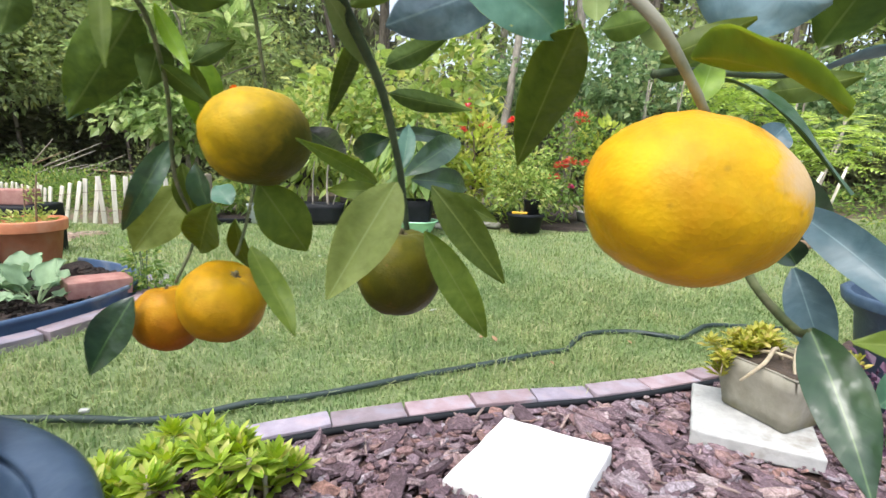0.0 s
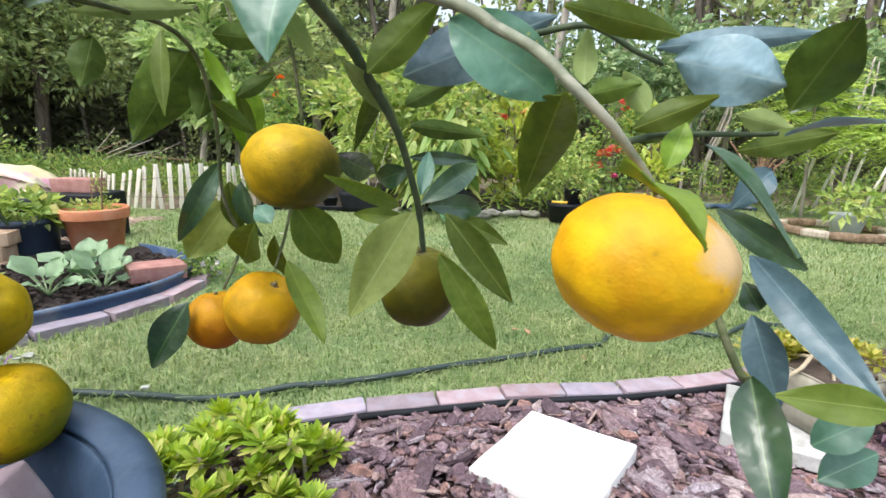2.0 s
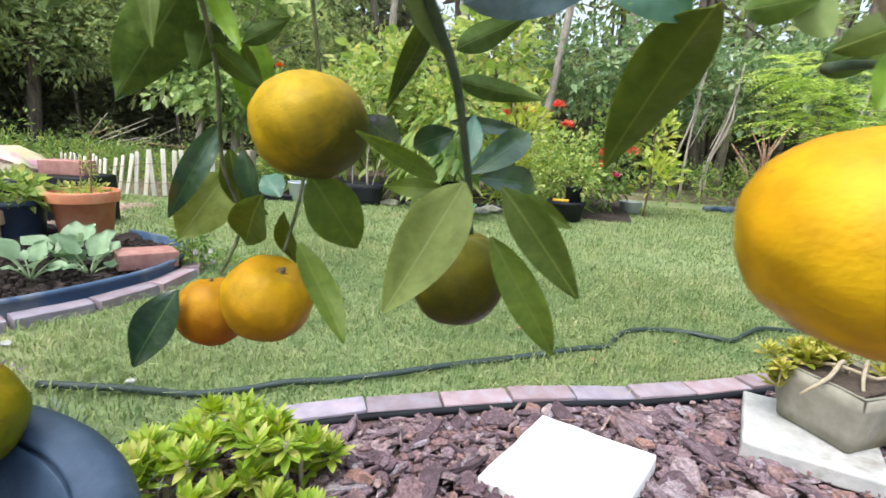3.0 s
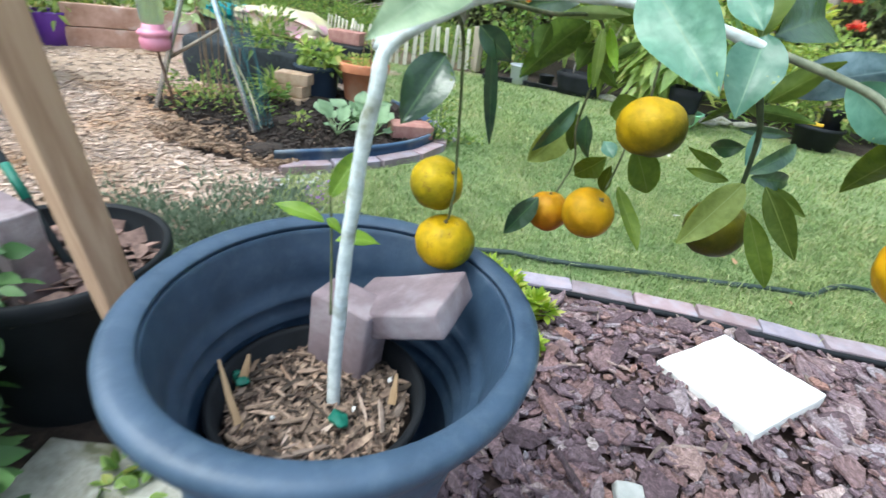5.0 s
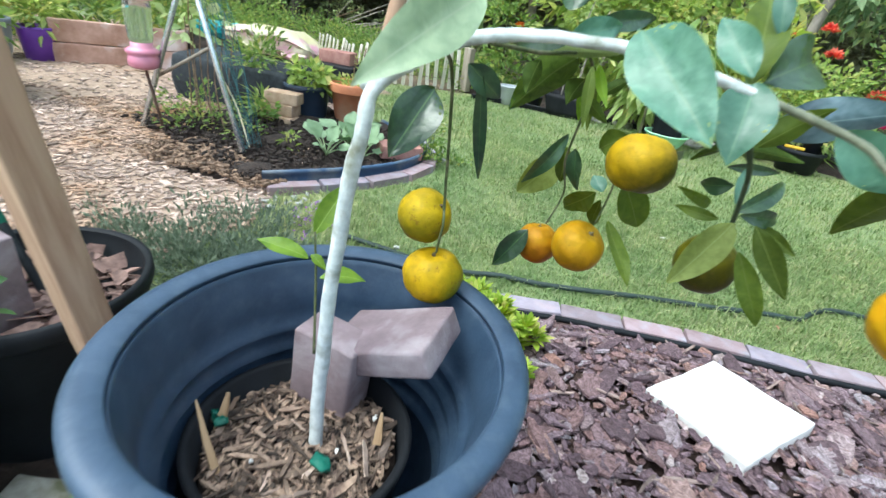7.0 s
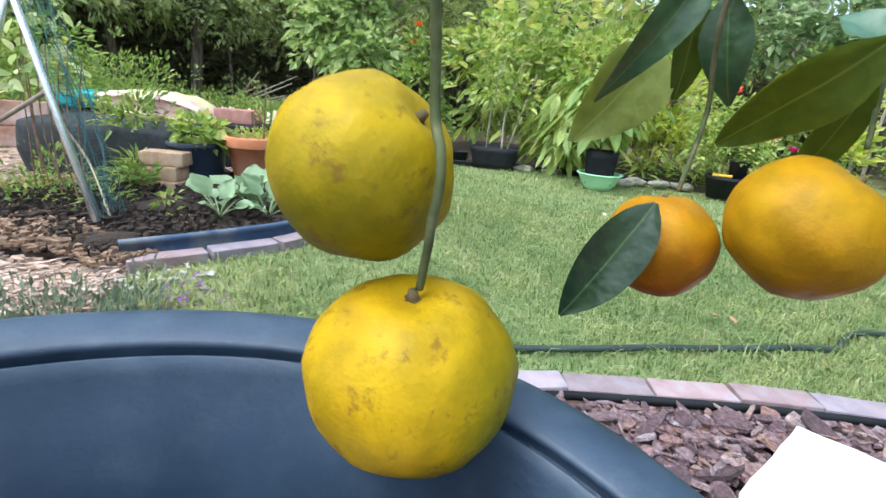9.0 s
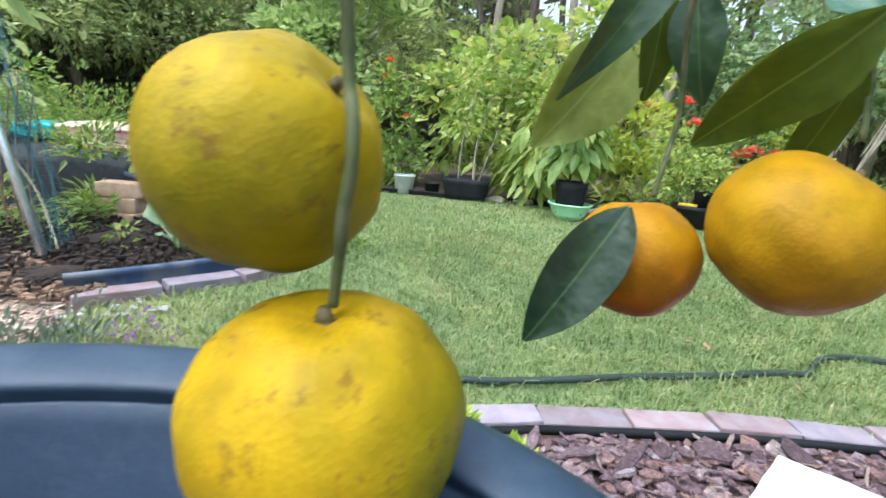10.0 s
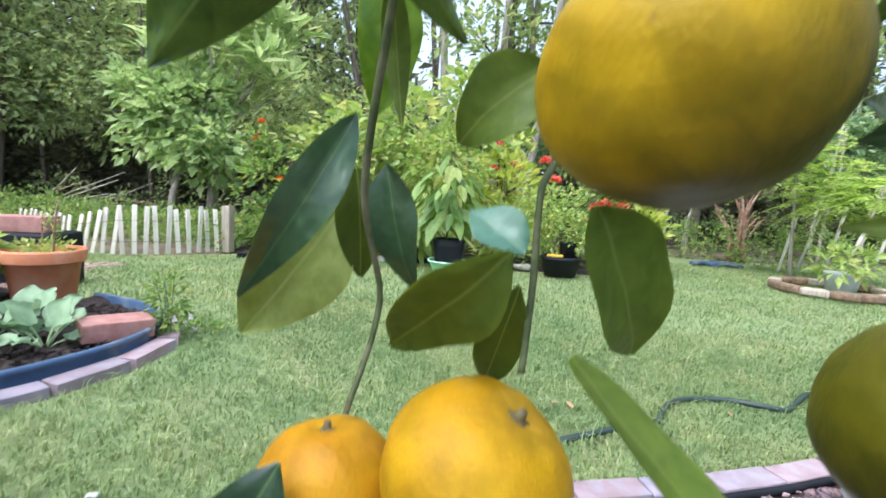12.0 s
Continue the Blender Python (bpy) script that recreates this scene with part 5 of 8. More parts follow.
def rosette_cloud(seed, centres, leaves, length, ratio, tilt=0.7, droop=0.1, fine=False):
    """Whorls of leaves round each centre, opening upwards."""
    rng = np.random.default_rng(seed)
    base, axis, ln = [], [], []
    for c in centres:
        lean_to = rng.normal(size=3) * 0.25
        for i in range(leaves):
            a = i * 2.4 + rng.random() * 0.4
            f = i / leaves
            up = math.cos(tilt * (0.35 + f)) + 0.15 * rng.normal()
            out = math.sin(tilt * (0.35 + f))
            base.append(np.array(c) + [0.12 * length * math.cos(a), 0.12 * length * math.sin(a), -0.5 * length * f])
            axis.append(np.array([out * math.cos(a), out * math.sin(a), up]) + lean_to)
            ln.append(length * (0.6 + 0.5 * f) * (0.8 + 0.4 * rng.random()))
    base, axis, ln = np.array(base), np.array(axis), np.array(ln)
    return leaf_cloud(base, axis, np.array([0, 0, 1.0])[None] - 0.6 * axis + 0.1 * rng.normal(size=axis.shape), ln, ln * ratio, 0.35, droop, fine)


# wooden stake beside the pot
stake = part("wooden_stake", block((0.046, 0.046, 1.30), 0.003, 0.0012, 5, 3), m_stake)
stake.matrix_basis = Matrix.Translation((0.080, 0.430, 0.0)) @ Vector((0.085, -0.102, 0.770)).to_track_quat("Z", "Y").to_matrix().to_4x4() @ pose(0, 0, 0, 0, 0, 62)
tagged(stake, "square weathered wooden stake leaning behind the pot", "stake")

# black pot with a brick, dry bark and a taped pole
BLACK_POT = Vector((-0.145, 0.366, 0.0))
pot_body("nursery_pot", [(0.0, 0.0), (0.150, 0.0), (0.156, 0.01), (0.184, 0.272), (0.191, 0.28), (0.196, 0.295), (0.195, 0.311), (0.188, 0.315), (0.181, 0.309), (0.170, 0.235), (0.0, 0.23)],
                     BLACK_POT, m_black_plastic, "large black nursery pot with dry bark in it", "pot")
bark_in = raw("dry_bark", *joined(slivers(31, 620, (-0.33, 0.04, 0.18, 0.55), lambda x, y: (x + 0.145) ** 2 + (y - 0.366) ** 2 < 0.163 ** 2, 0.042, 0.4, 0.003, 0.045,
                                          lambda x, y: np.full(np.shape(x), 0.240), 0.7)), surface("dry_bark", (0.10, 0.06, 0.05), (0.32, 0.205, 0.17), 50, 0.9, 0.4, 160, island=0.5))
tagged(bark_in, "curled dry bark and leaves filling a black pot", "bark", kind="stuff")
loose_brick(pose(-0.112, 0.318, 0.226, 2, 3, 14), m_dark_brick, "mauve-grey concrete brick standing on end in a black pot", (0.098, 0.060, 0.198), 6)
pole = thing("garden_pole", (-0.085, 0.388, 0.240), "leaning metal garden pole wrapped in green tape", "pole")
run = Vector((-0.62, -0.066, 0.51))
stick("shaft", (0, 0, 0), run, 0.0075, m_fabric, pole)
for k in (0.3, 0.52, 0.72, 0.9):
    stick("tape", run * (k - 0.05), run * (k + 0.05), 0.0088, m_green_tape, pole)
pink_stick = stick("pink_stick", (-1.198, 0.391, 0.569), (-2.098, 0.635, 0.085), 0.026, m_pale_pink)
tagged(pink_stick, "faded pink plastic stick leaning on the ground", "stick")

# lantana at the pot's side
lantana_blobs = [(-0.03, 0.10, 0.22, 0.13, 0.11, 0.13), (-0.16, 0.20, 0.34, 0.16, 0.10, 0.12), (-0.28, 0.20, 0.20, 0.15, 0.12, 0.15), (0.07, 0.13, 0.09, 0.10, 0.07, 0.08)]
lantana = plant("lantana_shrub", (0, 0, 0), "leafy green lantana shrub beside a black pot", [crown_leaves(41, lantana_blobs, 1380, 0.046, 0.58, 0.055, 8, 0.25, 0.25, 0.62, True)], m_lantana, "shrub",
      [([(-0.02, 0.18, 0.0), (-0.03, 0.17, 0.15), (-0.02, 0.13, 0.26)], [0.012, 0.01, 0.006]), ([(-0.02, 0.18, 0.02), (-0.12, 0.2, 0.18), (-0.16, 0.2, 0.32)], [0.01, 0.008, 0.004])], m_post, smooth=True)


def blossom(parent, place, size, material, label, petals=14):
    rng = np.random.default_rng(int(abs(place[0] * 1000) + abs(place[2] * 777)))
    n = petals * 3
    axis = unit(rng, n)
    axis[:, 2] = np.abs(axis[:, 2]) * 0.7
    v, f = leaf_cloud(np.zeros((n, 3)) + axis * size * 0.15, axis, unit(rng, n) + [0, 0, 0.4], np.full(n, size * 0.6), np.full(n, size * 0.34), 0.2, 0.1)
    ob = raw("flower", v, f, material, parent, label)
    ob.location = Vector(place) - parent.location
    return ob


blossom(lantana, (0.176, 0.158, 0.268), 0.020, m_petal_amber, "small orange-yellow lantana flower head")
stick("stem", (0.05, 0.12, 0.24), (0.174, 0.157, 0.266), 0.0022, m_twig, lantana, 6, 0.0014)

# old stone slabs in front of the black pot, with a creeping weed
for k, (x, y, turn) in enumerate(((0.135, 0.262, 38), (0.262, 0.345, 32))):
    ob = part("stone_slab", block((0.19, 0.15, 0.035), 0.005, 0.004, 20 + k, 3), m_old_stone)
    ob.matrix_basis = pose(x, y, 0.004, 0, 0, turn)
    tagged(ob, "pale weathered stone slab, mossy, lying on soil", "stone", "stone slabs")
weed = np.array([(0.165, 0.345, 0.05), (0.175, 0.320, 0.05), (0.195, 0.292, 0.05), (0.215, 0.262, 0.05), (0.18, 0.36, 0.05), (0.24, 0.305, 0.05)])
plant("creeping_weed", (0, 0, 0), "thin green weed creeping over stone slabs", [crown_leaves(43, [(p[0], p[1], 0.044, 0.026, 0.026, 0.006) for p in weed], 84, 0.028, 0.6, 0.008, 6, 0.1, 0.1, 0.5, True)], m_shrub)

# grey-green low shrub along the chip path
plant("low_shrub", (0, 0, 0), "low grey-green feathery shrub along the path", [
    crown_leaves(44, [(-0.30, 0.74, 0.10, 0.20, 0.14, 0.12), (-0.52, 0.66, 0.09, 0.22, 0.14, 0.10), (-0.12, 0.86, 0.10, 0.22, 0.14, 0.11), (-0.42, 0.95, 0.08, 0.26, 0.16, 0.09), (0.02, 1.0, 0.06, 0.2, 0.12, 0.08)],
                 15000, 0.022, 0.3, 0.05, 24, 0.8, 0.0, 0.3)], m_mint, "shrub")
plant("violet_weed", (0, 0, 0), "small violet-flowered weed at the lawn's edge", [crown_leaves(45, [(-0.28, 1.12, 0.10, 0.10, 0.06, 0.05), (-0.45, 1.18, 0.11, 0.08, 0.06, 0.04)], 160, 0.012, 0.6, 0.03, 8, 0.5, 0.0)], m_petal_violet)

# yellow-green succulents between the pot and the brick edging
succ = []
rs = np.random.default_rng(8)
for cx, cy, cz, k, sp in ((0.25, 1.18, 0.10, 22, 0.12), (0.33, 1.10, 0.05, 9, 0.07), (0.19, 1.03, 0.11, 11, 0.06), (0.31, 1.24, 0.09, 9, 0.07), (0.41, 1.22, 0.05, 6, 0.05), (0.47, 1.13, 0.03, 4, 0.04)):
    for i in range(k):
        succ.append((cx + rs.normal() * sp * 0.55, cy + rs.normal() * sp * 0.45, cz + 0.02 + rs.normal() * 0.012))
succulent = thing("succulent_clump", (0, 0, 0), "clump of yellow-green succulent rosettes beside the edging", "plant")
raw("foliage", *rosette_cloud(46, succ, 26, 0.046, 0.36, 1.0, 0.03, True), m_succulent, succulent, smooth=True)
for x, y, z in succ[::3]:
    stick("stem", (x, y, 0.0), (x, y, z), 0.005, m_post, succulent, 6)

# white paver on the mulch
paver = part("white_paver", block((0.255, 0.272, 0.040), 0.004, 0.003, 9, 5), m_white_stone)
across = Vector((0.927, -0.375, 0.075)).normalized()
away = Vector((0.375, 0.927, 0.03))
away = (away - across * away.dot(across)).normalized()
paver.matrix_basis = Matrix.Translation((0.894, 1.390, 0.068)) @ Matrix((across, away, across.cross(away))).transposed().to_4x4() @ pose(0, 0, -0.040)
tagged(paver, "square white stone paver lying on bark mulch", "paver")

for x, y, sx, sy, turn, seed in ((0.845, 0.90, 0.085, 0.10, 35, 91), (1.061, 1.598, 0.020, 0.014, 10, 92)):
    ob = part("stone", block((sx, sy, 0.022), 0.004, 0.006, seed, 3), m_slab if sx > 0.05 else m_white_stone)
    ob.matrix_basis = pose(x, y, 0.018, 3, 4, turn)
    tagged(ob, "pale flat stone lying in bark mulch" if sx > 0.05 else "small white stone chip on bark mulch", "stone")
shard = part("brick", block((0.075, 0.05, 0.045), 0.006, 0.006, 93, 3), m_red_brick)
shard.matrix_basis = pose(0.120, 0.400, 0.004, 3, 5, 30)
tagged(shard, "broken dark red brick piece behind stone slabs", "brick")

# concrete planter on a pale slab
slab = part("stone_slab", block((0.265, 0.275, 0.04), 0.005, 0.004, 12, 5), m_slab)
slab.matrix_basis = pose(1.432, 1.738, 0.018, 1, -2, -16)
tagged(slab, "chipped white stone slab under a concrete planter", "stone", "stone slabs")


def square_pot(low, high, height, wall):
    bm = bmesh.new()
    rings = []
    for s, z in ((low, 0.0), (high, height), (high - wall, height), (low - wall * 0.6, height * 0.72)):
        rings.append([bm.verts.new((s / 2 * a, s / 2 * b, z)) for a, b in ((-1, -1), (1, -1), (1, 1), (-1, 1))])
    for a, b in zip(rings, rings[1:]):
        for i in range(4):
            j = (i + 1) % 4
            bm.faces.new((a[i], a[j], b[j], b[i]))
    bm.faces.new(rings[0][::-1])
    bm.faces.new(rings[-1])
    bmesh.ops.subdivide_edges(bm, edges=bm.edges[:], cuts=3, use_grid_fill=True)
    bmesh.ops.bevel(bm, geom=[e for e in bm.edges if len(e.link_faces) == 2 and e.calc_face_angle() > 0.6], offset=0.005, segments=2, affect="EDGES")
    for v in bm.verts:
        v.co += noise.noise_vector(v.co * 20) * 0.003
    return bm


concrete_planter = thing("concrete_planter", pose(1.496, 1.772, 0.058, 0, 0, 34), "square tapered concrete planter, mossy and weathered", "planter")
part("body", square_pot(0.165, 0.215, 0.146, 0.032), m_concrete, concrete_planter)
soil = part("soil", block((0.158, 0.158, 0.03), 0.006, 0.006, 88, 6), m_pot_soil, concrete_planter, "dark damp potting soil")
soil.matrix_basis = pose(0, 0, 0.112)
m_root = surface("pale_root", (0.26, 0.21, 0.13), (0.42, 0.36, 0.25), 60, 0.85, 0.3, 200)
tufts = []
for i in range(58):
    u, v = rs.uniform(-0.08, 1.08), rs.uniform(0.35, 1.12)
    tufts.append(((-0.150 + 0.180 * u) * v, (0.022 + 0.128 * u) * v, 0.006 + rs.uniform(0, 0.040)))
for i in range(12):
    tufts.append((-0.150 + rs.uniform(-0.02, 0.045), -0.005 + rs.uniform(-0.03, 0.02), -0.045 + rs.uniform(0, 0.06)))
for i in range(14):
    tufts.append((0.11 + rs.normal() * 0.03, 0.02 + rs.normal() * 0.035, 0.012 + rs.uniform(0, 0.03)))
plant("trailing_succulent", (1.496, 1.772, 0.204), "yellowing trailing succulent filling a concrete planter", [
    rosette_cloud(47, tufts, 10, 0.030, 0.5, 1.1, 0.1, True)], m_trailing,
    stems=[([(0.03, 0.03, -0.06), (-0.02, -0.01, 0.03), (-0.07, -0.075, 0.012), (-0.125, -0.095, -0.03)], [0.004, 0.005, 0.005, 0.003]),
           ([(0.05, 0.02, -0.06), (0.03, 0.0, 0.035), (0.0, -0.06, 0.01), (-0.01, -0.10, -0.02)], [0.004, 0.004, 0.004, 0.003]),
           ([(-0.05, 0.03, 0.0), (-0.03, -0.02, 0.022), (0.04, -0.03, 0.008), (0.09, 0.0, 0.02)], [0.004, 0.005, 0.004, 0.003]),
           ([(-0.11, 0.02, 0.0), (-0.135, -0.01, 0.01), (-0.145, -0.03, -0.05)], [0.003, 0.003, 0.002])], stem_material=m_root)
plant("purple_weed", (1.78, 1.75, 0.0), "dark purple-leaved plant behind the planter", [crown_leaves(48, [(0, 0, 0.1, 0.16, 0.12, 0.12)], 500, 0.04, 0.4, 0.05, 10)],
      foliage_material("purple_leaf", (0.05, 0.02, 0.05), (0.14, 0.07, 0.12), 0.5, 0.2))
pot_body("plastic_pot", [(0.0, 0.0), (0.15, 0.0), (0.155, 0.01), (0.19, 0.27), (0.225, 0.31), (0.23, 0.335), (0.222, 0.342), (0.205, 0.335), (0.19, 0.30), (0.17, 0.2), (0.0, 0.19)],
                    (1.96, 1.97, 0.0), m_pot_blue, "flared slate-blue plastic pot on the mulch", "pot")

# garden hose across the lawn
hose_line = [(-0.30, 1.22), (-0.16, 1.325), (-0.05, 1.405), (0.05, 1.49), (0.13, 1.56), (0.24, 1.635), (0.37, 1.72), (0.46, 1.785), (0.55, 1.87), (0.735, 1.99), (0.90, 2.11), (0.995, 2.185), (1.03, 2.275), (1.078, 2.355), (1.165, 2.425), (1.28, 2.445), (1.38, 2.42), (1.45, 2.44), (1.52, 2.53), (1.60, 2.62), (1.73, 2.67), (1.90, 2.68)]
hose = thing("garden_hose", (0, 0, 0), "dark green garden hose lying across the lawn", "hose")
part("tube", tube([(x, y, float(ground_height(x, y)) + 0.006 + 0.004 * math.sin(i * 2.1)) for i, (x, y) in enumerate(hose_line)], 0.0098, 10, 6), m_hose, hose)
bm = block((0.022, 0.014, 0.010), 0.003, 0.004, 77, 2)
ob = part("white_pebble", bm, m_slab)
ob.matrix_basis = pose(-0.165, 1.345, float(ground_height(-0.165, 1.345)) + 0.012, 6, 4, 30)
tagged(ob, "small white stone chip beside the hose", "stone")

# ---- the vegetable bed ----
bed = sheet("bed_ground", np.linspace(-2.6, -0.55, 90), np.linspace(0.95, 2.4, 70), m_bed, lambda x, y: np.where(
    (x < np.interp(y, [1.20, 1.42, 1.62, 1.80, 1.97, 2.12, 2.24], [-0.76, -0.68, -0.62, -0.605, -0.64, -0.75, -1.1])) & (y > 1.12 + 0.1 * np.sin(7 * x)) & (y < 2.26),
    0.135 + 0.018 * np.sin(11 * x + 2) * np.sin(9 * y) + 0.012 * np.sin(23 * x) * np.sin(19 * y) - 0.05 * smoothstep(-1.5, -2.1, x) - 0.028 * smoothstep(1.45, 1.15, y) * smoothstep(-0.80, -1.05, x), -0.06))
tagged(bed, "dark crumbly soil of a raised vegetable bed", "soil bed", kind="structure")
clods = raw("soil_crumbs", *joined(slivers(51, 3500, (-2.0, -0.62, 1.15, 2.25), lambda x, y: (y < 2.2) & (x < np.interp(y, [1.20, 1.42, 1.62, 1.80, 1.97, 2.12, 2.24], [-0.79, -0.71, -0.65, -0.635, -0.67, -0.78, -1.13])), 0.022, 0.8, 0.010, 0.012, lambda x, y: 0.138 - 0.05 * smoothstep(-1.5, -2.1, x))), m_bed)
spill = raw("soil_spill", *joined(slivers(56, 900, (-1.35, -0.68, 0.98, 1.28), lambda x, y: (y > 1.02 + 0.10 * np.sin(6 * x)) & (x < -0.70), 0.024, 0.6, 0.008, 0.010, lambda x, y: ground_height(x, y) + 0.018)), m_spill)
tagged(spill, "reddish soil and bark spilled from the bed's corner", "soil", kind="stuff")
tagged(clods, "crumbs of dark garden soil", "soil", kind="stuff")


def strip(line, z0, z1, thick, inset=0.0):
    """A low upright band along a line, with a rolled top."""
    bm = bmesh.new()
    rows = []
    for i, (x, y) in enumerate(line):
        a, b = line[max(i - 1, 0)], line[min(i + 1, len(line) - 1)]
        d = Vector((b[0] - a[0], b[1] - a[1])).normalized()
        nrm = Vector((d.y, -d.x))
        prof = [(0, z0), (0, z0 + (z1 - z0) * 0.45), (0.004, z0 + (z1 - z0) * 0.5), (0.0, z0 + (z1 - z0) * 0.56), (0.0, z1 - 0.022), (0.008, z1 - 0.016), (0.010, z1 - 0.006), (0.0, z1), (-thick, z1 - 0.006), (-thick, z0)]
        rows.append([bm.verts.new((x + nrm.x * (o + inset), y + nrm.y * (o + inset), z)) for o, z in prof])
    for a, b in zip(rows, rows[1:]):
        for i in range(len(a) - 1):
            bm.faces.new((a[i], a[i + 1], b[i + 1], b[i]))
    return bm


def dense(line, step=0.02):
    out = []
    for (x0, y0), (x1, y1) in zip(line, line[1:]):
        n = max(1, int(math.hypot(x1 - x0, y1 - y0) / step))
        out += [(x0 + (x1 - x0) * i / n, y0 + (y1 - y0) * i / n) for i in range(n)]
    return out + [line[-1]]


def rounded(line, rounds=3):
    for _ in range(rounds):
        out = [line[0]]
        for (x0, y0), (x1, y1) in zip(line, line[1:]):
            out += [(0.75 * x0 + 0.25 * x1, 0.75 * y0 + 0.25 * y1), (0.25 * x0 + 0.75 * x1, 0.25 * y0 + 0.75 * y1)]
        line = out + [line[-1]]
    return line


bed_edging = part("bed_edging", strip(rounded(BED_FRONT), 0.06, 0.176, 0.006), m_edge_plastic)
tagged(bed_edging, "dark blue plastic lawn edging round a vegetable bed", "edging", kind="structure")


def cabbage_leaf(r, rnd):
    """A broad blade from its stalk: widest past the middle, cupped, with a ruffled rim and a pale midrib."""
    bm = bmesh.new()
    rows, cols, ph = 8, 8, rnd.random() * 6
    grid = []
    for i in range(rows + 1):
        v = i / rows
        half = r * (0.10 + 0.95 * math.sin(math.pi * min(1.0, v * 0.92 + 0.03)) ** 0.7 * (0.55 + 0.45 * v)) if v < 1 else r * 0.30
        line = []
        for j in range(cols + 1):
            u = j / cols * 2 - 1
            rim = abs(u) ** 3 + max(0.0, v - 0.7) * 1.6
            z = r * (0.35 * u * u * (1 - 0.4 * v) - 0.55 * v * v + 0.16 * rim * math.sin(7 * v + 3.2 * u + ph) + 0.05 * math.sin(13 * v + 5 * u))
            line.append(bm.verts.new((u * half, v * 2.1 * r - 0.25 * r * u * u * v, z)))
        grid.append(line)
    for a, b in zip(grid, grid[1:]):
        for j in range(cols):
            bm.faces.new((a[j], a[j + 1], b[j + 1], b[j]))
    return bm


def cabbage(place, size, seed):
    """A seedling with a few broad, wavy, blue-green leaves on stalks."""
    rnd = random.Random(seed)
    ob = thing("cabbage_seedling", place, "young blue-green cabbage plant in dark soil", "plant", "cabbage seedlings")
    for i in range(9):
        a = i * 2.4 + rnd.random() * 0.6
        rise = 0.35 + 0.75 * (i / 8) + 0.2 * rnd.random()
        ahead = Vector((math.cos(a) * math.cos(rise), math.sin(a) * math.cos(rise), math.sin(rise)))
        stalk = size * (0.34 + 0.22 * rnd.random())
        tip = ahead * stalk
        part("stem", tube([(0, 0, 0), tip * 0.55 + Vector((0, 0, 0.03 * size)), tip], [0.0036, 0.003, 0.0024], 6, 3), m_cabbage_rib, ob)
        lf = part("leaf", cabbage_leaf(size * (0.17 + 0.10 * rnd.random()), rnd), m_cabbage, ob)
        up = (Vector((0, 0, 1)) - ahead * ahead.z + Vector((0.25, -0.25, 0))).normalized()
        side = ahead.cross(up).normalized()
        m = Matrix((side, ahead, side.cross(ahead))).transposed().to_4x4()
        m.translation = tip
        lf.matrix_basis = m
    return ob


cabbage((-0.90, 1.62, 0.135), 0.185, 1)
cabbage((-0.79, 1.74, 0.135), 0.175, 2)
cabbage((-0.95, 1.80, 0.135), 0.195, 3)
plant("pale_seedling", (-1.02, 1.52, 0.135), "pale wilting seedling in the bed", [crown_leaves(52, [(0, 0, 0.05, 0.05, 0.04, 0.04)], 40, 0.03, 0.5, 0.02, 6)], m_bright)
loose_brick(pose(-0.70, 1.89, 0.150, 4, 3, 62), m_red_brick, "red brick lying in the vegetable bed", (0.20, 0.10, 0.06), 15)
plant("edge_weed", (-0.62, 2.02, 0.08), "scrubby weed growing over the bed's corner", [crown_leaves(53, [(0, 0, 0.07, 0.055, 0.055, 0.08), (-0.02, 0.02, 0.17, 0.05, 0.05, 0.09), (0.02, 0.16, 0.0, 0.09, 0.10, 0.05)], 900, 0.026, 0.5, 0.03, 8)], m_shrub,
      stems=[([(0.01 * i - 0.02, 0, 0), (0.012 * i - 0.03, 0.01, 0.12), (0.02 * i - 0.05, 0.02 * (i % 2), 0.24)], [0.0025, 0.002, 0.0012]) for i in range(4)], stem_material=m_mint)
corner_rubble = raw("corner_rubble", *slivers(72, 70, (-0.95, -0.52, 2.02, 2.46), lambda x, y: np.abs(np.hypot(x + 1.07, y - 1.88) - 0.49) < 0.05, 0.024, 0.8, 0.010, 0.004, lambda x, y: ground_height(x, y) + 0.004, 0.5), m_old_stone)
tagged(corner_rubble, "pale grey broken rubble at the vegetable bed's corner", "rubble", kind="stuff")

# terracotta pot
terracotta_pot = pot_body("terracotta_pot", [(0.0, 0.0), (0.098, 0.0), (0.102, 0.006), (0.125, 0.165), (0.138, 0.167), (0.142, 0.172), (0.146, 0.212), (0.143, 0.219), (0.134, 0.219), (0.128, 0.205), (0.118, 0.17), (0.0, 0.168)],
                          (-1.345, 2.165, 0.138), m_terracotta, "terracotta pot with sprouting greens in it", "pot", 56)
plant("pot_greens", (-1.345, 2.165, 0.31), "sprouting greens with dry stalks in a terracotta pot", [crown_leaves(54, [(0, 0, 0.03, 0.10, 0.10, 0.035)], 240, 0.035, 0.5, 0.03, 8), crown_leaves(55, [(0.02, 0.0, 0.13, 0.03, 0.03, 0.09)], 60, 0.03, 0.3, 0.02, 6, 0.8)], m_bright,
      stems=[([(0.05, 0, 0), (0.06, 0.0, 0.12), (0.07, 0.01, 0.24)], [0.004, 0.004, 0.003]), ([(-0.03, 0.02, 0), (-0.03, 0.02, 0.1), (-0.02, 0.02, 0.2)], [0.003, 0.003, 0.002])], stem_material=m_dry)
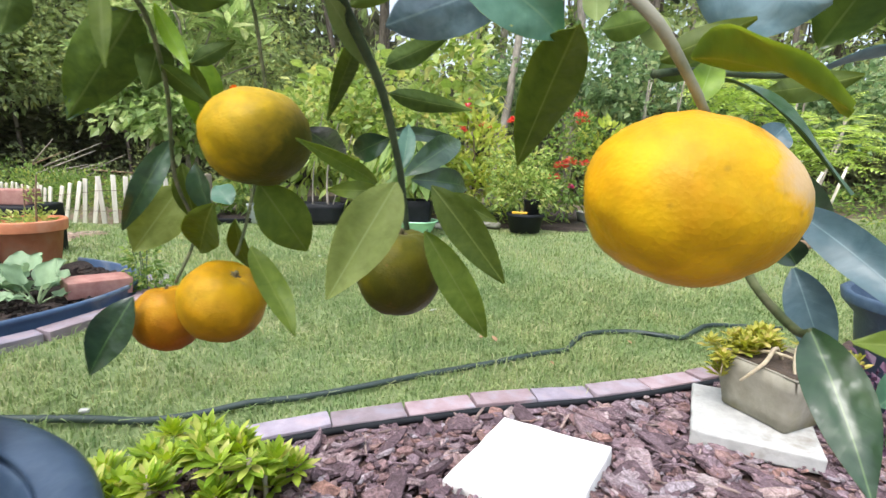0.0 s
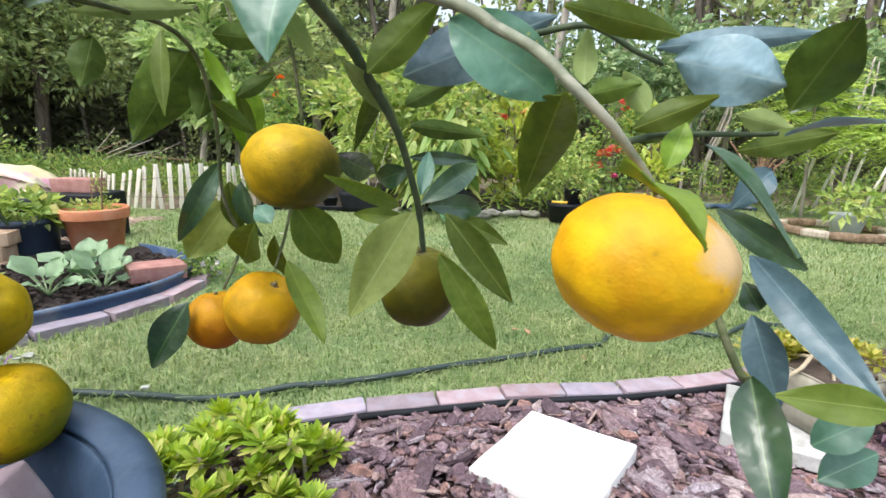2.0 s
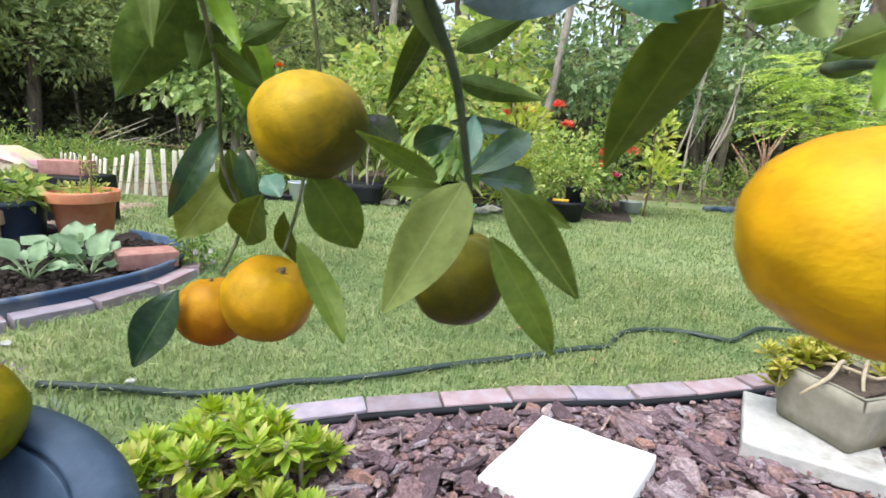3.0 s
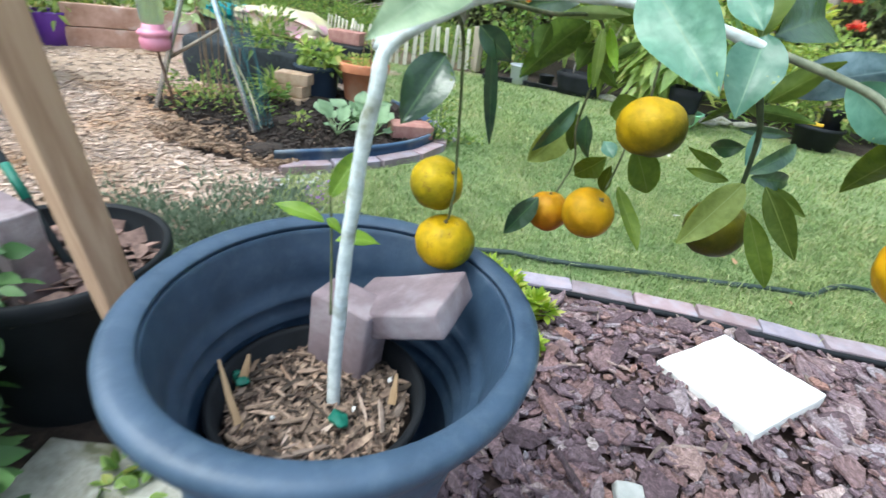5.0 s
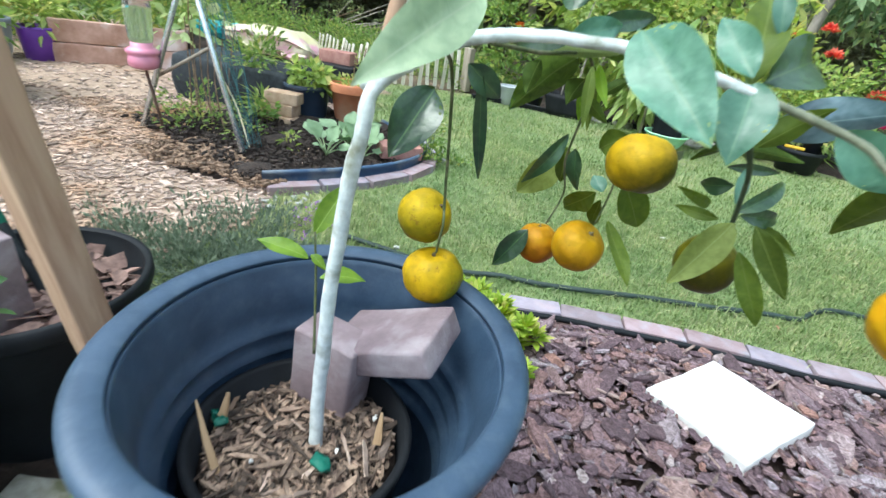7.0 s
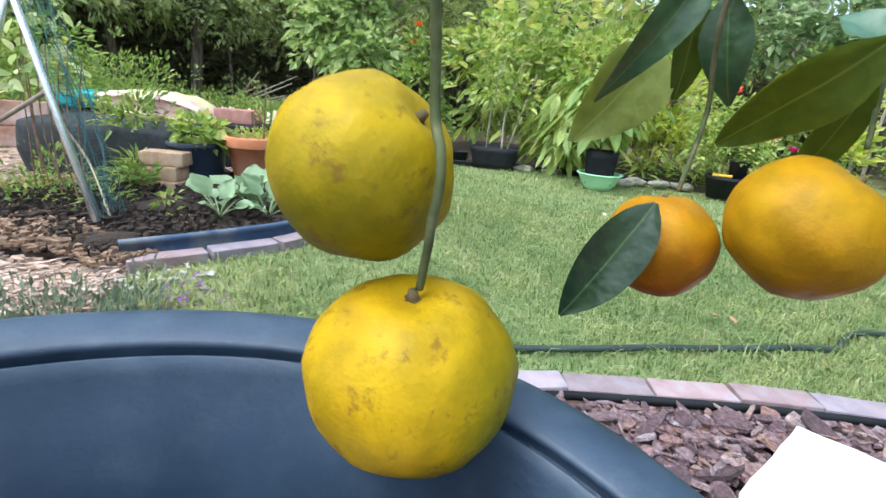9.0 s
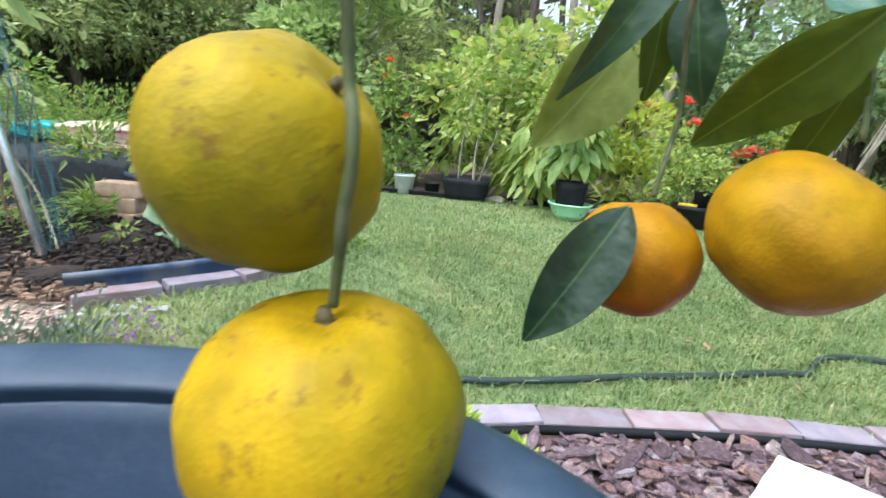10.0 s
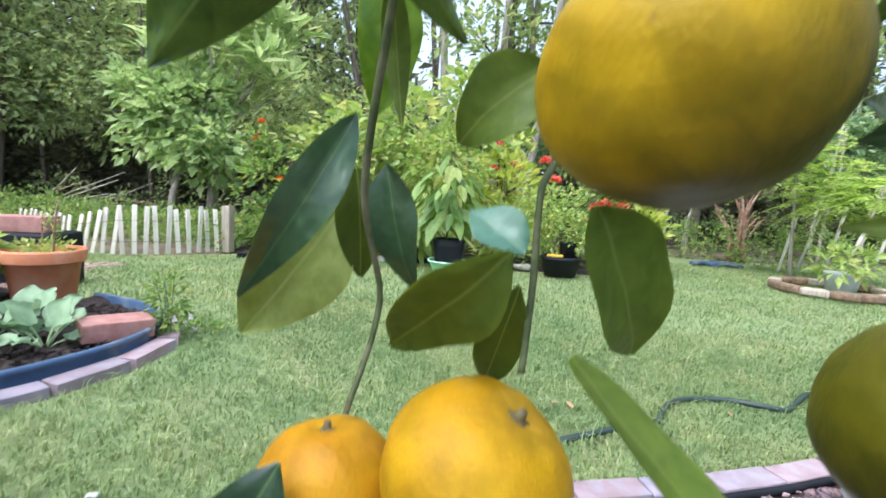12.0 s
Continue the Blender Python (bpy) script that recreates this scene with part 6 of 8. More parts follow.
pot_body("plastic_pot", [(0.0, 0.0), (0.098, 0.0), (0.104, 0.01), (0.122, 0.18), (0.132, 0.185), (0.133, 0.20), (0.126, 0.205), (0.118, 0.18), (0.0, 0.175)],
                    (-1.545, 1.995, 0.115), m_navy_plastic, "dark navy plastic pot with seedlings", "pot")
plant("pot_seedlings", (-1.545, 1.995, 0.30), "light green seedlings in a navy pot", [crown_leaves(56, [(0, 0, 0.06, 0.12, 0.12, 0.07)], 260, 0.06, 0.7, 0.04, 8)], m_bright)
for k in range(3):
    loose_brick(pose(-1.52 - 0.015 * (k % 2), 1.80 + 0.012 * k, 0.10 + 0.062 * k, 0, 0, 18 + 7 * k), m_tan_brick, "tan concrete brick in a low stack", (0.185, 0.10, 0.06), 30 + k)
loose_brick(pose(-1.95, 2.55, 0.36, 0, 0, 20), m_red_brick, "red brick on top of a dark box", (0.24, 0.12, 0.08), 41)
dark_box = part("dark_box", block((0.34, 0.28, 0.31), 0.012, 0.004, 42, 2), m_black_plastic)
dark_box.matrix_basis = pose(-1.93, 2.55, 0.05, 0, 0, 20)
tagged(dark_box, "dark plastic box behind the pots", "box")

fabric_planter = thing("fabric_planter", pose(-2.02, 1.93, 0.045, 0, 0, 24), "sagging black fabric planter with weeds in it", "planter")
body = block((0.78, 0.42, 0.32), 0.03, 0.0, 0, 4)
for v in body.verts:
    v.co += noise.noise_vector(v.co * 5) * 0.03
    if v.co.z > 0.28 and abs(v.co.x) < 0.34 and abs(v.co.y) < 0.17:
        v.co.z -= 0.05
part("body", body, m_fabric, fabric_planter)
plant("planter_weeds", (-2.02, 1.93, 0.36), "tall soft-leaved weeds in a fabric planter", [crown_leaves(57, [(0.05, 0, 0.03, 0.26, 0.16, 0.06), (0.12, 0.0, 0.10, 0.10, 0.10, 0.09)], 420, 0.062, 0.25, 0.07, 10, 0.6)], m_shrub)
plant("lily_clump", (-1.60, 1.74, 0.12), "clump of narrow-leaved green plants in front of the planter", [rosette_cloud(58, [(0, 0, 0.12), (0.06, 0.03, 0.10), (-0.07, 0.02, 0.13), (0.0, -0.05, 0.08)], 22, 0.17, 0.13, 1.1, 0.35)], m_shrub)
plant("planter_side_plant", (-1.48, 1.66, 0.12), "small broad-leaved plant by the brick stack", [crown_leaves(59, [(0, 0, 0.06, 0.06, 0.06, 0.07)], 60, 0.05, 0.6, 0.03, 6)], m_shrub)
plant("bed_weeds", (0, 0, 0), "dry weeds at the foot of the metal poles", [crown_leaves(60, [(-1.62, 1.35, 0.12, 0.22, 0.18, 0.08), (-1.35, 1.45, 0.15, 0.14, 0.10, 0.05), (-1.85, 1.5, 0.14, 0.2, 0.16, 0.12)], 950, 0.036, 0.35, 0.07, 12)], m_shrub,
      stems=[([(-1.7 + 0.07 * i, 1.40 + 0.03 * (i % 3), 0.08), (-1.7 + 0.06 * i, 1.41, 0.35), (-1.72 + 0.075 * i, 1.42, 0.62 + 0.05 * (i % 2))], [0.004, 0.003, 0.002]) for i in range(7)], stem_material=m_dry)

# steel trellis of leaning poles
trellis = thing("pole_trellis", (0, 0, 0), "trellis of leaning galvanised steel poles", "trellis")
stick("pole", (-1.045, 1.295, 0.15), (-1.855, 1.395, 1.35), 0.0125, m_steel, trellis, 12)
stick("pole", (-1.655, 1.12, 0.05), (-1.41, 1.50, 1.35), 0.013, m_steel, trellis, 12)
stick("cross_bar", (-1.60, 1.22, 0.36), (-1.33, 1.33, 0.52), 0.008, m_post, trellis)
stick("cross_bar", (-1.46, 1.36, 0.84), (-1.60, 1.38, 0.85), 0.012, m_steel, trellis)
part("cord", tube([(-1.30, 1.33, 0.46), (-1.27, 1.40, 0.30), (-1.12, 1.37, 0.14)], 0.004, 6, 4), m_bag, trellis)

plant("trellis_vine", (0, 0, 0), "thin climbing plant with pale leaves on the trellis", [crown_leaves(65, [(-1.70, 1.42, 0.62, 0.13, 0.12, 0.24), (-1.60, 1.44, 1.0, 0.16, 0.14, 0.22), (-1.80, 1.50, 0.95, 0.14, 0.12, 0.2)], 150, 0.075, 0.5, 0.07, 6, 0.3, 0.3, 0.4, True)], m_loquat, "vine",
      stems=[([(-1.66, 1.42, 0.1), (-1.70, 1.43, 0.6), (-1.60, 1.44, 1.2)], [0.004, 0.003, 0.002])], stem_material=m_dry)

# loose netting of thin threads, gathered along the front pole
foot, head = Vector((-1.065, 1.335, 0.17)), Vector((-1.83, 1.43, 1.33))


def net_point(f, k):
    wide = 0.02 + 0.15 * math.sin(math.pi * min(1.0, f * 1.05 + 0.03)) ** 0.8
    return foot.lerp(head, f) + Vector((wide * k, 0.03 * math.sin(k * 9 + 5 * f) + 0.012 * math.sin(k * 17 + 17 * f), 0.05 * wide * k + 0.01 * math.sin(k * 7 + 23 * f)))


threads = bmesh.new()


def thread(points, thick):
    rows = [[threads.verts.new(p + Vector((thick * math.cos(a), thick * math.sin(a), thick * math.cos(a) * 0.5))) for a in (0.3, 2.4, 4.5)] for p in points]
    for u, w in zip(rows, rows[1:]):
        for j in range(3):
            threads.faces.new((u[j], u[(j + 1) % 3], w[(j + 1) % 3], w[j]))


for k in range(13):
    thread([net_point(i / 40, (k / 12) ** 1.5) for i in range(41)], 0.0011)
for i in range(105):
    thread([net_point((i + 0.35 * (j % 2)) / 105, (j / 12) ** 1.5) for j in range(13)], 0.0009)
shade_net = part("shade_net", threads, surface("net_cloth", (0.02, 0.09, 0.10), (0.06, 0.16, 0.18), 30, 0.8, 0.5, 300))
tagged(shade_net, "loose teal netting gathered along a trellis pole", "netting")

# hanging bird feeder on a rusty rod
feeder = thing("hummingbird_feeder", (-1.59, 1.165, 0.092), "clear hummingbird feeder with faded pink base on a rusty rod", "bird feeder")
stick("rod", (0.06, 0.03, 0.0), (0.005, 0.0, 0.31), 0.007, m_rust, feeder)
part("base", lathe([(0.0, 0.30), (0.0407, 0.302), (0.0592, 0.312), (0.0622, 0.335), (0.0592, 0.352), (0.0548, 0.357), (0.0651, 0.366), (0.0673, 0.376), (0.0577, 0.384), (0.0444, 0.392), (0.0429, 0.41), (0.0, 0.41)], 36), m_pink_plastic, feeder)
glass_m, gt, gb = nodes_of("bottle_glass")
gb.inputs["Transmission Weight"].default_value, gb.inputs["Roughness"].default_value, gb.inputs["IOR"].default_value = 0.9, 0.08, 1.2
gb.inputs["Base Color"].default_value = (0.9, 0.93, 0.85, 1)
bottle = part("bottle", lathe([(0.0, 0.41), (0.0414, 0.41), (0.0488, 0.43), (0.0533, 0.54), (0.0518, 0.58), (0.0, 0.582)], 30), glass_m, feeder)
bottle.visible_shadow = False
part("cap", lathe([(0.0, 0.575), (0.0622, 0.577), (0.0651, 0.592), (0.0370, 0.602), (0.0333, 0.65), (0.0148, 0.66), (0.0, 0.66)], 30), m_pale_pink, feeder)

# big grey planter and things behind the path
grey_planter = pot_body("stone_planter", [(0.0, 0.0), (0.17, 0.0), (0.19, 0.02), (0.245, 0.24), (0.262, 0.36), (0.262, 0.375), (0.245, 0.375), (0.235, 0.33), (0.0, 0.32)], (-2.58, 0.68, 0.10), m_grey_pot, "large round grey planter full of greens", "planter")
plant("planter_greens", (-2.58, 0.68, 0.43), "greens with white blooms in a grey planter", [crown_leaves(61, [(0, 0, 0.06, 0.24, 0.24, 0.09)], 700, 0.07, 0.5, 0.07, 10)], m_shrub)
brick_planter = thing("timber_planter", pose(-3.30, 1.70, 0.09, 0, 0, 60), "long low planter box of pinkish weathered boards", "planter")
for k in range(2):
    ob = part("board", block((0.84, 0.05, 0.145), 0.006, 0.004, 50 + k, 4), m_board, brick_planter)
    ob.location = (0, 0, 0.15 * k)
side = part("board", block((0.05, 0.6, 0.29), 0.006, 0.004, 53, 3), m_board, brick_planter)
side.location = (0.392, 0.33, 0)
plant("planter_shrubs", (-3.75, 2.1, 0.1), "green shrubs growing behind a timber planter", [crown_leaves(62, [(0, 0.1, 0.45, 0.7, 0.4, 0.4), (-0.6, -0.5, 0.4, 0.4, 0.4, 0.4)], 2600, 0.075, 0.45, 0.12, 14)], m_shrub, "shrub")
pot_body("plastic_pot", [(0.0, 0.0), (0.10, 0.0), (0.128, 0.24), (0.134, 0.25), (0.128, 0.26), (0.11, 0.22), (0.0, 0.21)], (-3.60, 1.30, 0.06), m_purple_plastic, "purple plastic pot with bright green plant", "pot")
plant("pot_plant", (-3.60, 1.30, 0.3), "bright green plant in a purple pot", [crown_leaves(63, [(0, 0, 0.12, 0.16, 0.16, 0.12)], 260, 0.08, 0.5, 0.06, 8)], m_bright)
pot_body("plastic_pot", [(0.0, 0.0), (0.15, 0.0), (0.19, 0.30), (0.2, 0.31), (0.19, 0.32), (0.16, 0.26), (0.0, 0.25)], (-3.68, 0.93, 0.06), m_black_plastic, "black plastic pot with leafy plant", "pot")
plant("pot_plant", (-3.68, 0.93, 0.36), "leafy plant in a black pot", [crown_leaves(64, [(0, 0, 0.14, 0.28, 0.28, 0.16)], 420, 0.09, 0.5, 0.08, 8)], m_bright)
pot_body("terracotta_pot", [(0.0, 0.0), (0.11, 0.0), (0.14, 0.14), (0.15, 0.145), (0.15, 0.17), (0.13, 0.17), (0.0, 0.15)], (-2.70, 0.46, 0.10), m_terracotta, "low terracotta pot by the path", "pot")
white_dish = pot_body("white_dish", [(0.0, 0.0), (0.12, 0.0), (0.17, 0.06), (0.18, 0.065), (0.17, 0.075), (0.0, 0.03)], (-2.36, 0.42, 0.10), m_white_plastic, "shallow pale plastic dish on the path", "dish")

barrel = pot_body("plastic_barrel", [(0.0, 0.0), (0.24, 0.0), (0.26, 0.03), (0.27, 0.30), (0.275, 0.32), (0.27, 0.34), (0.27, 0.62), (0.26, 0.64), (0.0, 0.64)], (-4.85, 0.95, 0.09), m_navy_plastic, "dark navy plastic barrel behind the planters", "barrel")

# empty sacks on a heap
sack = block((0.66, 0.38, 0.17), 0.06, 0.0, 0, 5)
for v in sack.verts:
    v.co.z *= 1 - 0.55 * (abs(v.co.x) / 0.43) ** 2
    v.co += noise.noise_vector(v.co * 6) * 0.06
feed_sack = part("feed_sack", sack, m_bag)
feed_sack.matrix_basis = pose(-2.62, 2.50, 0.32, 0, 6, 30)
tagged(feed_sack, "crumpled yellow and pink plastic sack on a heap", "sack")
teal = block((0.30, 0.22, 0.10), 0.03, 0.0, 0, 4)
for v in teal.verts:
    v.co += noise.noise_vector(v.co * 9) * 0.035
teal_sack = part("teal_sack", teal, m_teal)
teal_sack.matrix_basis = pose(-3.15, 2.32, 0.36, 0, 0, 20)
tagged(teal_sack, "crumpled teal plastic sheet on a heap", "sack")
heap = block((1.3, 0.7, 0.36), 0.06, 0.0, 0, 4)
for v in heap.verts:
    v.co += noise.noise_vector(v.co * 4) * 0.07
soil_heap = part("soil_heap", heap, m_bed)
soil_heap.matrix_basis = pose(-2.95, 2.55, 0.0, 0, 0, 28)
tagged(soil_heap, "low heap of dark soil under plastic sacks", "heap")

# ---- picket fence ----
FENCE = [(-2.46, 4.60), (-2.56, 4.36), (-2.70, 4.14), (-2.90, 3.99), (-3.15, 3.93), (-3.45, 3.95), (-3.8, 4.03), (-4.3, 4.18)]
picket_fence = thing("picket_fence", (0, 0, 0), "low whitewashed picket fence wired together, sagging", "fence")
fence_pts = dense(FENCE, 0.080)
wire_low, wire_high = [], []
rf = random.Random(4)
for i, (x, y) in enumerate(fence_pts):
    sag = min(1, max(0, (i - 9) / 5))
    a = fence_pts[min(i + 1, len(fence_pts) - 1)]
    b = fence_pts[max(i - 1, 0)]
    turn = math.degrees(math.atan2(b[1] - a[1], b[0] - a[0]))
    tall = 0.385 + 0.045 * rf.random() - 0.08 * sag
    bm = block((0.037, 0.012, tall), 0.002, 0.0015, i, 1)
    ob = part("picket", bm, m_picket, picket_fence)
    ob.matrix_basis = pose(x, y, 0.01, 4 * rf.uniform(-1, 1), rf.uniform(-4, 4) + 20 * sag, turn)
    wire_low.append((x, y - 0.012, 0.12))
    wire_high.append((x, y - 0.012, 0.30 - 0.06 * sag))
part("wire", tube(wire_low, 0.002, 5, 2), m_rust, picket_fence)
part("wire", tube(wire_high, 0.002, 5, 2), m_rust, picket_fence)
post = part("post", block((0.085, 0.085, 0.44), 0.006, 0.004, 70, 2), m_post, picket_fence, "grey weathered end post")
post.location = (-2.40, 4.68, 0.0)

rubble = raw("white_rubble", *slivers(71, 40, (-0.66, -0.50, 1.08, 1.30), lambda x, y: np.abs(x + 0.58 - 0.3 * (y - 1.2)) < 0.05, 0.018, 0.8, 0.006, 0.004, ground_height, 0.4), m_slab)
tagged(rubble, "crumbled white stone bits at the bed's corner", "rubble", kind="stuff")


# ---- the far flower bed ----
far_bed = sheet("far_bed_ground", np.linspace(-2.6, 1.3, 60), np.linspace(4.2, 7.6, 50), m_bed, lambda x, y: np.where((y > 4.62 + 0.42 * np.clip(x + 2.2, 0, 1.6) - 0.05 * x) & (y < 7.5), 0.022, -0.06))
tagged(far_bed, "dark soil of the far flower bed", "soil bed", kind="structure")
FAR_EDGE = [(-2.10, 4.40), (-1.75, 4.58), (-1.40, 4.66), (-1.05, 4.86), (-0.70, 5.02), (-0.35, 5.10), (0.0, 5.16), (0.35, 5.22)]
far_edging = part("far_edging", strip(FAR_EDGE, 0.0, 0.05, 0.02), m_black_plastic)
tagged(far_edging, "low black edging of the far flower bed", "edging", kind="structure")
rk = random.Random(9)
for i, (x, y) in enumerate(((-0.95, 4.86), (-0.72, 4.98), (0.02, 5.10), (0.2, 5.14), (0.38, 5.2), (-0.05, 4.92))):
    bm = bmesh.new()
    bmesh.ops.create_icosphere(bm, subdivisions=2, radius=0.09)
    for v in bm.verts:
        v.co = Vector((v.co.x * 1.2, v.co.y * 0.7, v.co.z * 0.35)) + noise.noise_vector(v.co * 14 + Vector((i * 7, 0, 0))) * 0.02
    ob = part("edging_stone", bm, m_old_stone)
    ob.matrix_basis = pose(x, y, 0.025, 0, 0, rk.uniform(-20, 40))
    tagged(ob, "rough grey stone along the flower bed", "stone", "edging stones")

bucket = pot_body("grey_bucket", [(0.0, 0.0), (0.078, 0.0), (0.098, 0.165), (0.105, 0.17), (0.104, 0.18), (0.095, 0.18), (0.085, 0.02), (0.0, 0.02)], (-1.80, 4.62, 0.0), m_grey_plastic, "grey plastic bucket at the flower bed's edge", "bucket", 32)
pot_body("nursery_pot", [(0.0, 0.0), (0.06, 0.0), (0.075, 0.115), (0.08, 0.12), (0.075, 0.125), (0.06, 0.10), (0.0, 0.09)], (-1.56, 4.74, 0.0), m_black_plastic, "small black nursery pot by the bed", "pot", 28)


def trough(place, sx, sy, h, label):
    ob = thing("trough_pot", place, label, "pot")
    bm = square_pot(0.8, 1.0, 1.0, 0.08)
    bmesh.ops.scale(bm, vec=(sx, sy, h), verts=bm.verts)
    part("body", bm, m_black_plastic, ob)
    return ob


trough(pose(-1.22, 4.80, 0.0, 0, 0, 14), 0.44, 0.28, 0.20, "black plastic trough pot with a bare-stemmed shrub")
plant("potted_shrub", (-1.22, 4.80, 0.15), "thin shrub with bare pale stems in a black trough", [crown_leaves(70, [(-0.05, 0.05, 0.75, 0.25, 0.2, 0.35), (0.15, 0.1, 0.5, 0.2, 0.2, 0.2)], 420, 0.085, 0.5, 0.09, 9)], m_bright, "shrub",
      [([(-0.1, 0, 0), (-0.09, 0.02, 0.4), (0.0, 0.05, 0.9)], [0.008, 0.007, 0.004]), ([(0.06, 0, 0), (0.05, 0.02, 0.35), (0.14, 0.08, 0.8)], [0.012, 0.01, 0.004]), ([(0.1, 0, 0), (0.2, 0.02, 0.35), (0.28, 0.08, 0.7)], [0.006, 0.005, 0.003])], m_trunk_pale)
green_bowl = pot_body("green_bowl", [(0.0, 0.0), (0.095, 0.0), (0.13, 0.04), (0.165, 0.115), (0.178, 0.118), (0.178, 0.126), (0.16, 0.124), (0.12, 0.04), (0.0, 0.03)], (-0.19, 4.52, 0.0), m_green_plastic, "bright mint-green plastic bowl under a black pot", "bowl", 40)
square_black = thing("nursery_pot", pose(-0.19, 4.52, 0.045, 0, 0, 8), "square black nursery pot standing in a green bowl", "pot")
bm = square_pot(0.80, 1.0, 1.0, 0.07)
bmesh.ops.scale(bm, vec=(0.245, 0.245, 0.255), verts=bm.verts)
part("body", bm, m_black_plastic, square_black)


def droopers(seed, centre, spread, count, length, ratio):
    """Long leaves that hang from a loose crown."""
    rng = np.random.default_rng(seed)
    base = np.array(centre) + rng.normal(size=(count, 3)) * np.array(spread) * 0.55
    out = base - np.array(centre)
    out[:, 2] = 0
    axis = out / (np.linalg.norm(out, axis=1, keepdims=True) + 1e-6) * 0.7 + 0.3 * unit(rng, count) + [0, 0, -0.75]
    ln = length * (0.6 + 0.7 * rng.random(count))
    return leaf_cloud(base, axis, out + [0, 0, 0.5] + 0.3 * unit(rng, count), ln, ln * ratio, 0.2, 0.15, True)


plant("pepper_plant", (-0.22, 4.52, 0.28), "tall plant with big drooping light green leaves in a black pot", [droopers(71, (0.0, 0.05, 0.35), (0.22, 0.2, 0.24), 150, 0.17, 0.45)], m_shrub, "plant",
      [([(0, 0, 0), (0.01, 0.02, 0.3), (0.0, 0.04, 0.7)], [0.01, 0.008, 0.005])], m_twig)
plant("drooping_shrub", (-0.62, 5.05, 0.0), "shrub with long drooping leaves beside the green bowl", [droopers(72, (0, 0, 0.45), (0.26, 0.2, 0.3), 260, 0.20, 0.36), crown_leaves(73, [(0.05, 0.3, 0.95, 0.5, 0.3, 0.3)], 600, 0.09, 0.6, 0.12, 9)], m_bright, "shrub",
      [([(0, 0, 0), (0.02, 0.0, 0.4), (0.0, 0.02, 0.8)], [0.012, 0.01, 0.006])], m_twig)
plant("yellow_green_bush", (0, 0, 0), "tall bush with bright yellow-green leaves", [crown_leaves(74, [(-1.2, 5.9, 1.25, 0.7, 0.5, 0.55), (-0.45, 5.85, 1.0, 0.6, 0.4, 0.4), (-1.9, 6.1, 1.0, 0.6, 0.5, 0.6), (-0.9, 6.0, 0.55, 0.7, 0.4, 0.45), (-0.3, 6.2, 1.6, 0.5, 0.4, 0.4)], 2500, 0.15, 0.52, 0.20, 10, 0.35, 0.35, 0.45, True)],
      m_bright, "shrub", [([(-1.2, 5.9, 0), (-1.15, 5.9, 0.6), (-1.1, 5.85, 1.4)], [0.02, 0.015, 0.006]), ([(-0.8, 5.9, 0), (-0.6, 5.9, 0.6), (-0.4, 5.9, 1.3)], [0.015, 0.012, 0.006])], m_trunk_pale)
sunflower = plant("sunflower_shrub", (-2.18, 5.02, 0.0), "tall leafy shrub with orange blooms behind the fence's end", [crown_leaves(75, [(0, 0, 0.62, 0.28, 0.22, 0.42), (-0.05, 0, 0.25, 0.34, 0.22, 0.25), (-0.1, 0.05, 1.05, 0.16, 0.14, 0.2)], 1100, 0.085, 0.5, 0.1, 10)], m_shrub, "shrub",
      [([(0, 0, 0), (-0.02, 0, 0.5), (-0.12, 0.03, 1.05)], [0.012, 0.01, 0.004])], m_twig)
for p in ((-2.36, 5.08, 1.12), (-2.05, 5.0, 0.72), (-2.6, 5.5, 1.35)):
    blossom(sunflower, p, 0.075, m_petal_orange, "orange bloom on a tall shrub")
plant("hosta_clump", (0.25, 5.35, 0.0), "clump of long arching strap leaves", [rosette_cloud(76, [(0, 0, 0.22), (0.2, 0.15, 0.2), (-0.25, 0.1, 0.2), (0.45, 0.2, 0.2)], 26, 0.34, 0.09, 1.2, 0.4)], m_shrub)
croton = plant("croton_bush", (0.10, 5.75, 0.0), "upright bush with yellow-green and red leaves", [crown_leaves(77, [(0, 0, 0.75, 0.34, 0.28, 0.40), (0.1, 0.1, 0.3, 0.35, 0.25, 0.3)], 1100, 0.12, 0.42, 0.12, 10, 0.9)], m_croton, "shrub",
      [([(0, 0, 0), (0.02, 0, 0.4), (-0.02, 0.03, 0.9)], [0.015, 0.012, 0.006])], m_dry)
plant("croton_bush", (1.45, 5.76, 0.0), "slim bush of bright yellow-green upright leaves", [crown_leaves(177, [(0, 0, 0.78, 0.16, 0.14, 0.24), (0.05, 0.02, 0.42, 0.18, 0.14, 0.2)], 320, 0.11, 0.42, 0.08, 10, 0.9)], m_croton, "shrub",
      [([(0, 0, 0), (0.02, 0, 0.4), (0.0, 0.03, 0.85)], [0.012, 0.01, 0.005])], m_dry)
red_feeder = thing("red_lantern", (0.01, 5.80, 0.0), "small red glass lantern on a thin rod", "lantern")
stick("rod", (0, 0, 0), (0, 0, 1.14), 0.006, m_rust, red_feeder)
part("lantern", lathe([(0.0, 1.14), (0.03, 1.145), (0.045, 1.19), (0.04, 1.24), (0.02, 1.25), (0.025, 1.275), (0.0, 1.29)], 20), m_red_plastic, red_feeder)
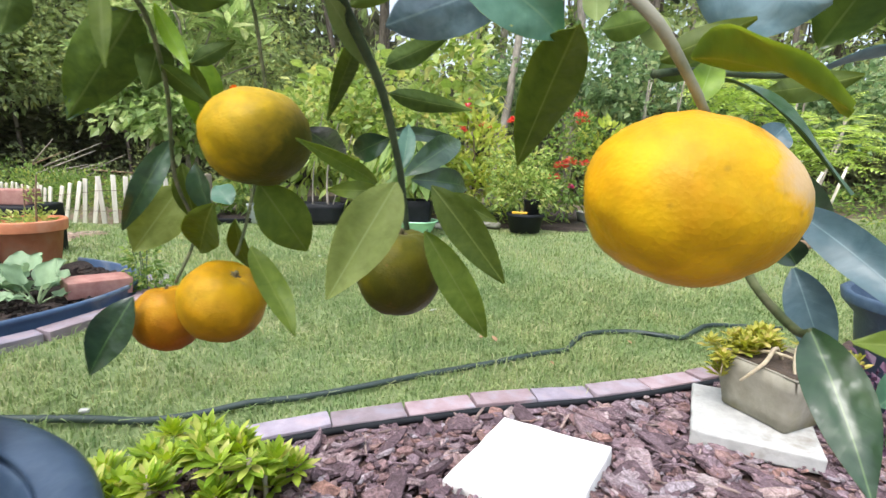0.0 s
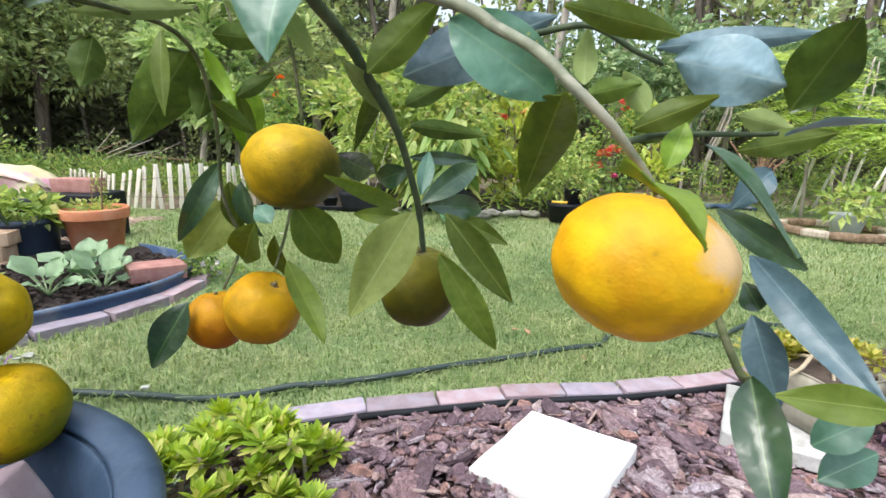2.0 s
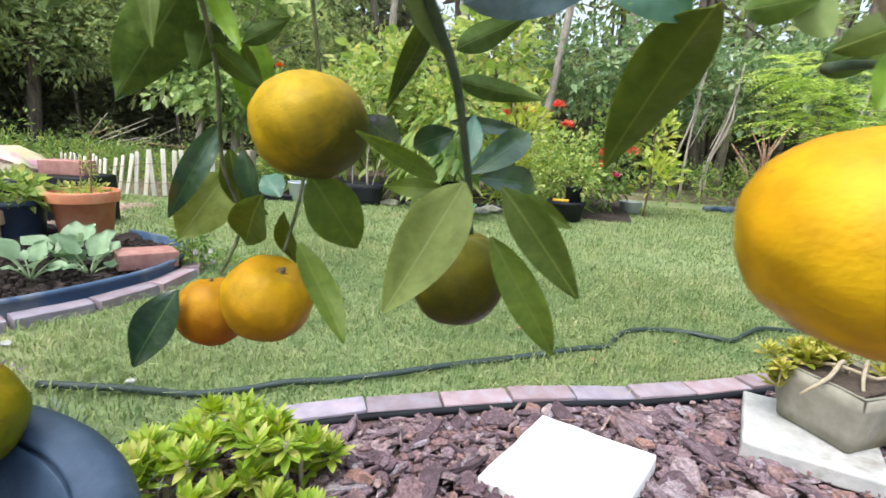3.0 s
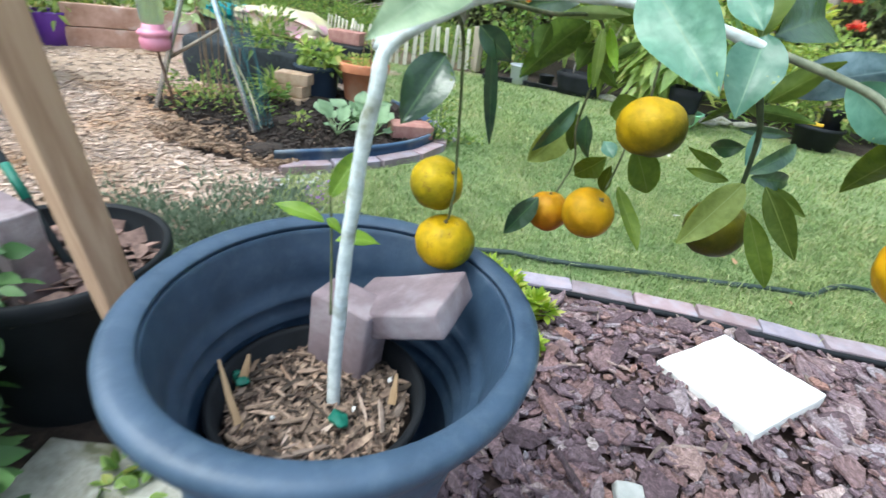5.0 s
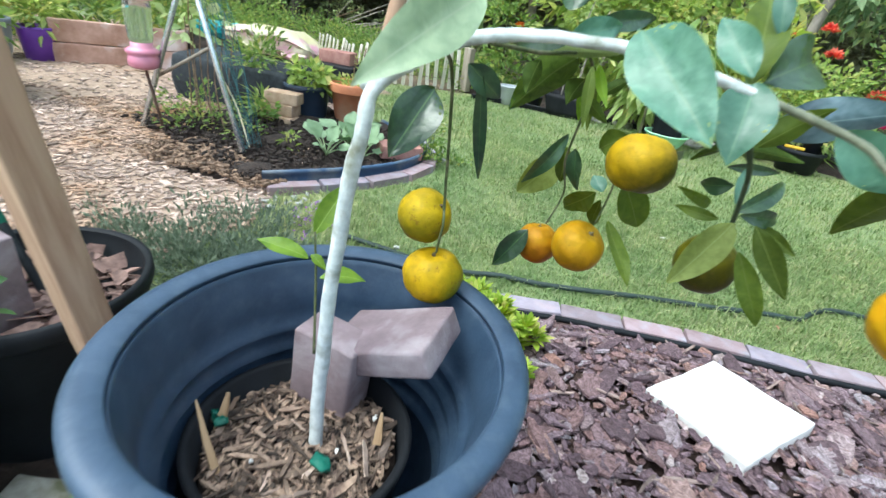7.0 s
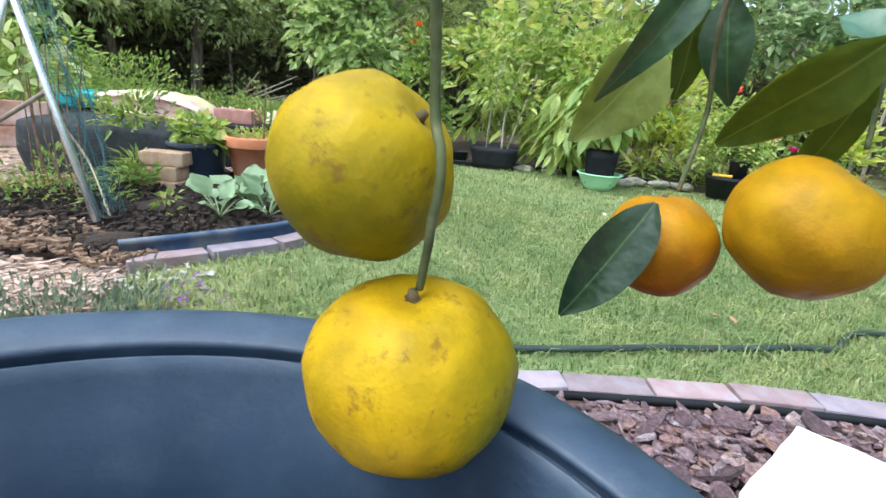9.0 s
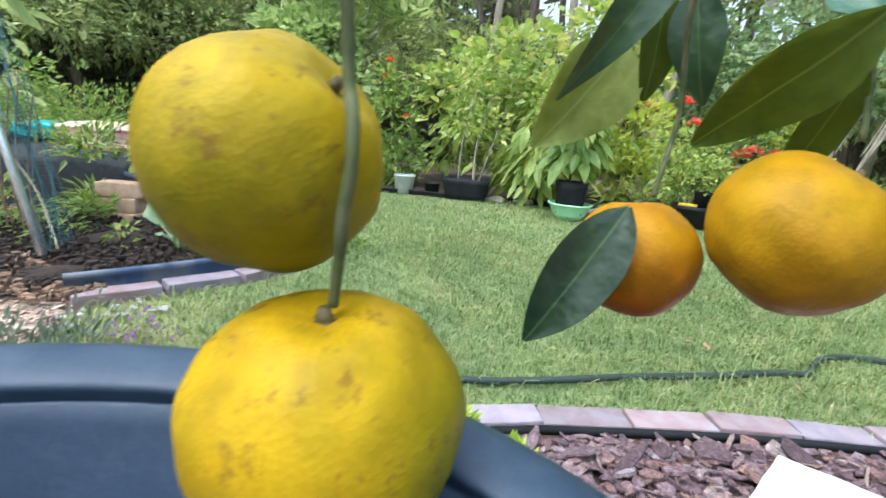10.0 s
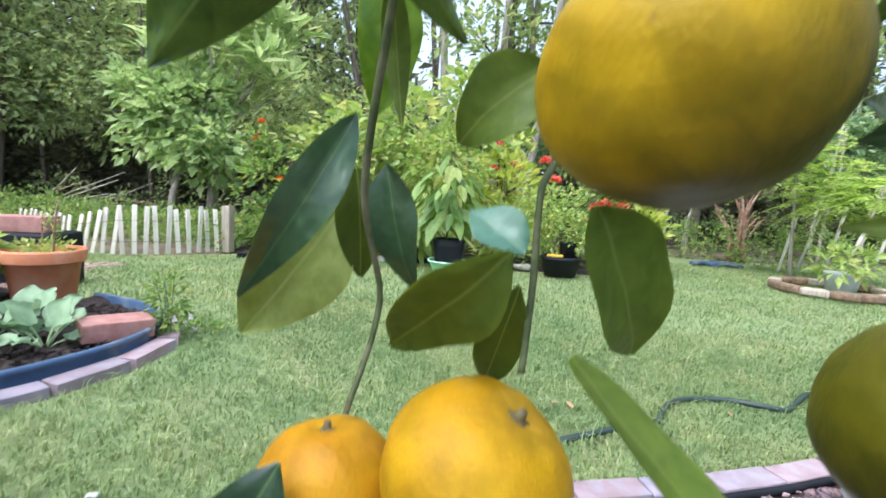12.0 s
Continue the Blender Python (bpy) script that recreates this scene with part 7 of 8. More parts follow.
geranium = plant("geranium_bush", (1.05, 5.72, 0.0), "airy bush with red flowers in the far bed", [crown_leaves(78, [(0, 0, 0.5, 0.34, 0.3, 0.42), (-0.35, 0.0, 0.4, 0.36, 0.3, 0.34), (0.1, 0.1, 0.95, 0.22, 0.2, 0.25)], 2200, 0.06, 0.5, 0.1, 12)], m_shrub, "shrub",
      [([(0.05, 0, 0), (0.08, 0, 0.5), (0.12, 0.1, 1.0)], [0.008, 0.006, 0.004])], m_twig)
for p in ((0.21, 5.70, 0.98), (-0.05, 5.68, 0.95), (0.5, 5.8, 1.05)):
    blossom(croton, p, 0.11, m_petal_red, "red flower head on a shrub")
for p in ((0.60, 5.9, 0.86), (1.20, 5.95, 1.13), (1.22, 5.93, 1.06), (1.10, 5.63, 0.64), (1.02, 5.62, 0.60), (0.95, 5.7, 0.48), (1.25, 5.66, 0.62)):
    blossom(geranium, p, 0.12, m_petal_red, "red flower head on a shrub")
blossom(geranium, (1.12, 5.55, 0.40), 0.075, m_petal_pink, "bright pink flower head")
pot_body("nursery_pot", [(0.0, 0.0), (0.135, 0.0), (0.165, 0.15), (0.175, 0.155), (0.176, 0.175), (0.165, 0.178), (0.15, 0.14), (0.0, 0.13)], (0.71, 5.02, 0.0), m_black_plastic, "wide black pot with a smaller pot in it", "pot", 40)
pot_body("nursery_pot", [(0.0, 0.0), (0.06, 0.0), (0.08, 0.15), (0.085, 0.16), (0.08, 0.165), (0.06, 0.12), (0.0, 0.11)], (0.77, 5.05, 0.135), m_black_plastic, "small black pot standing in a wider pot", "pot", 28)
tray = part("yellow_tray", block((0.14, 0.05, 0.02), 0.005), m_yellow_plastic)
tray.location = (0.66, 4.97, 0.172)
tagged(tray, "yellow plastic strip on a black pot", "tray")
plant("potted_greens", (0.68, 5.1, 0.25), "light green bushy plant behind a black pot", [crown_leaves(79, [(0, 0.1, 0.15, 0.3, 0.25, 0.2), (-0.1, 0.2, 0.35, 0.3, 0.22, 0.2)], 1200, 0.06, 0.5, 0.09, 10)], m_bright, "plant")
pot_body("grey_tub", [(0.0, 0.0), (0.095, 0.0), (0.115, 0.11), (0.122, 0.115), (0.108, 0.115), (0.0, 0.07)], (1.34, 6.0, 0.0), m_grey_plastic, "grey plastic tub at the lawn's far edge", "tub", 32)

# right-hand far side
log_ring = thing("log_ring", (2.98, 5.42, 0.0), "low ring of split logs round a pot", "log ring")
for i in range(14):
    a = 2 * math.pi * i / 14
    bm = block((0.20, 0.10, 0.065), 0.02, 0.008, 80 + i, 2)
    ob = part("log", bm, m_dry if i % 3 else m_post, log_ring)
    ob.matrix_basis = pose(0.40 * math.cos(a), 0.40 * math.sin(a), 0, 0, 0, math.degrees(a) + 90)
pot_body("grey_pot", [(0.0, 0.0), (0.10, 0.0), (0.135, 0.17), (0.14, 0.18), (0.13, 0.18), (0.0, 0.15)], (3.05, 5.40, 0.0), m_grey_plastic, "grey pot inside a ring of logs", "pot", 30)
plant("pot_plant", (3.05, 5.40, 0.16), "leafy plant in a grey pot", [crown_leaves(81, [(0, 0, 0.12, 0.2, 0.2, 0.14)], 200, 0.09, 0.5, 0.06, 8)], m_bright)
def frond_cloud(seed, blobs, count, length, pairs=9):
    """Arching fronds with two rows of leaflets, set over several rounded masses."""
    rng = np.random.default_rng(seed)
    blobs = np.asarray(blobs, float)
    which = rng.integers(0, len(blobs), count)
    d = unit(rng, count)
    base = blobs[which, :3] + d * blobs[which, 3:] * (0.2 + 0.6 * rng.random(count))[:, None]
    axis = d * [1.0, 1.0, 0.25] + [0, 0, 0.12] + 0.2 * unit(rng, count)
    axis /= np.linalg.norm(axis, axis=1, keepdims=True)
    side = np.cross(axis, [0, 0, 1.0])
    side /= np.linalg.norm(side, axis=1, keepdims=True) + 1e-6
    ln = length * (0.6 + 0.6 * rng.random(count))
    bases, axes, normals, lens = [], [], [], []
    for k in range(pairs):
        f = (k + 1) / pairs
        p = base + axis * (ln * f)[:, None] - np.array([0, 0, 1.0]) * (ln * 0.35 * f * f)[:, None]
        for s in (-1, 1):
            bases.append(p)
            axes.append(axis * 0.55 + side * s + [0, 0, -0.18] + 0.1 * unit(rng, count))
            normals.append(np.array([0, 0, 1.0]) + 0.25 * unit(rng, count))
            lens.append(ln * 0.34 * (1 - 0.55 * f))
    ln = np.concatenate(lens)
    return leaf_cloud(np.concatenate(bases), np.concatenate(axes), np.concatenate(normals), ln, ln * 0.34, 0.15, 0.15)


plant("feathery_shrub", (2.95, 6.25, 0.0), "shrub with feathery bright yellow-green fronds at the lawn's edge", [frond_cloud(82, [(0, 0, 1.1, 0.55, 0.4, 0.3), (0.35, 0.0, 0.85, 0.5, 0.35, 0.25), (-0.1, 0.1, 1.5, 0.4, 0.4, 0.3), (0.5, -0.5, 0.9, 0.4, 0.4, 0.4)], 300, 0.36)], m_feather, "shrub",
      [([(0.1, 0.1, 0), (0.05, 0.05, 0.6), (0.0, 0.0, 1.3)], [0.02, 0.016, 0.008])], m_trunk_pale)
for i in range(5):
    ob = stick("pale_post", (3.1 + 0.22 * i, 6.75 + 0.1 * (i % 2), 0), (3.22 + 0.23 * i, 6.75, 0.62 + 0.06 * (i % 3)), 0.016, m_picket)
    tagged(ob, "thin pale post leaning by the shrubs", "post", "pale posts")
tarp = block((0.55, 0.16, 0.05), 0.015, 0.0, 0, 4)
for v in tarp.verts:
    v.co += noise.noise_vector(v.co * 9) * 0.03
blue_tarp = part("blue_tarp", tarp, m_edge_plastic)
blue_tarp.matrix_basis = pose(2.5, 6.85, 0, 0, 0, 8)
tagged(blue_tarp, "folded blue tarp on the grass", "tarp")
stump = thing("dead_palm", (2.95, 7.6, 0), "brown dead stalks of a cut plant", "dead plant")
rp = random.Random(31)
m_stalk = surface("dead_stalk", (0.20, 0.10, 0.065), (0.42, 0.25, 0.17), 30, 0.85, 0.4, 120, stain=(0.48, 0.37, 0.28), stain_scale=7)
for i in range(20):
    a, out, tall = rp.uniform(0, 6.3), rp.uniform(0.08, 0.38), rp.uniform(0.45, 1.05)
    foot_at = Vector((0.10 * math.cos(a), 0.06 * math.sin(a), 0))
    bend = Vector((out * 0.3 * math.cos(a) + rp.uniform(-0.06, 0.06), out * 0.3 * math.sin(a), tall * 0.55))
    top_at = Vector((out * math.cos(a) + rp.uniform(-0.08, 0.08), out * 0.5 * math.sin(a), tall))
    thick = rp.uniform(0.009, 0.024)
    part("stalk", tube([foot_at, bend, top_at], [thick, thick * 0.8, thick * 0.4], 7, 4), m_stalk, stump)
for i, (x, y) in enumerate(((1.95, 7.7), (2.12, 7.9), (2.30, 7.6), (2.46, 8.0), (3.75, 7.5), (3.95, 7.8), (4.2, 7.4))):
    sapling = thing("sapling", (x, y, 0.0), "slim pale bare sapling stem before the woods", "sapling", "saplings")
    part("stem", tube([(0, 0, 0), (rp.uniform(-0.05, 0.05), 0, 0.5), (rp.uniform(0.0, 0.2), 0, 1.1), (rp.uniform(0.05, 0.35), 0, 1.75)], [0.022, 0.018, 0.014, 0.008], 7, 4), m_trunk_pale, sapling)
    part("side_shoot", tube([(0.03, 0, 0.7), (0.12, 0.02, 0.95), (0.16 + rp.uniform(0, 0.1), 0.03, 1.3)], [0.010, 0.008, 0.004], 6, 3), m_trunk_pale, sapling)
m_tan_leaf = foliage_material("tan_leaf", (0.34, 0.18, 0.09), (0.55, 0.34, 0.20), 0.6, 0.2)
for i, (x, y, pale) in enumerate(((1.35, 4.9, 1), (0.1, 3.4, 1), (-0.4, 3.1, 1), (1.15, 3.9, 1), (0.745, 2.175, 0), (-1.1, 3.3, 1), (1.9, 4.5, 1), (1.235, 2.285, 0), (0.70, 2.21, 0), (0.42, 2.45, 1), (0.95, 2.02, 0))):
    ln = 0.032 + 0.012 * math.sin(i * 1.7)
    ob = raw("fallen_leaf", *leaf_cloud(np.zeros((1, 3)), np.array([[math.cos(i * 2.1), math.sin(i * 2.1), 0.25]]), np.array([[0.1, 0.2, 1.0]]), np.array([ln]), np.array([ln * 0.6]), 0.5, 0.0, True), m_petal_white if pale else m_tan_leaf, smooth=True)
    ob.location = (x, y, float(ground_height(x, y)) + 0.014)
    tagged(ob, "pale fallen petal on the lawn" if pale else "curled tan fallen leaf on the lawn", "leaf", "fallen leaves")

# ---- trees ----
def limb_points(rng, a, b, bend):
    a, b = Vector(a), Vector(b)
    mid = (a + b) / 2 + Vector(rng.normal(size=3)) * bend
    return [a, mid, b]


def tree(place, height, radius, label, blobs, leaves, leaf_size, leaf_material, bark, seed, limbs=5, clump=0.25, name="tree", lean_by=(0, 0), ratio=0.45):
    rng = np.random.default_rng(seed)
    ob = thing(name, place, label, "tree")
    top = Vector((lean_by[0], lean_by[1], height))
    part("trunk", tube([Vector((0, 0, -0.05)), top * 0.35 + Vector(rng.normal(size=3)) * 0.05, top * 0.7 + Vector(rng.normal(size=3)) * 0.08, top], [radius * 1.25, radius, radius * 0.75, radius * 0.4], 10, 4), bark, ob)
    for i in range(limbs):
        b = blobs[i % len(blobs)]
        start = top * (0.45 + 0.5 * rng.random())
        end = Vector(b[:3]) + Vector(rng.normal(size=3)) * 0.5 * b[3]
        part("limb", tube(limb_points(rng, start, end, 0.15), [radius * 0.45, radius * 0.3, radius * 0.12], 6, 3), bark, ob)
    if leaves:
        raw("crown", *crown_leaves(seed, blobs, leaves, leaf_size, ratio, clump, 18), leaf_material, ob)
    return ob


tree((-3.82, 6.15, 0.0), 1.9, 0.055, "loquat-like tree with whorls of long pale leaves", [(0, 0.2, 2.5, 0.9, 0.7, 0.5), (0.5, 0.2, 2.2, 0.6, 0.6, 0.5), (-0.2, 0.3, 3.0, 0.7, 0.6, 0.5)], 0, 0.2, m_loquat, m_trunk_pale, 90, 8)
loq = bpy.data.objects["tree"]
rl = np.random.default_rng(91)
whorls = [np.array([0.1, 0.2, 2.45]) + unit(rl, 1)[0] * [1.05, 0.8, 0.80] * (0.6 + 0.45 * rl.random()) for _ in range(74)]
raw("crown", *rosette_cloud(92, whorls, 15, 0.37, 0.24, 1.1, 0.18, True), m_loquat, loq)
tree((-4.12, 5.85, 0.0), 1.1, 0.04, "small tree with light green heart-shaped leaves", [(0.1, 0, 1.35, 0.62, 0.45, 0.45), (0.5, 0.05, 1.05, 0.42, 0.4, 0.36), (-0.30, 0, 1.70, 0.5, 0.4, 0.45), (0.45, 0.1, 1.65, 0.4, 0.35, 0.3)], 2300, 0.135, m_heart, m_trunk_pale, 93, 5, 0.16, ratio=0.75)
blossom(loq, (-4.75, 6.0, 1.95), 0.10, m_petal_orange, "orange bloom among the leaves")

# dry brush pile
brush = thing("brush_pile", (-5.1, 5.55, 0.0), "pile of dry cut branches", "brush pile")
rb = random.Random(12)
for i in range(22):
    a = rb.uniform(-0.5, 0.5)
    p = Vector((rb.uniform(-0.7, 0.5), rb.uniform(-0.3, 0.3), rb.uniform(0.05, 0.4)))
    stick("twig", p, p + Vector((0.8 * math.cos(a), 0.5 * math.sin(a), rb.uniform(-0.1, 0.35))), 0.011, m_trunk_pale if i % 2 else m_dry, brush, 5, 0.005)

rngf = np.random.default_rng(33)
weeds = raw("tall_weeds", *joined(
    crown_leaves(101, [(-4.6 - 0.55 * i, 4.75 + 0.25 * math.sin(i * 2), 0.20, 0.5, 0.45, 0.24) for i in range(8)], 7000, 0.06, 0.35, 0.1, 14, 0.8),
    crown_leaves(102, [(-4.3 - 0.6 * i, 3.3 + 0.3 * math.sin(i * 3), 0.38, 0.5, 0.5, 0.46) for i in range(7)], 9000, 0.06, 0.35, 0.1, 14, 0.8),
    crown_leaves(116, [(-2.7 - 0.33 * i, 4.85 + 0.18 * math.sin(i * 2.3), 0.16, 0.34, 0.40, 0.20) for i in range(7)], 4600, 0.055, 0.35, 0.09, 14, 0.9),
    crown_leaves(117, [(-2.9 - 0.5 * i, 5.5 + 0.25 * math.sin(i * 1.7), 0.14, 0.5, 0.45, 0.18) for i in range(6)], 3600, 0.07, 0.35, 0.11, 14, 0.8),
    crown_leaves(103, [(2.0 + 0.55 * i, 7.3 + 0.2 * math.sin(i * 2), 0.22, 0.45, 0.4, 0.28) for i in range(8)], 4000, 0.07, 0.35, 0.12, 14, 0.8)), m_shrub)
tagged(weeds, "tall green weeds before the woods", "weeds", kind="stuff")

RIDGE = [(-11, -3), (-10, 0.5), (-9.2, 3.2), (-8.2, 5.6), (-6.6, 7.3), (-4.6, 8.3), (-2.2, 8.9), (0.2, 9.2), (2.6, 9.6), (5.0, 10.2), (7.6, 10.2), (9.5, 8.5), (11, 5), (12, 1)]
ridge = dense(RIDGE, 0.62)
# standing trees at the wood's edge
for i, (x, y) in enumerate(ridge[::2]):
    r = np.random.default_rng(200 + i)
    depth = r.uniform(0, 2.2)
    d = Vector((x, y)).normalized() * depth
    tall = r.uniform(4.5, 7.5)
    right = x > -2.5
    blobs = [(r.normal() * 0.5, r.normal() * 0.5, tall * k, r.uniform(0.7, 1.25), r.uniform(0.7, 1.2), r.uniform(0.5, 0.9)) for k in (0.42, 0.62, 0.82, 1.0)]
    tree((x + d.x, y + d.y, 0), tall, r.uniform(0.06, 0.13), "tall forest tree with loose green foliage", blobs, (300 if -3.6 < x < -0.8 else 950) if right or x > -3.6 else 1900, 0.19, m_forest_light if (i % 3 == 0 or right and i % 2) else m_forest, m_trunk_pale if i % 4 == 1 else m_trunk_far, 300 + i, 4, 0.34, "forest_tree", (r.normal() * 0.3, r.normal() * 0.2))
for i, (x, y, lx) in enumerate(((4.55, 11.6, 0.9), (5.15, 11.8, 0.9), (5.5, 12.2, 1.1), (0.05, 7.9, 0.75), (-0.6, 9.6, 0.1), (-1.6, 9.8, -0.1), (1.2, 9.6, 0.1), (2.0, 10.2, 0.2), (-2.9, 9.6, 0.0), (-0.1, 10.3, 0.0), (-4.4, 9.2, 0.1), (3.1, 10.4, 0.3))):
    tree((x, y, 0), 6.5, 0.055 if i == 3 else 0.10 if i < 3 else 0.075, "slender pale-barked tree trunk at the wood's edge", [(lx, 0, 6.2, 0.9, 0.9, 0.8)], 500, 0.2, m_forest_light, m_trunk_pale, 400 + i, 2, 0.3, "forest_tree", (lx, 0))
left_ridge = [(x, y) for x, y in ridge if x < -2.0]
right_ridge = [(x, y) for x, y in ridge if x >= -2.0]
thicket = raw("forest_thicket", *joined(
    crown_leaves(104, [(x + rngf.normal() * 0.3, y + rngf.normal() * 0.3, 1.65 + 0.4 * rngf.random(), 0.8, 0.7, 0.62) for x, y in left_ridge], 22000, 0.11, 0.55, 0.20, 18),
    crown_leaves(105, [(x * 1.06, y * 1.06, 2.3 + 1.0 * rngf.random(), 0.9, 0.8, 0.9) for x, y in left_ridge if x < -3.2], 22000, 0.13, 0.55, 0.24, 18),
    crown_leaves(110, [(x * 1.10, y * 1.10, 3.7 + 1.2 * rngf.random(), 0.9, 0.8, 0.9) for x, y in left_ridge if x < -3.7], 11000, 0.14, 0.55, 0.28, 18),
    crown_leaves(111, [(x + rngf.normal() * 0.3, y + rngf.normal() * 0.3, 0.35, 0.5, 0.5, 0.32) for x, y in ridge], 9000, 0.09, 0.5, 0.16, 16)), m_forest)
tagged(thicket, "dense green thicket along the wood's edge", "thicket", kind="stuff")
pale_thicket = raw("pale_thicket", *joined(
    crown_leaves(112, [(x + rngf.normal() * 0.3, y + rngf.normal() * 0.3, 1.3 + 0.6 * rngf.random(), 0.7, 0.6, 0.7) for x, y in right_ridge], 15000, 0.11, 0.5, 0.20, 18),
    crown_leaves(113, [(x * 1.10, y * 1.10, 2.8 + 0.8 * rngf.random(), 0.8, 0.8, 0.8) for x, y in right_ridge], 12000, 0.14, 0.5, 0.30, 18),
    crown_leaves(114, [(x * 1.15, y * 1.15, 4.4 + 0.8 * rngf.random(), 0.8, 0.8, 0.8) for x, y in right_ridge], 10000, 0.16, 0.5, 0.34, 18)), m_forest_light)
tagged(pale_thicket, "light green saplings along the wood's edge", "thicket", kind="stuff")
right_shrubs = raw("thicket_shrubs", *joined(
    crown_leaves(106, [(2.6, 8.3, 1.55, 0.9, 0.6, 0.5), (3.7, 8.4, 1.75, 0.9, 0.6, 0.45), (4.6, 8.5, 1.45, 0.8, 0.6, 0.5), (5.6, 8.6, 1.6, 0.9, 0.7, 0.6), (1.7, 8.4, 2.0, 0.7, 0.5, 0.5), (0.6, 8.3, 1.8, 0.8, 0.5, 0.6)], 7000, 0.13, 0.62, 0.20, 12)), m_broad)
tagged(right_shrubs, "light green shrubs in front of the woods", "shrubs", kind="stuff")
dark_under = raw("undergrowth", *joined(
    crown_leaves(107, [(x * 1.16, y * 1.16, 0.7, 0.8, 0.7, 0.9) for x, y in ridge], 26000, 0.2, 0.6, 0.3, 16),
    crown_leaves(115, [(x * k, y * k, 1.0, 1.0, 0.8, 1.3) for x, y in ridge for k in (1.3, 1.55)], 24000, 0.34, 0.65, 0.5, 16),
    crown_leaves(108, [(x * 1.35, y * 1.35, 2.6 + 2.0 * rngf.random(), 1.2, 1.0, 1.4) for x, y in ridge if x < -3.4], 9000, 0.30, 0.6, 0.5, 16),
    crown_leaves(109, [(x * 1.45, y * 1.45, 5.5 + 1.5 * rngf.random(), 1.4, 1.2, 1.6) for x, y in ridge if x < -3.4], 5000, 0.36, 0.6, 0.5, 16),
    crown_leaves(120, [(x * 1.4, y * 1.4, 3.2 + 3.0 * rngf.random(), 1.2, 1.0, 1.3) for x, y in ridge if x > 1.8], 5000, 0.30, 0.6, 0.5, 16)), m_shade_leaf)
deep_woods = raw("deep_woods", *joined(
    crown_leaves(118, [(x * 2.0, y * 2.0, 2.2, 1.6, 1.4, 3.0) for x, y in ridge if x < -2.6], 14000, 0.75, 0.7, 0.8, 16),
    crown_leaves(119, [(x * 2.0, y * 2.0, 1.3, 1.6, 1.4, 1.9) for x, y in ridge if x >= -2.6], 9000, 0.65, 0.7, 0.8, 16)), m_shade_leaf)
tagged(deep_woods, "closed foliage deep in the woods, its colour darkened for shade", "woods", kind="stuff")
tagged(dark_under, "undergrowth deep in the woods, its colour darkened for shade", "undergrowth", kind="stuff")
stems_v, stems_f = [], []
rt = np.random.default_rng(55)
for x, y in [p for i, p in enumerate(ridge * 3) if p[0] > -3 or i % 2]:
    k = rt.uniform(1.0, 1.9)
    px, py, r = x * k + rt.normal() * 0.4, y * k + rt.normal() * 0.4, rt.uniform(0.02, 0.085)
    lx, ly, h = rt.normal() * 0.5, rt.normal() * 0.3, rt.uniform(4, 9)
    o = len(stems_v)
    for z, f in ((0, 1.2), (h * 0.5, 0.8), (h, 0.4)):
        for a in range(6):
            stems_v.append((px + lx * z / h + r * f * math.cos(a * math.pi / 3), py + ly * z / h + r * f * math.sin(a * math.pi / 3), z))
    for lvl in (0, 6):
        for a in range(6):
            stems_f.append((o + lvl + a, o + lvl + (a + 1) % 6, o + lvl + 6 + (a + 1) % 6, o + lvl + 6 + a))
far_stems = raw("far_trunks", stems_v, stems_f, m_trunk_far, smooth=True)
tagged(far_stems, "many thin dark trunks deep in the woods", "woods", kind="stuff")


# ---- brick edging, piece by piece ----
brick_edging = thing("brick_edging", (0, 0, 0), "curved lawn edging of pinkish paver bricks", "edging", kind="structure")
part("plastic_strip", strip([(x + 0.043, y - 0.064) for x, y in EDGE_LINE], -0.01, 0.026, 0.012), m_black_plastic, brick_edging, "black plastic strip under the bricks")
edge_meshes = []
for k in range(4):
    bm = block((0.170, 0.068, 0.075), 0.0035, 0.0022, 60 + k, 2)
    mesh = bpy.data.meshes.new("brick")
    bm.to_mesh(mesh)
    bm.free()
    mesh.materials.append((m_paver_pink, m_paver_lilac, m_paver_brick, m_paver_pink)[k])
    edge_meshes.append(mesh)
re = random.Random(3)
for i, ((x0, y0), (x1, y1)) in enumerate(zip(EDGE_LINE, EDGE_LINE[1:])):
    length = math.hypot(x1 - x0, y1 - y0)
    turn = math.atan2(y1 - y0, x1 - x0)
    ob = new("brick", edge_meshes[i % 4])
    ob.parent = brick_edging
    cx, cy = (x0 + x1) / 2 + 0.034 * math.sin(turn), (y0 + y1) / 2 - 0.034 * math.cos(turn)
    ob.matrix_basis = pose(cx, cy, -0.046 + re.uniform(-0.003, 0.003), re.uniform(-1.5, 1.5), re.uniform(-1, 1), math.degrees(turn)) @ Matrix.Diagonal(((length - 0.006) / 0.170, 1, 1, 1))
bed_bricks = thing("bed_brick_border", (0, 0, 0), "border of pinkish paver bricks outside the vegetable bed", "edging", kind="structure")
outline = dense(rounded(BED_FRONT[:7], 2), 0.01)
out_line = []
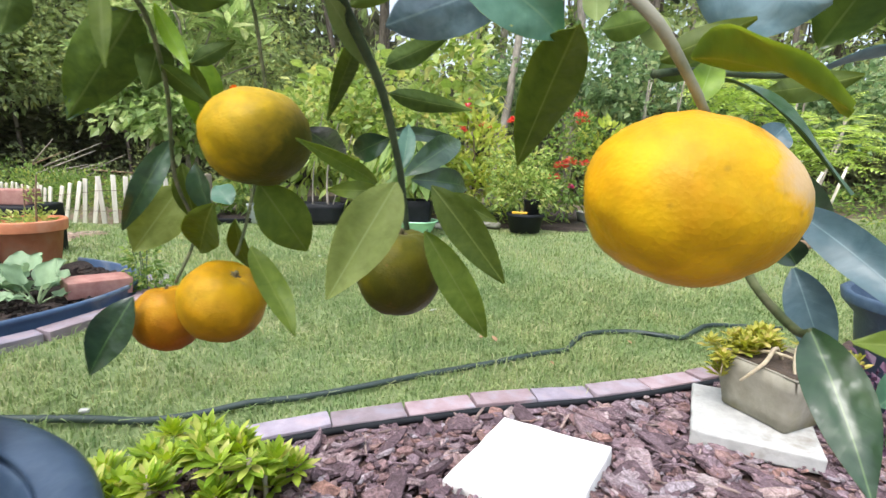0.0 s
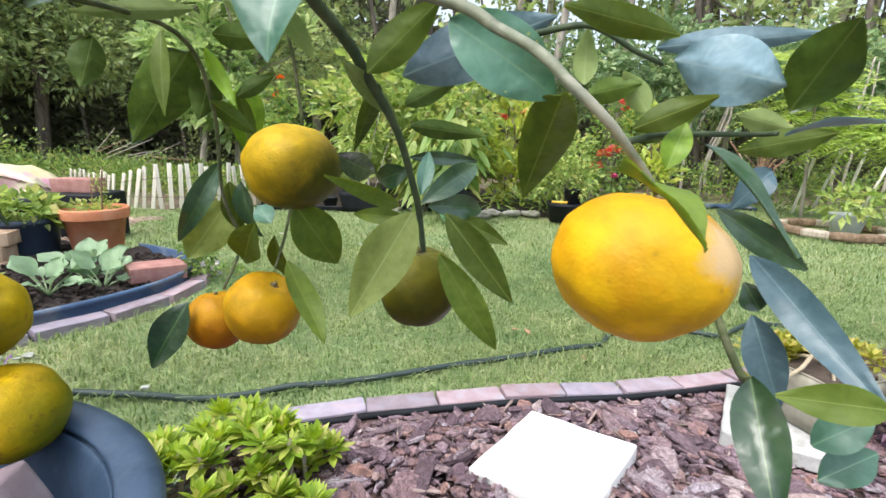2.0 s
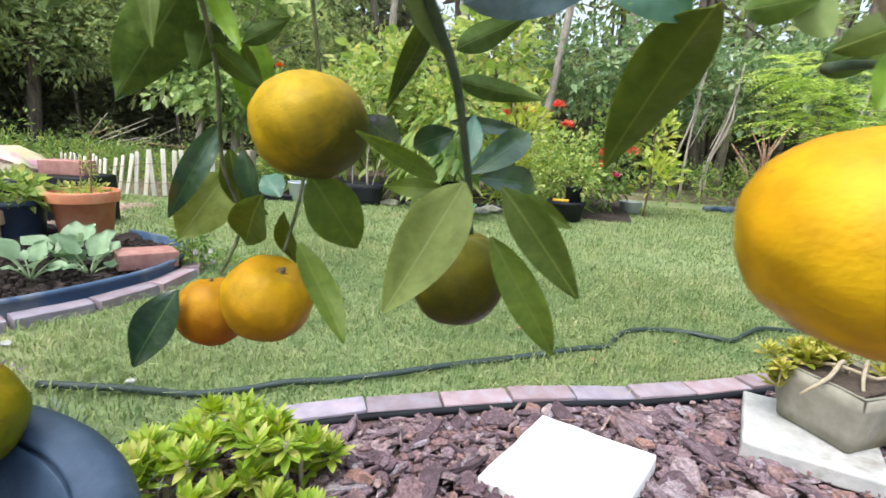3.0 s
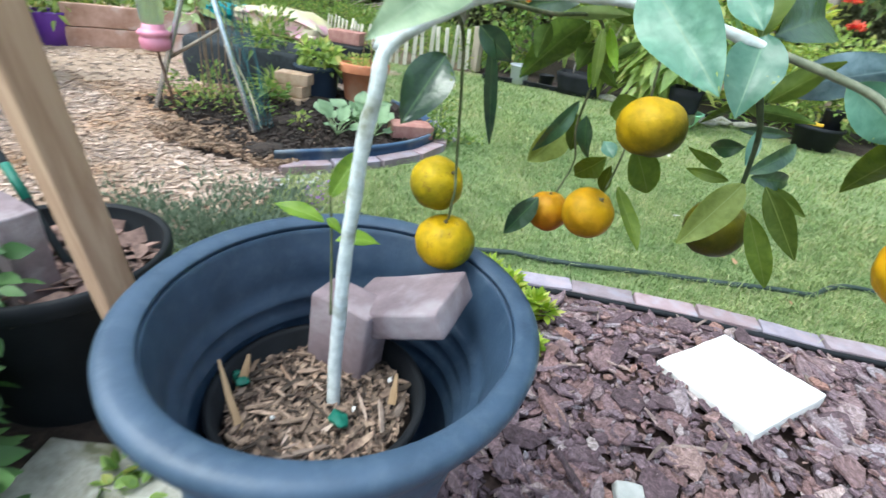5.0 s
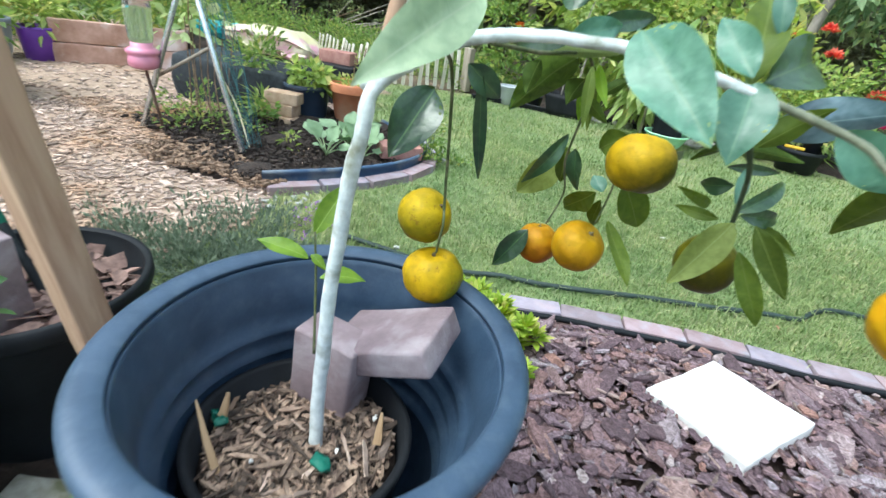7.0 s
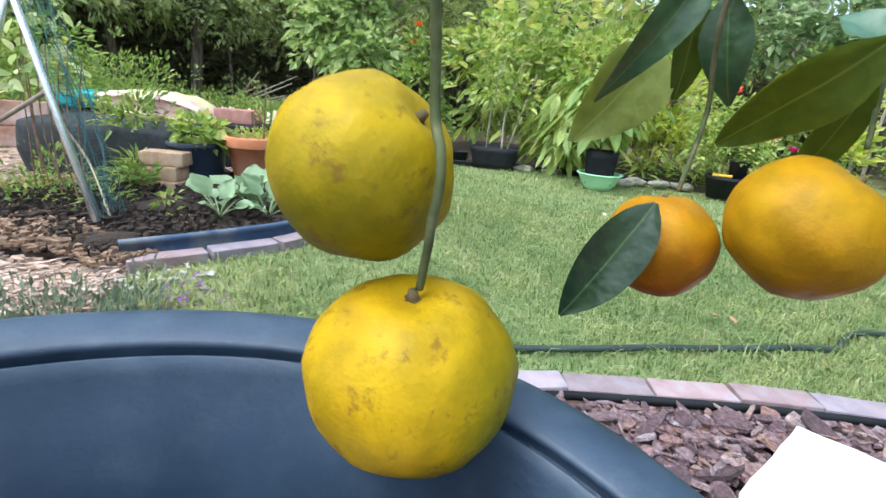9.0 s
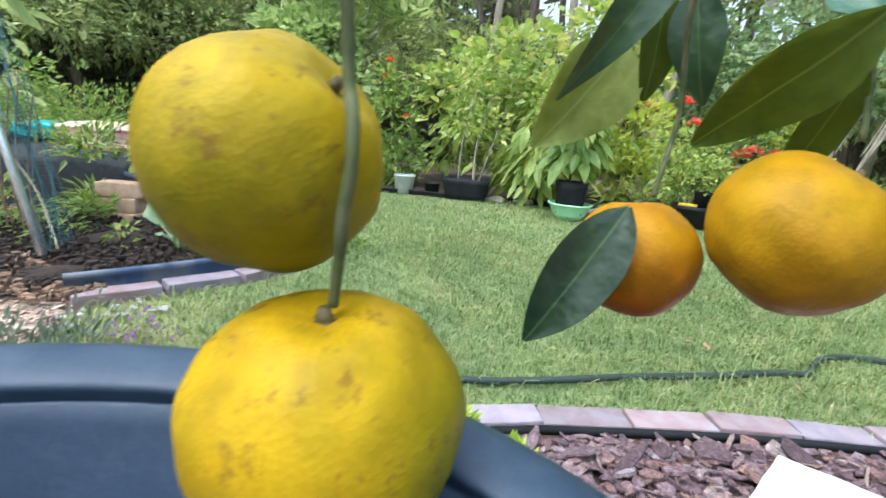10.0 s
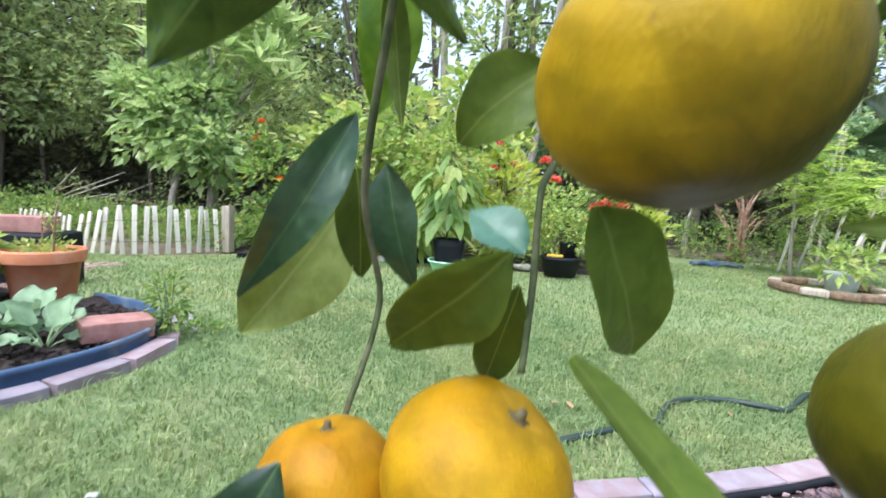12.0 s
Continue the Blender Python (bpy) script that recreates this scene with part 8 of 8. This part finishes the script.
for i, (x, y) in enumerate(outline):
    a, b = outline[max(i - 1, 0)], outline[min(i + 1, len(outline) - 1)]
    d = Vector((b[0] - a[0], b[1] - a[1])).normalized()
    out_line.append((x + d.y * 0.045, y - d.x * 0.045))
walked, last = 0.0, out_line[0]
start = last
k = 0
for p in out_line[1:]:
    walked += math.hypot(p[0] - last[0], p[1] - last[1])
    last = p
    if walked >= 0.200:
        turn = math.atan2(p[1] - start[1], p[0] - start[0])
        cx, cy = (p[0] + start[0]) / 2, (p[1] + start[1]) / 2
        ob = new("brick", edge_meshes[k % 4])
        ob.parent = bed_bricks
        ob.matrix_basis = pose(cx, cy, float(ground_height(cx, cy)) - 0.054, re.uniform(-2, 2), re.uniform(-2, 2), math.degrees(turn)) @ Matrix.Diagonal((0.196 / 0.170, 0.95, 1, 1))
        walked, start, k = 0.0, p, k + 1

# the larger bark flakes, one by one
flake_meshes = []
for k in range(10):
    verts, faces = slivers(500 + k, 1, (-0.001, 0.001, -0.001, 0.001), lambda x, y: x == x, 0.060 if k % 3 else 0.085, 0.62 if k % 3 else 0.24, 0.006, 0.0, lambda x, y: np.zeros(np.shape(x)), 0.05, 9)
    mesh = bpy.data.meshes.new("bark_flake")
    mesh.from_pydata([tuple(map(float, v)) for v in verts], [], [tuple(map(int, f)) for f in faces])
    mesh.materials.append(m_bark_flake)
    flake_meshes.append(mesh)
rq = random.Random(31)
laid = 0
while laid < 290:
    x, y = rq.uniform(0.35, 1.75), rq.uniform(0.70, 2.0)
    if not near_mulch(x, y) or math.hypot(x - 0.48, y - 0.48) < 0.24 or (abs((x - 0.894) * 0.927 - (y - 1.390) * 0.375) < 0.155 and abs((x - 0.894) * 0.375 + (y - 1.390) * 0.927) < 0.165) or y > edge_y(x) - 0.16 or (x > 1.2 and y > 1.5):
        continue
    ob = new("bark_flake", flake_meshes[laid % 10])
    ob.parent = lawn_patch
    ob.matrix_basis = pose(x, y, float(flat(x, y)) + 0.014 + 0.012 * rq.random(), rq.gauss(0, 14), rq.gauss(0, 14), rq.uniform(0, 360))
    laid += 1
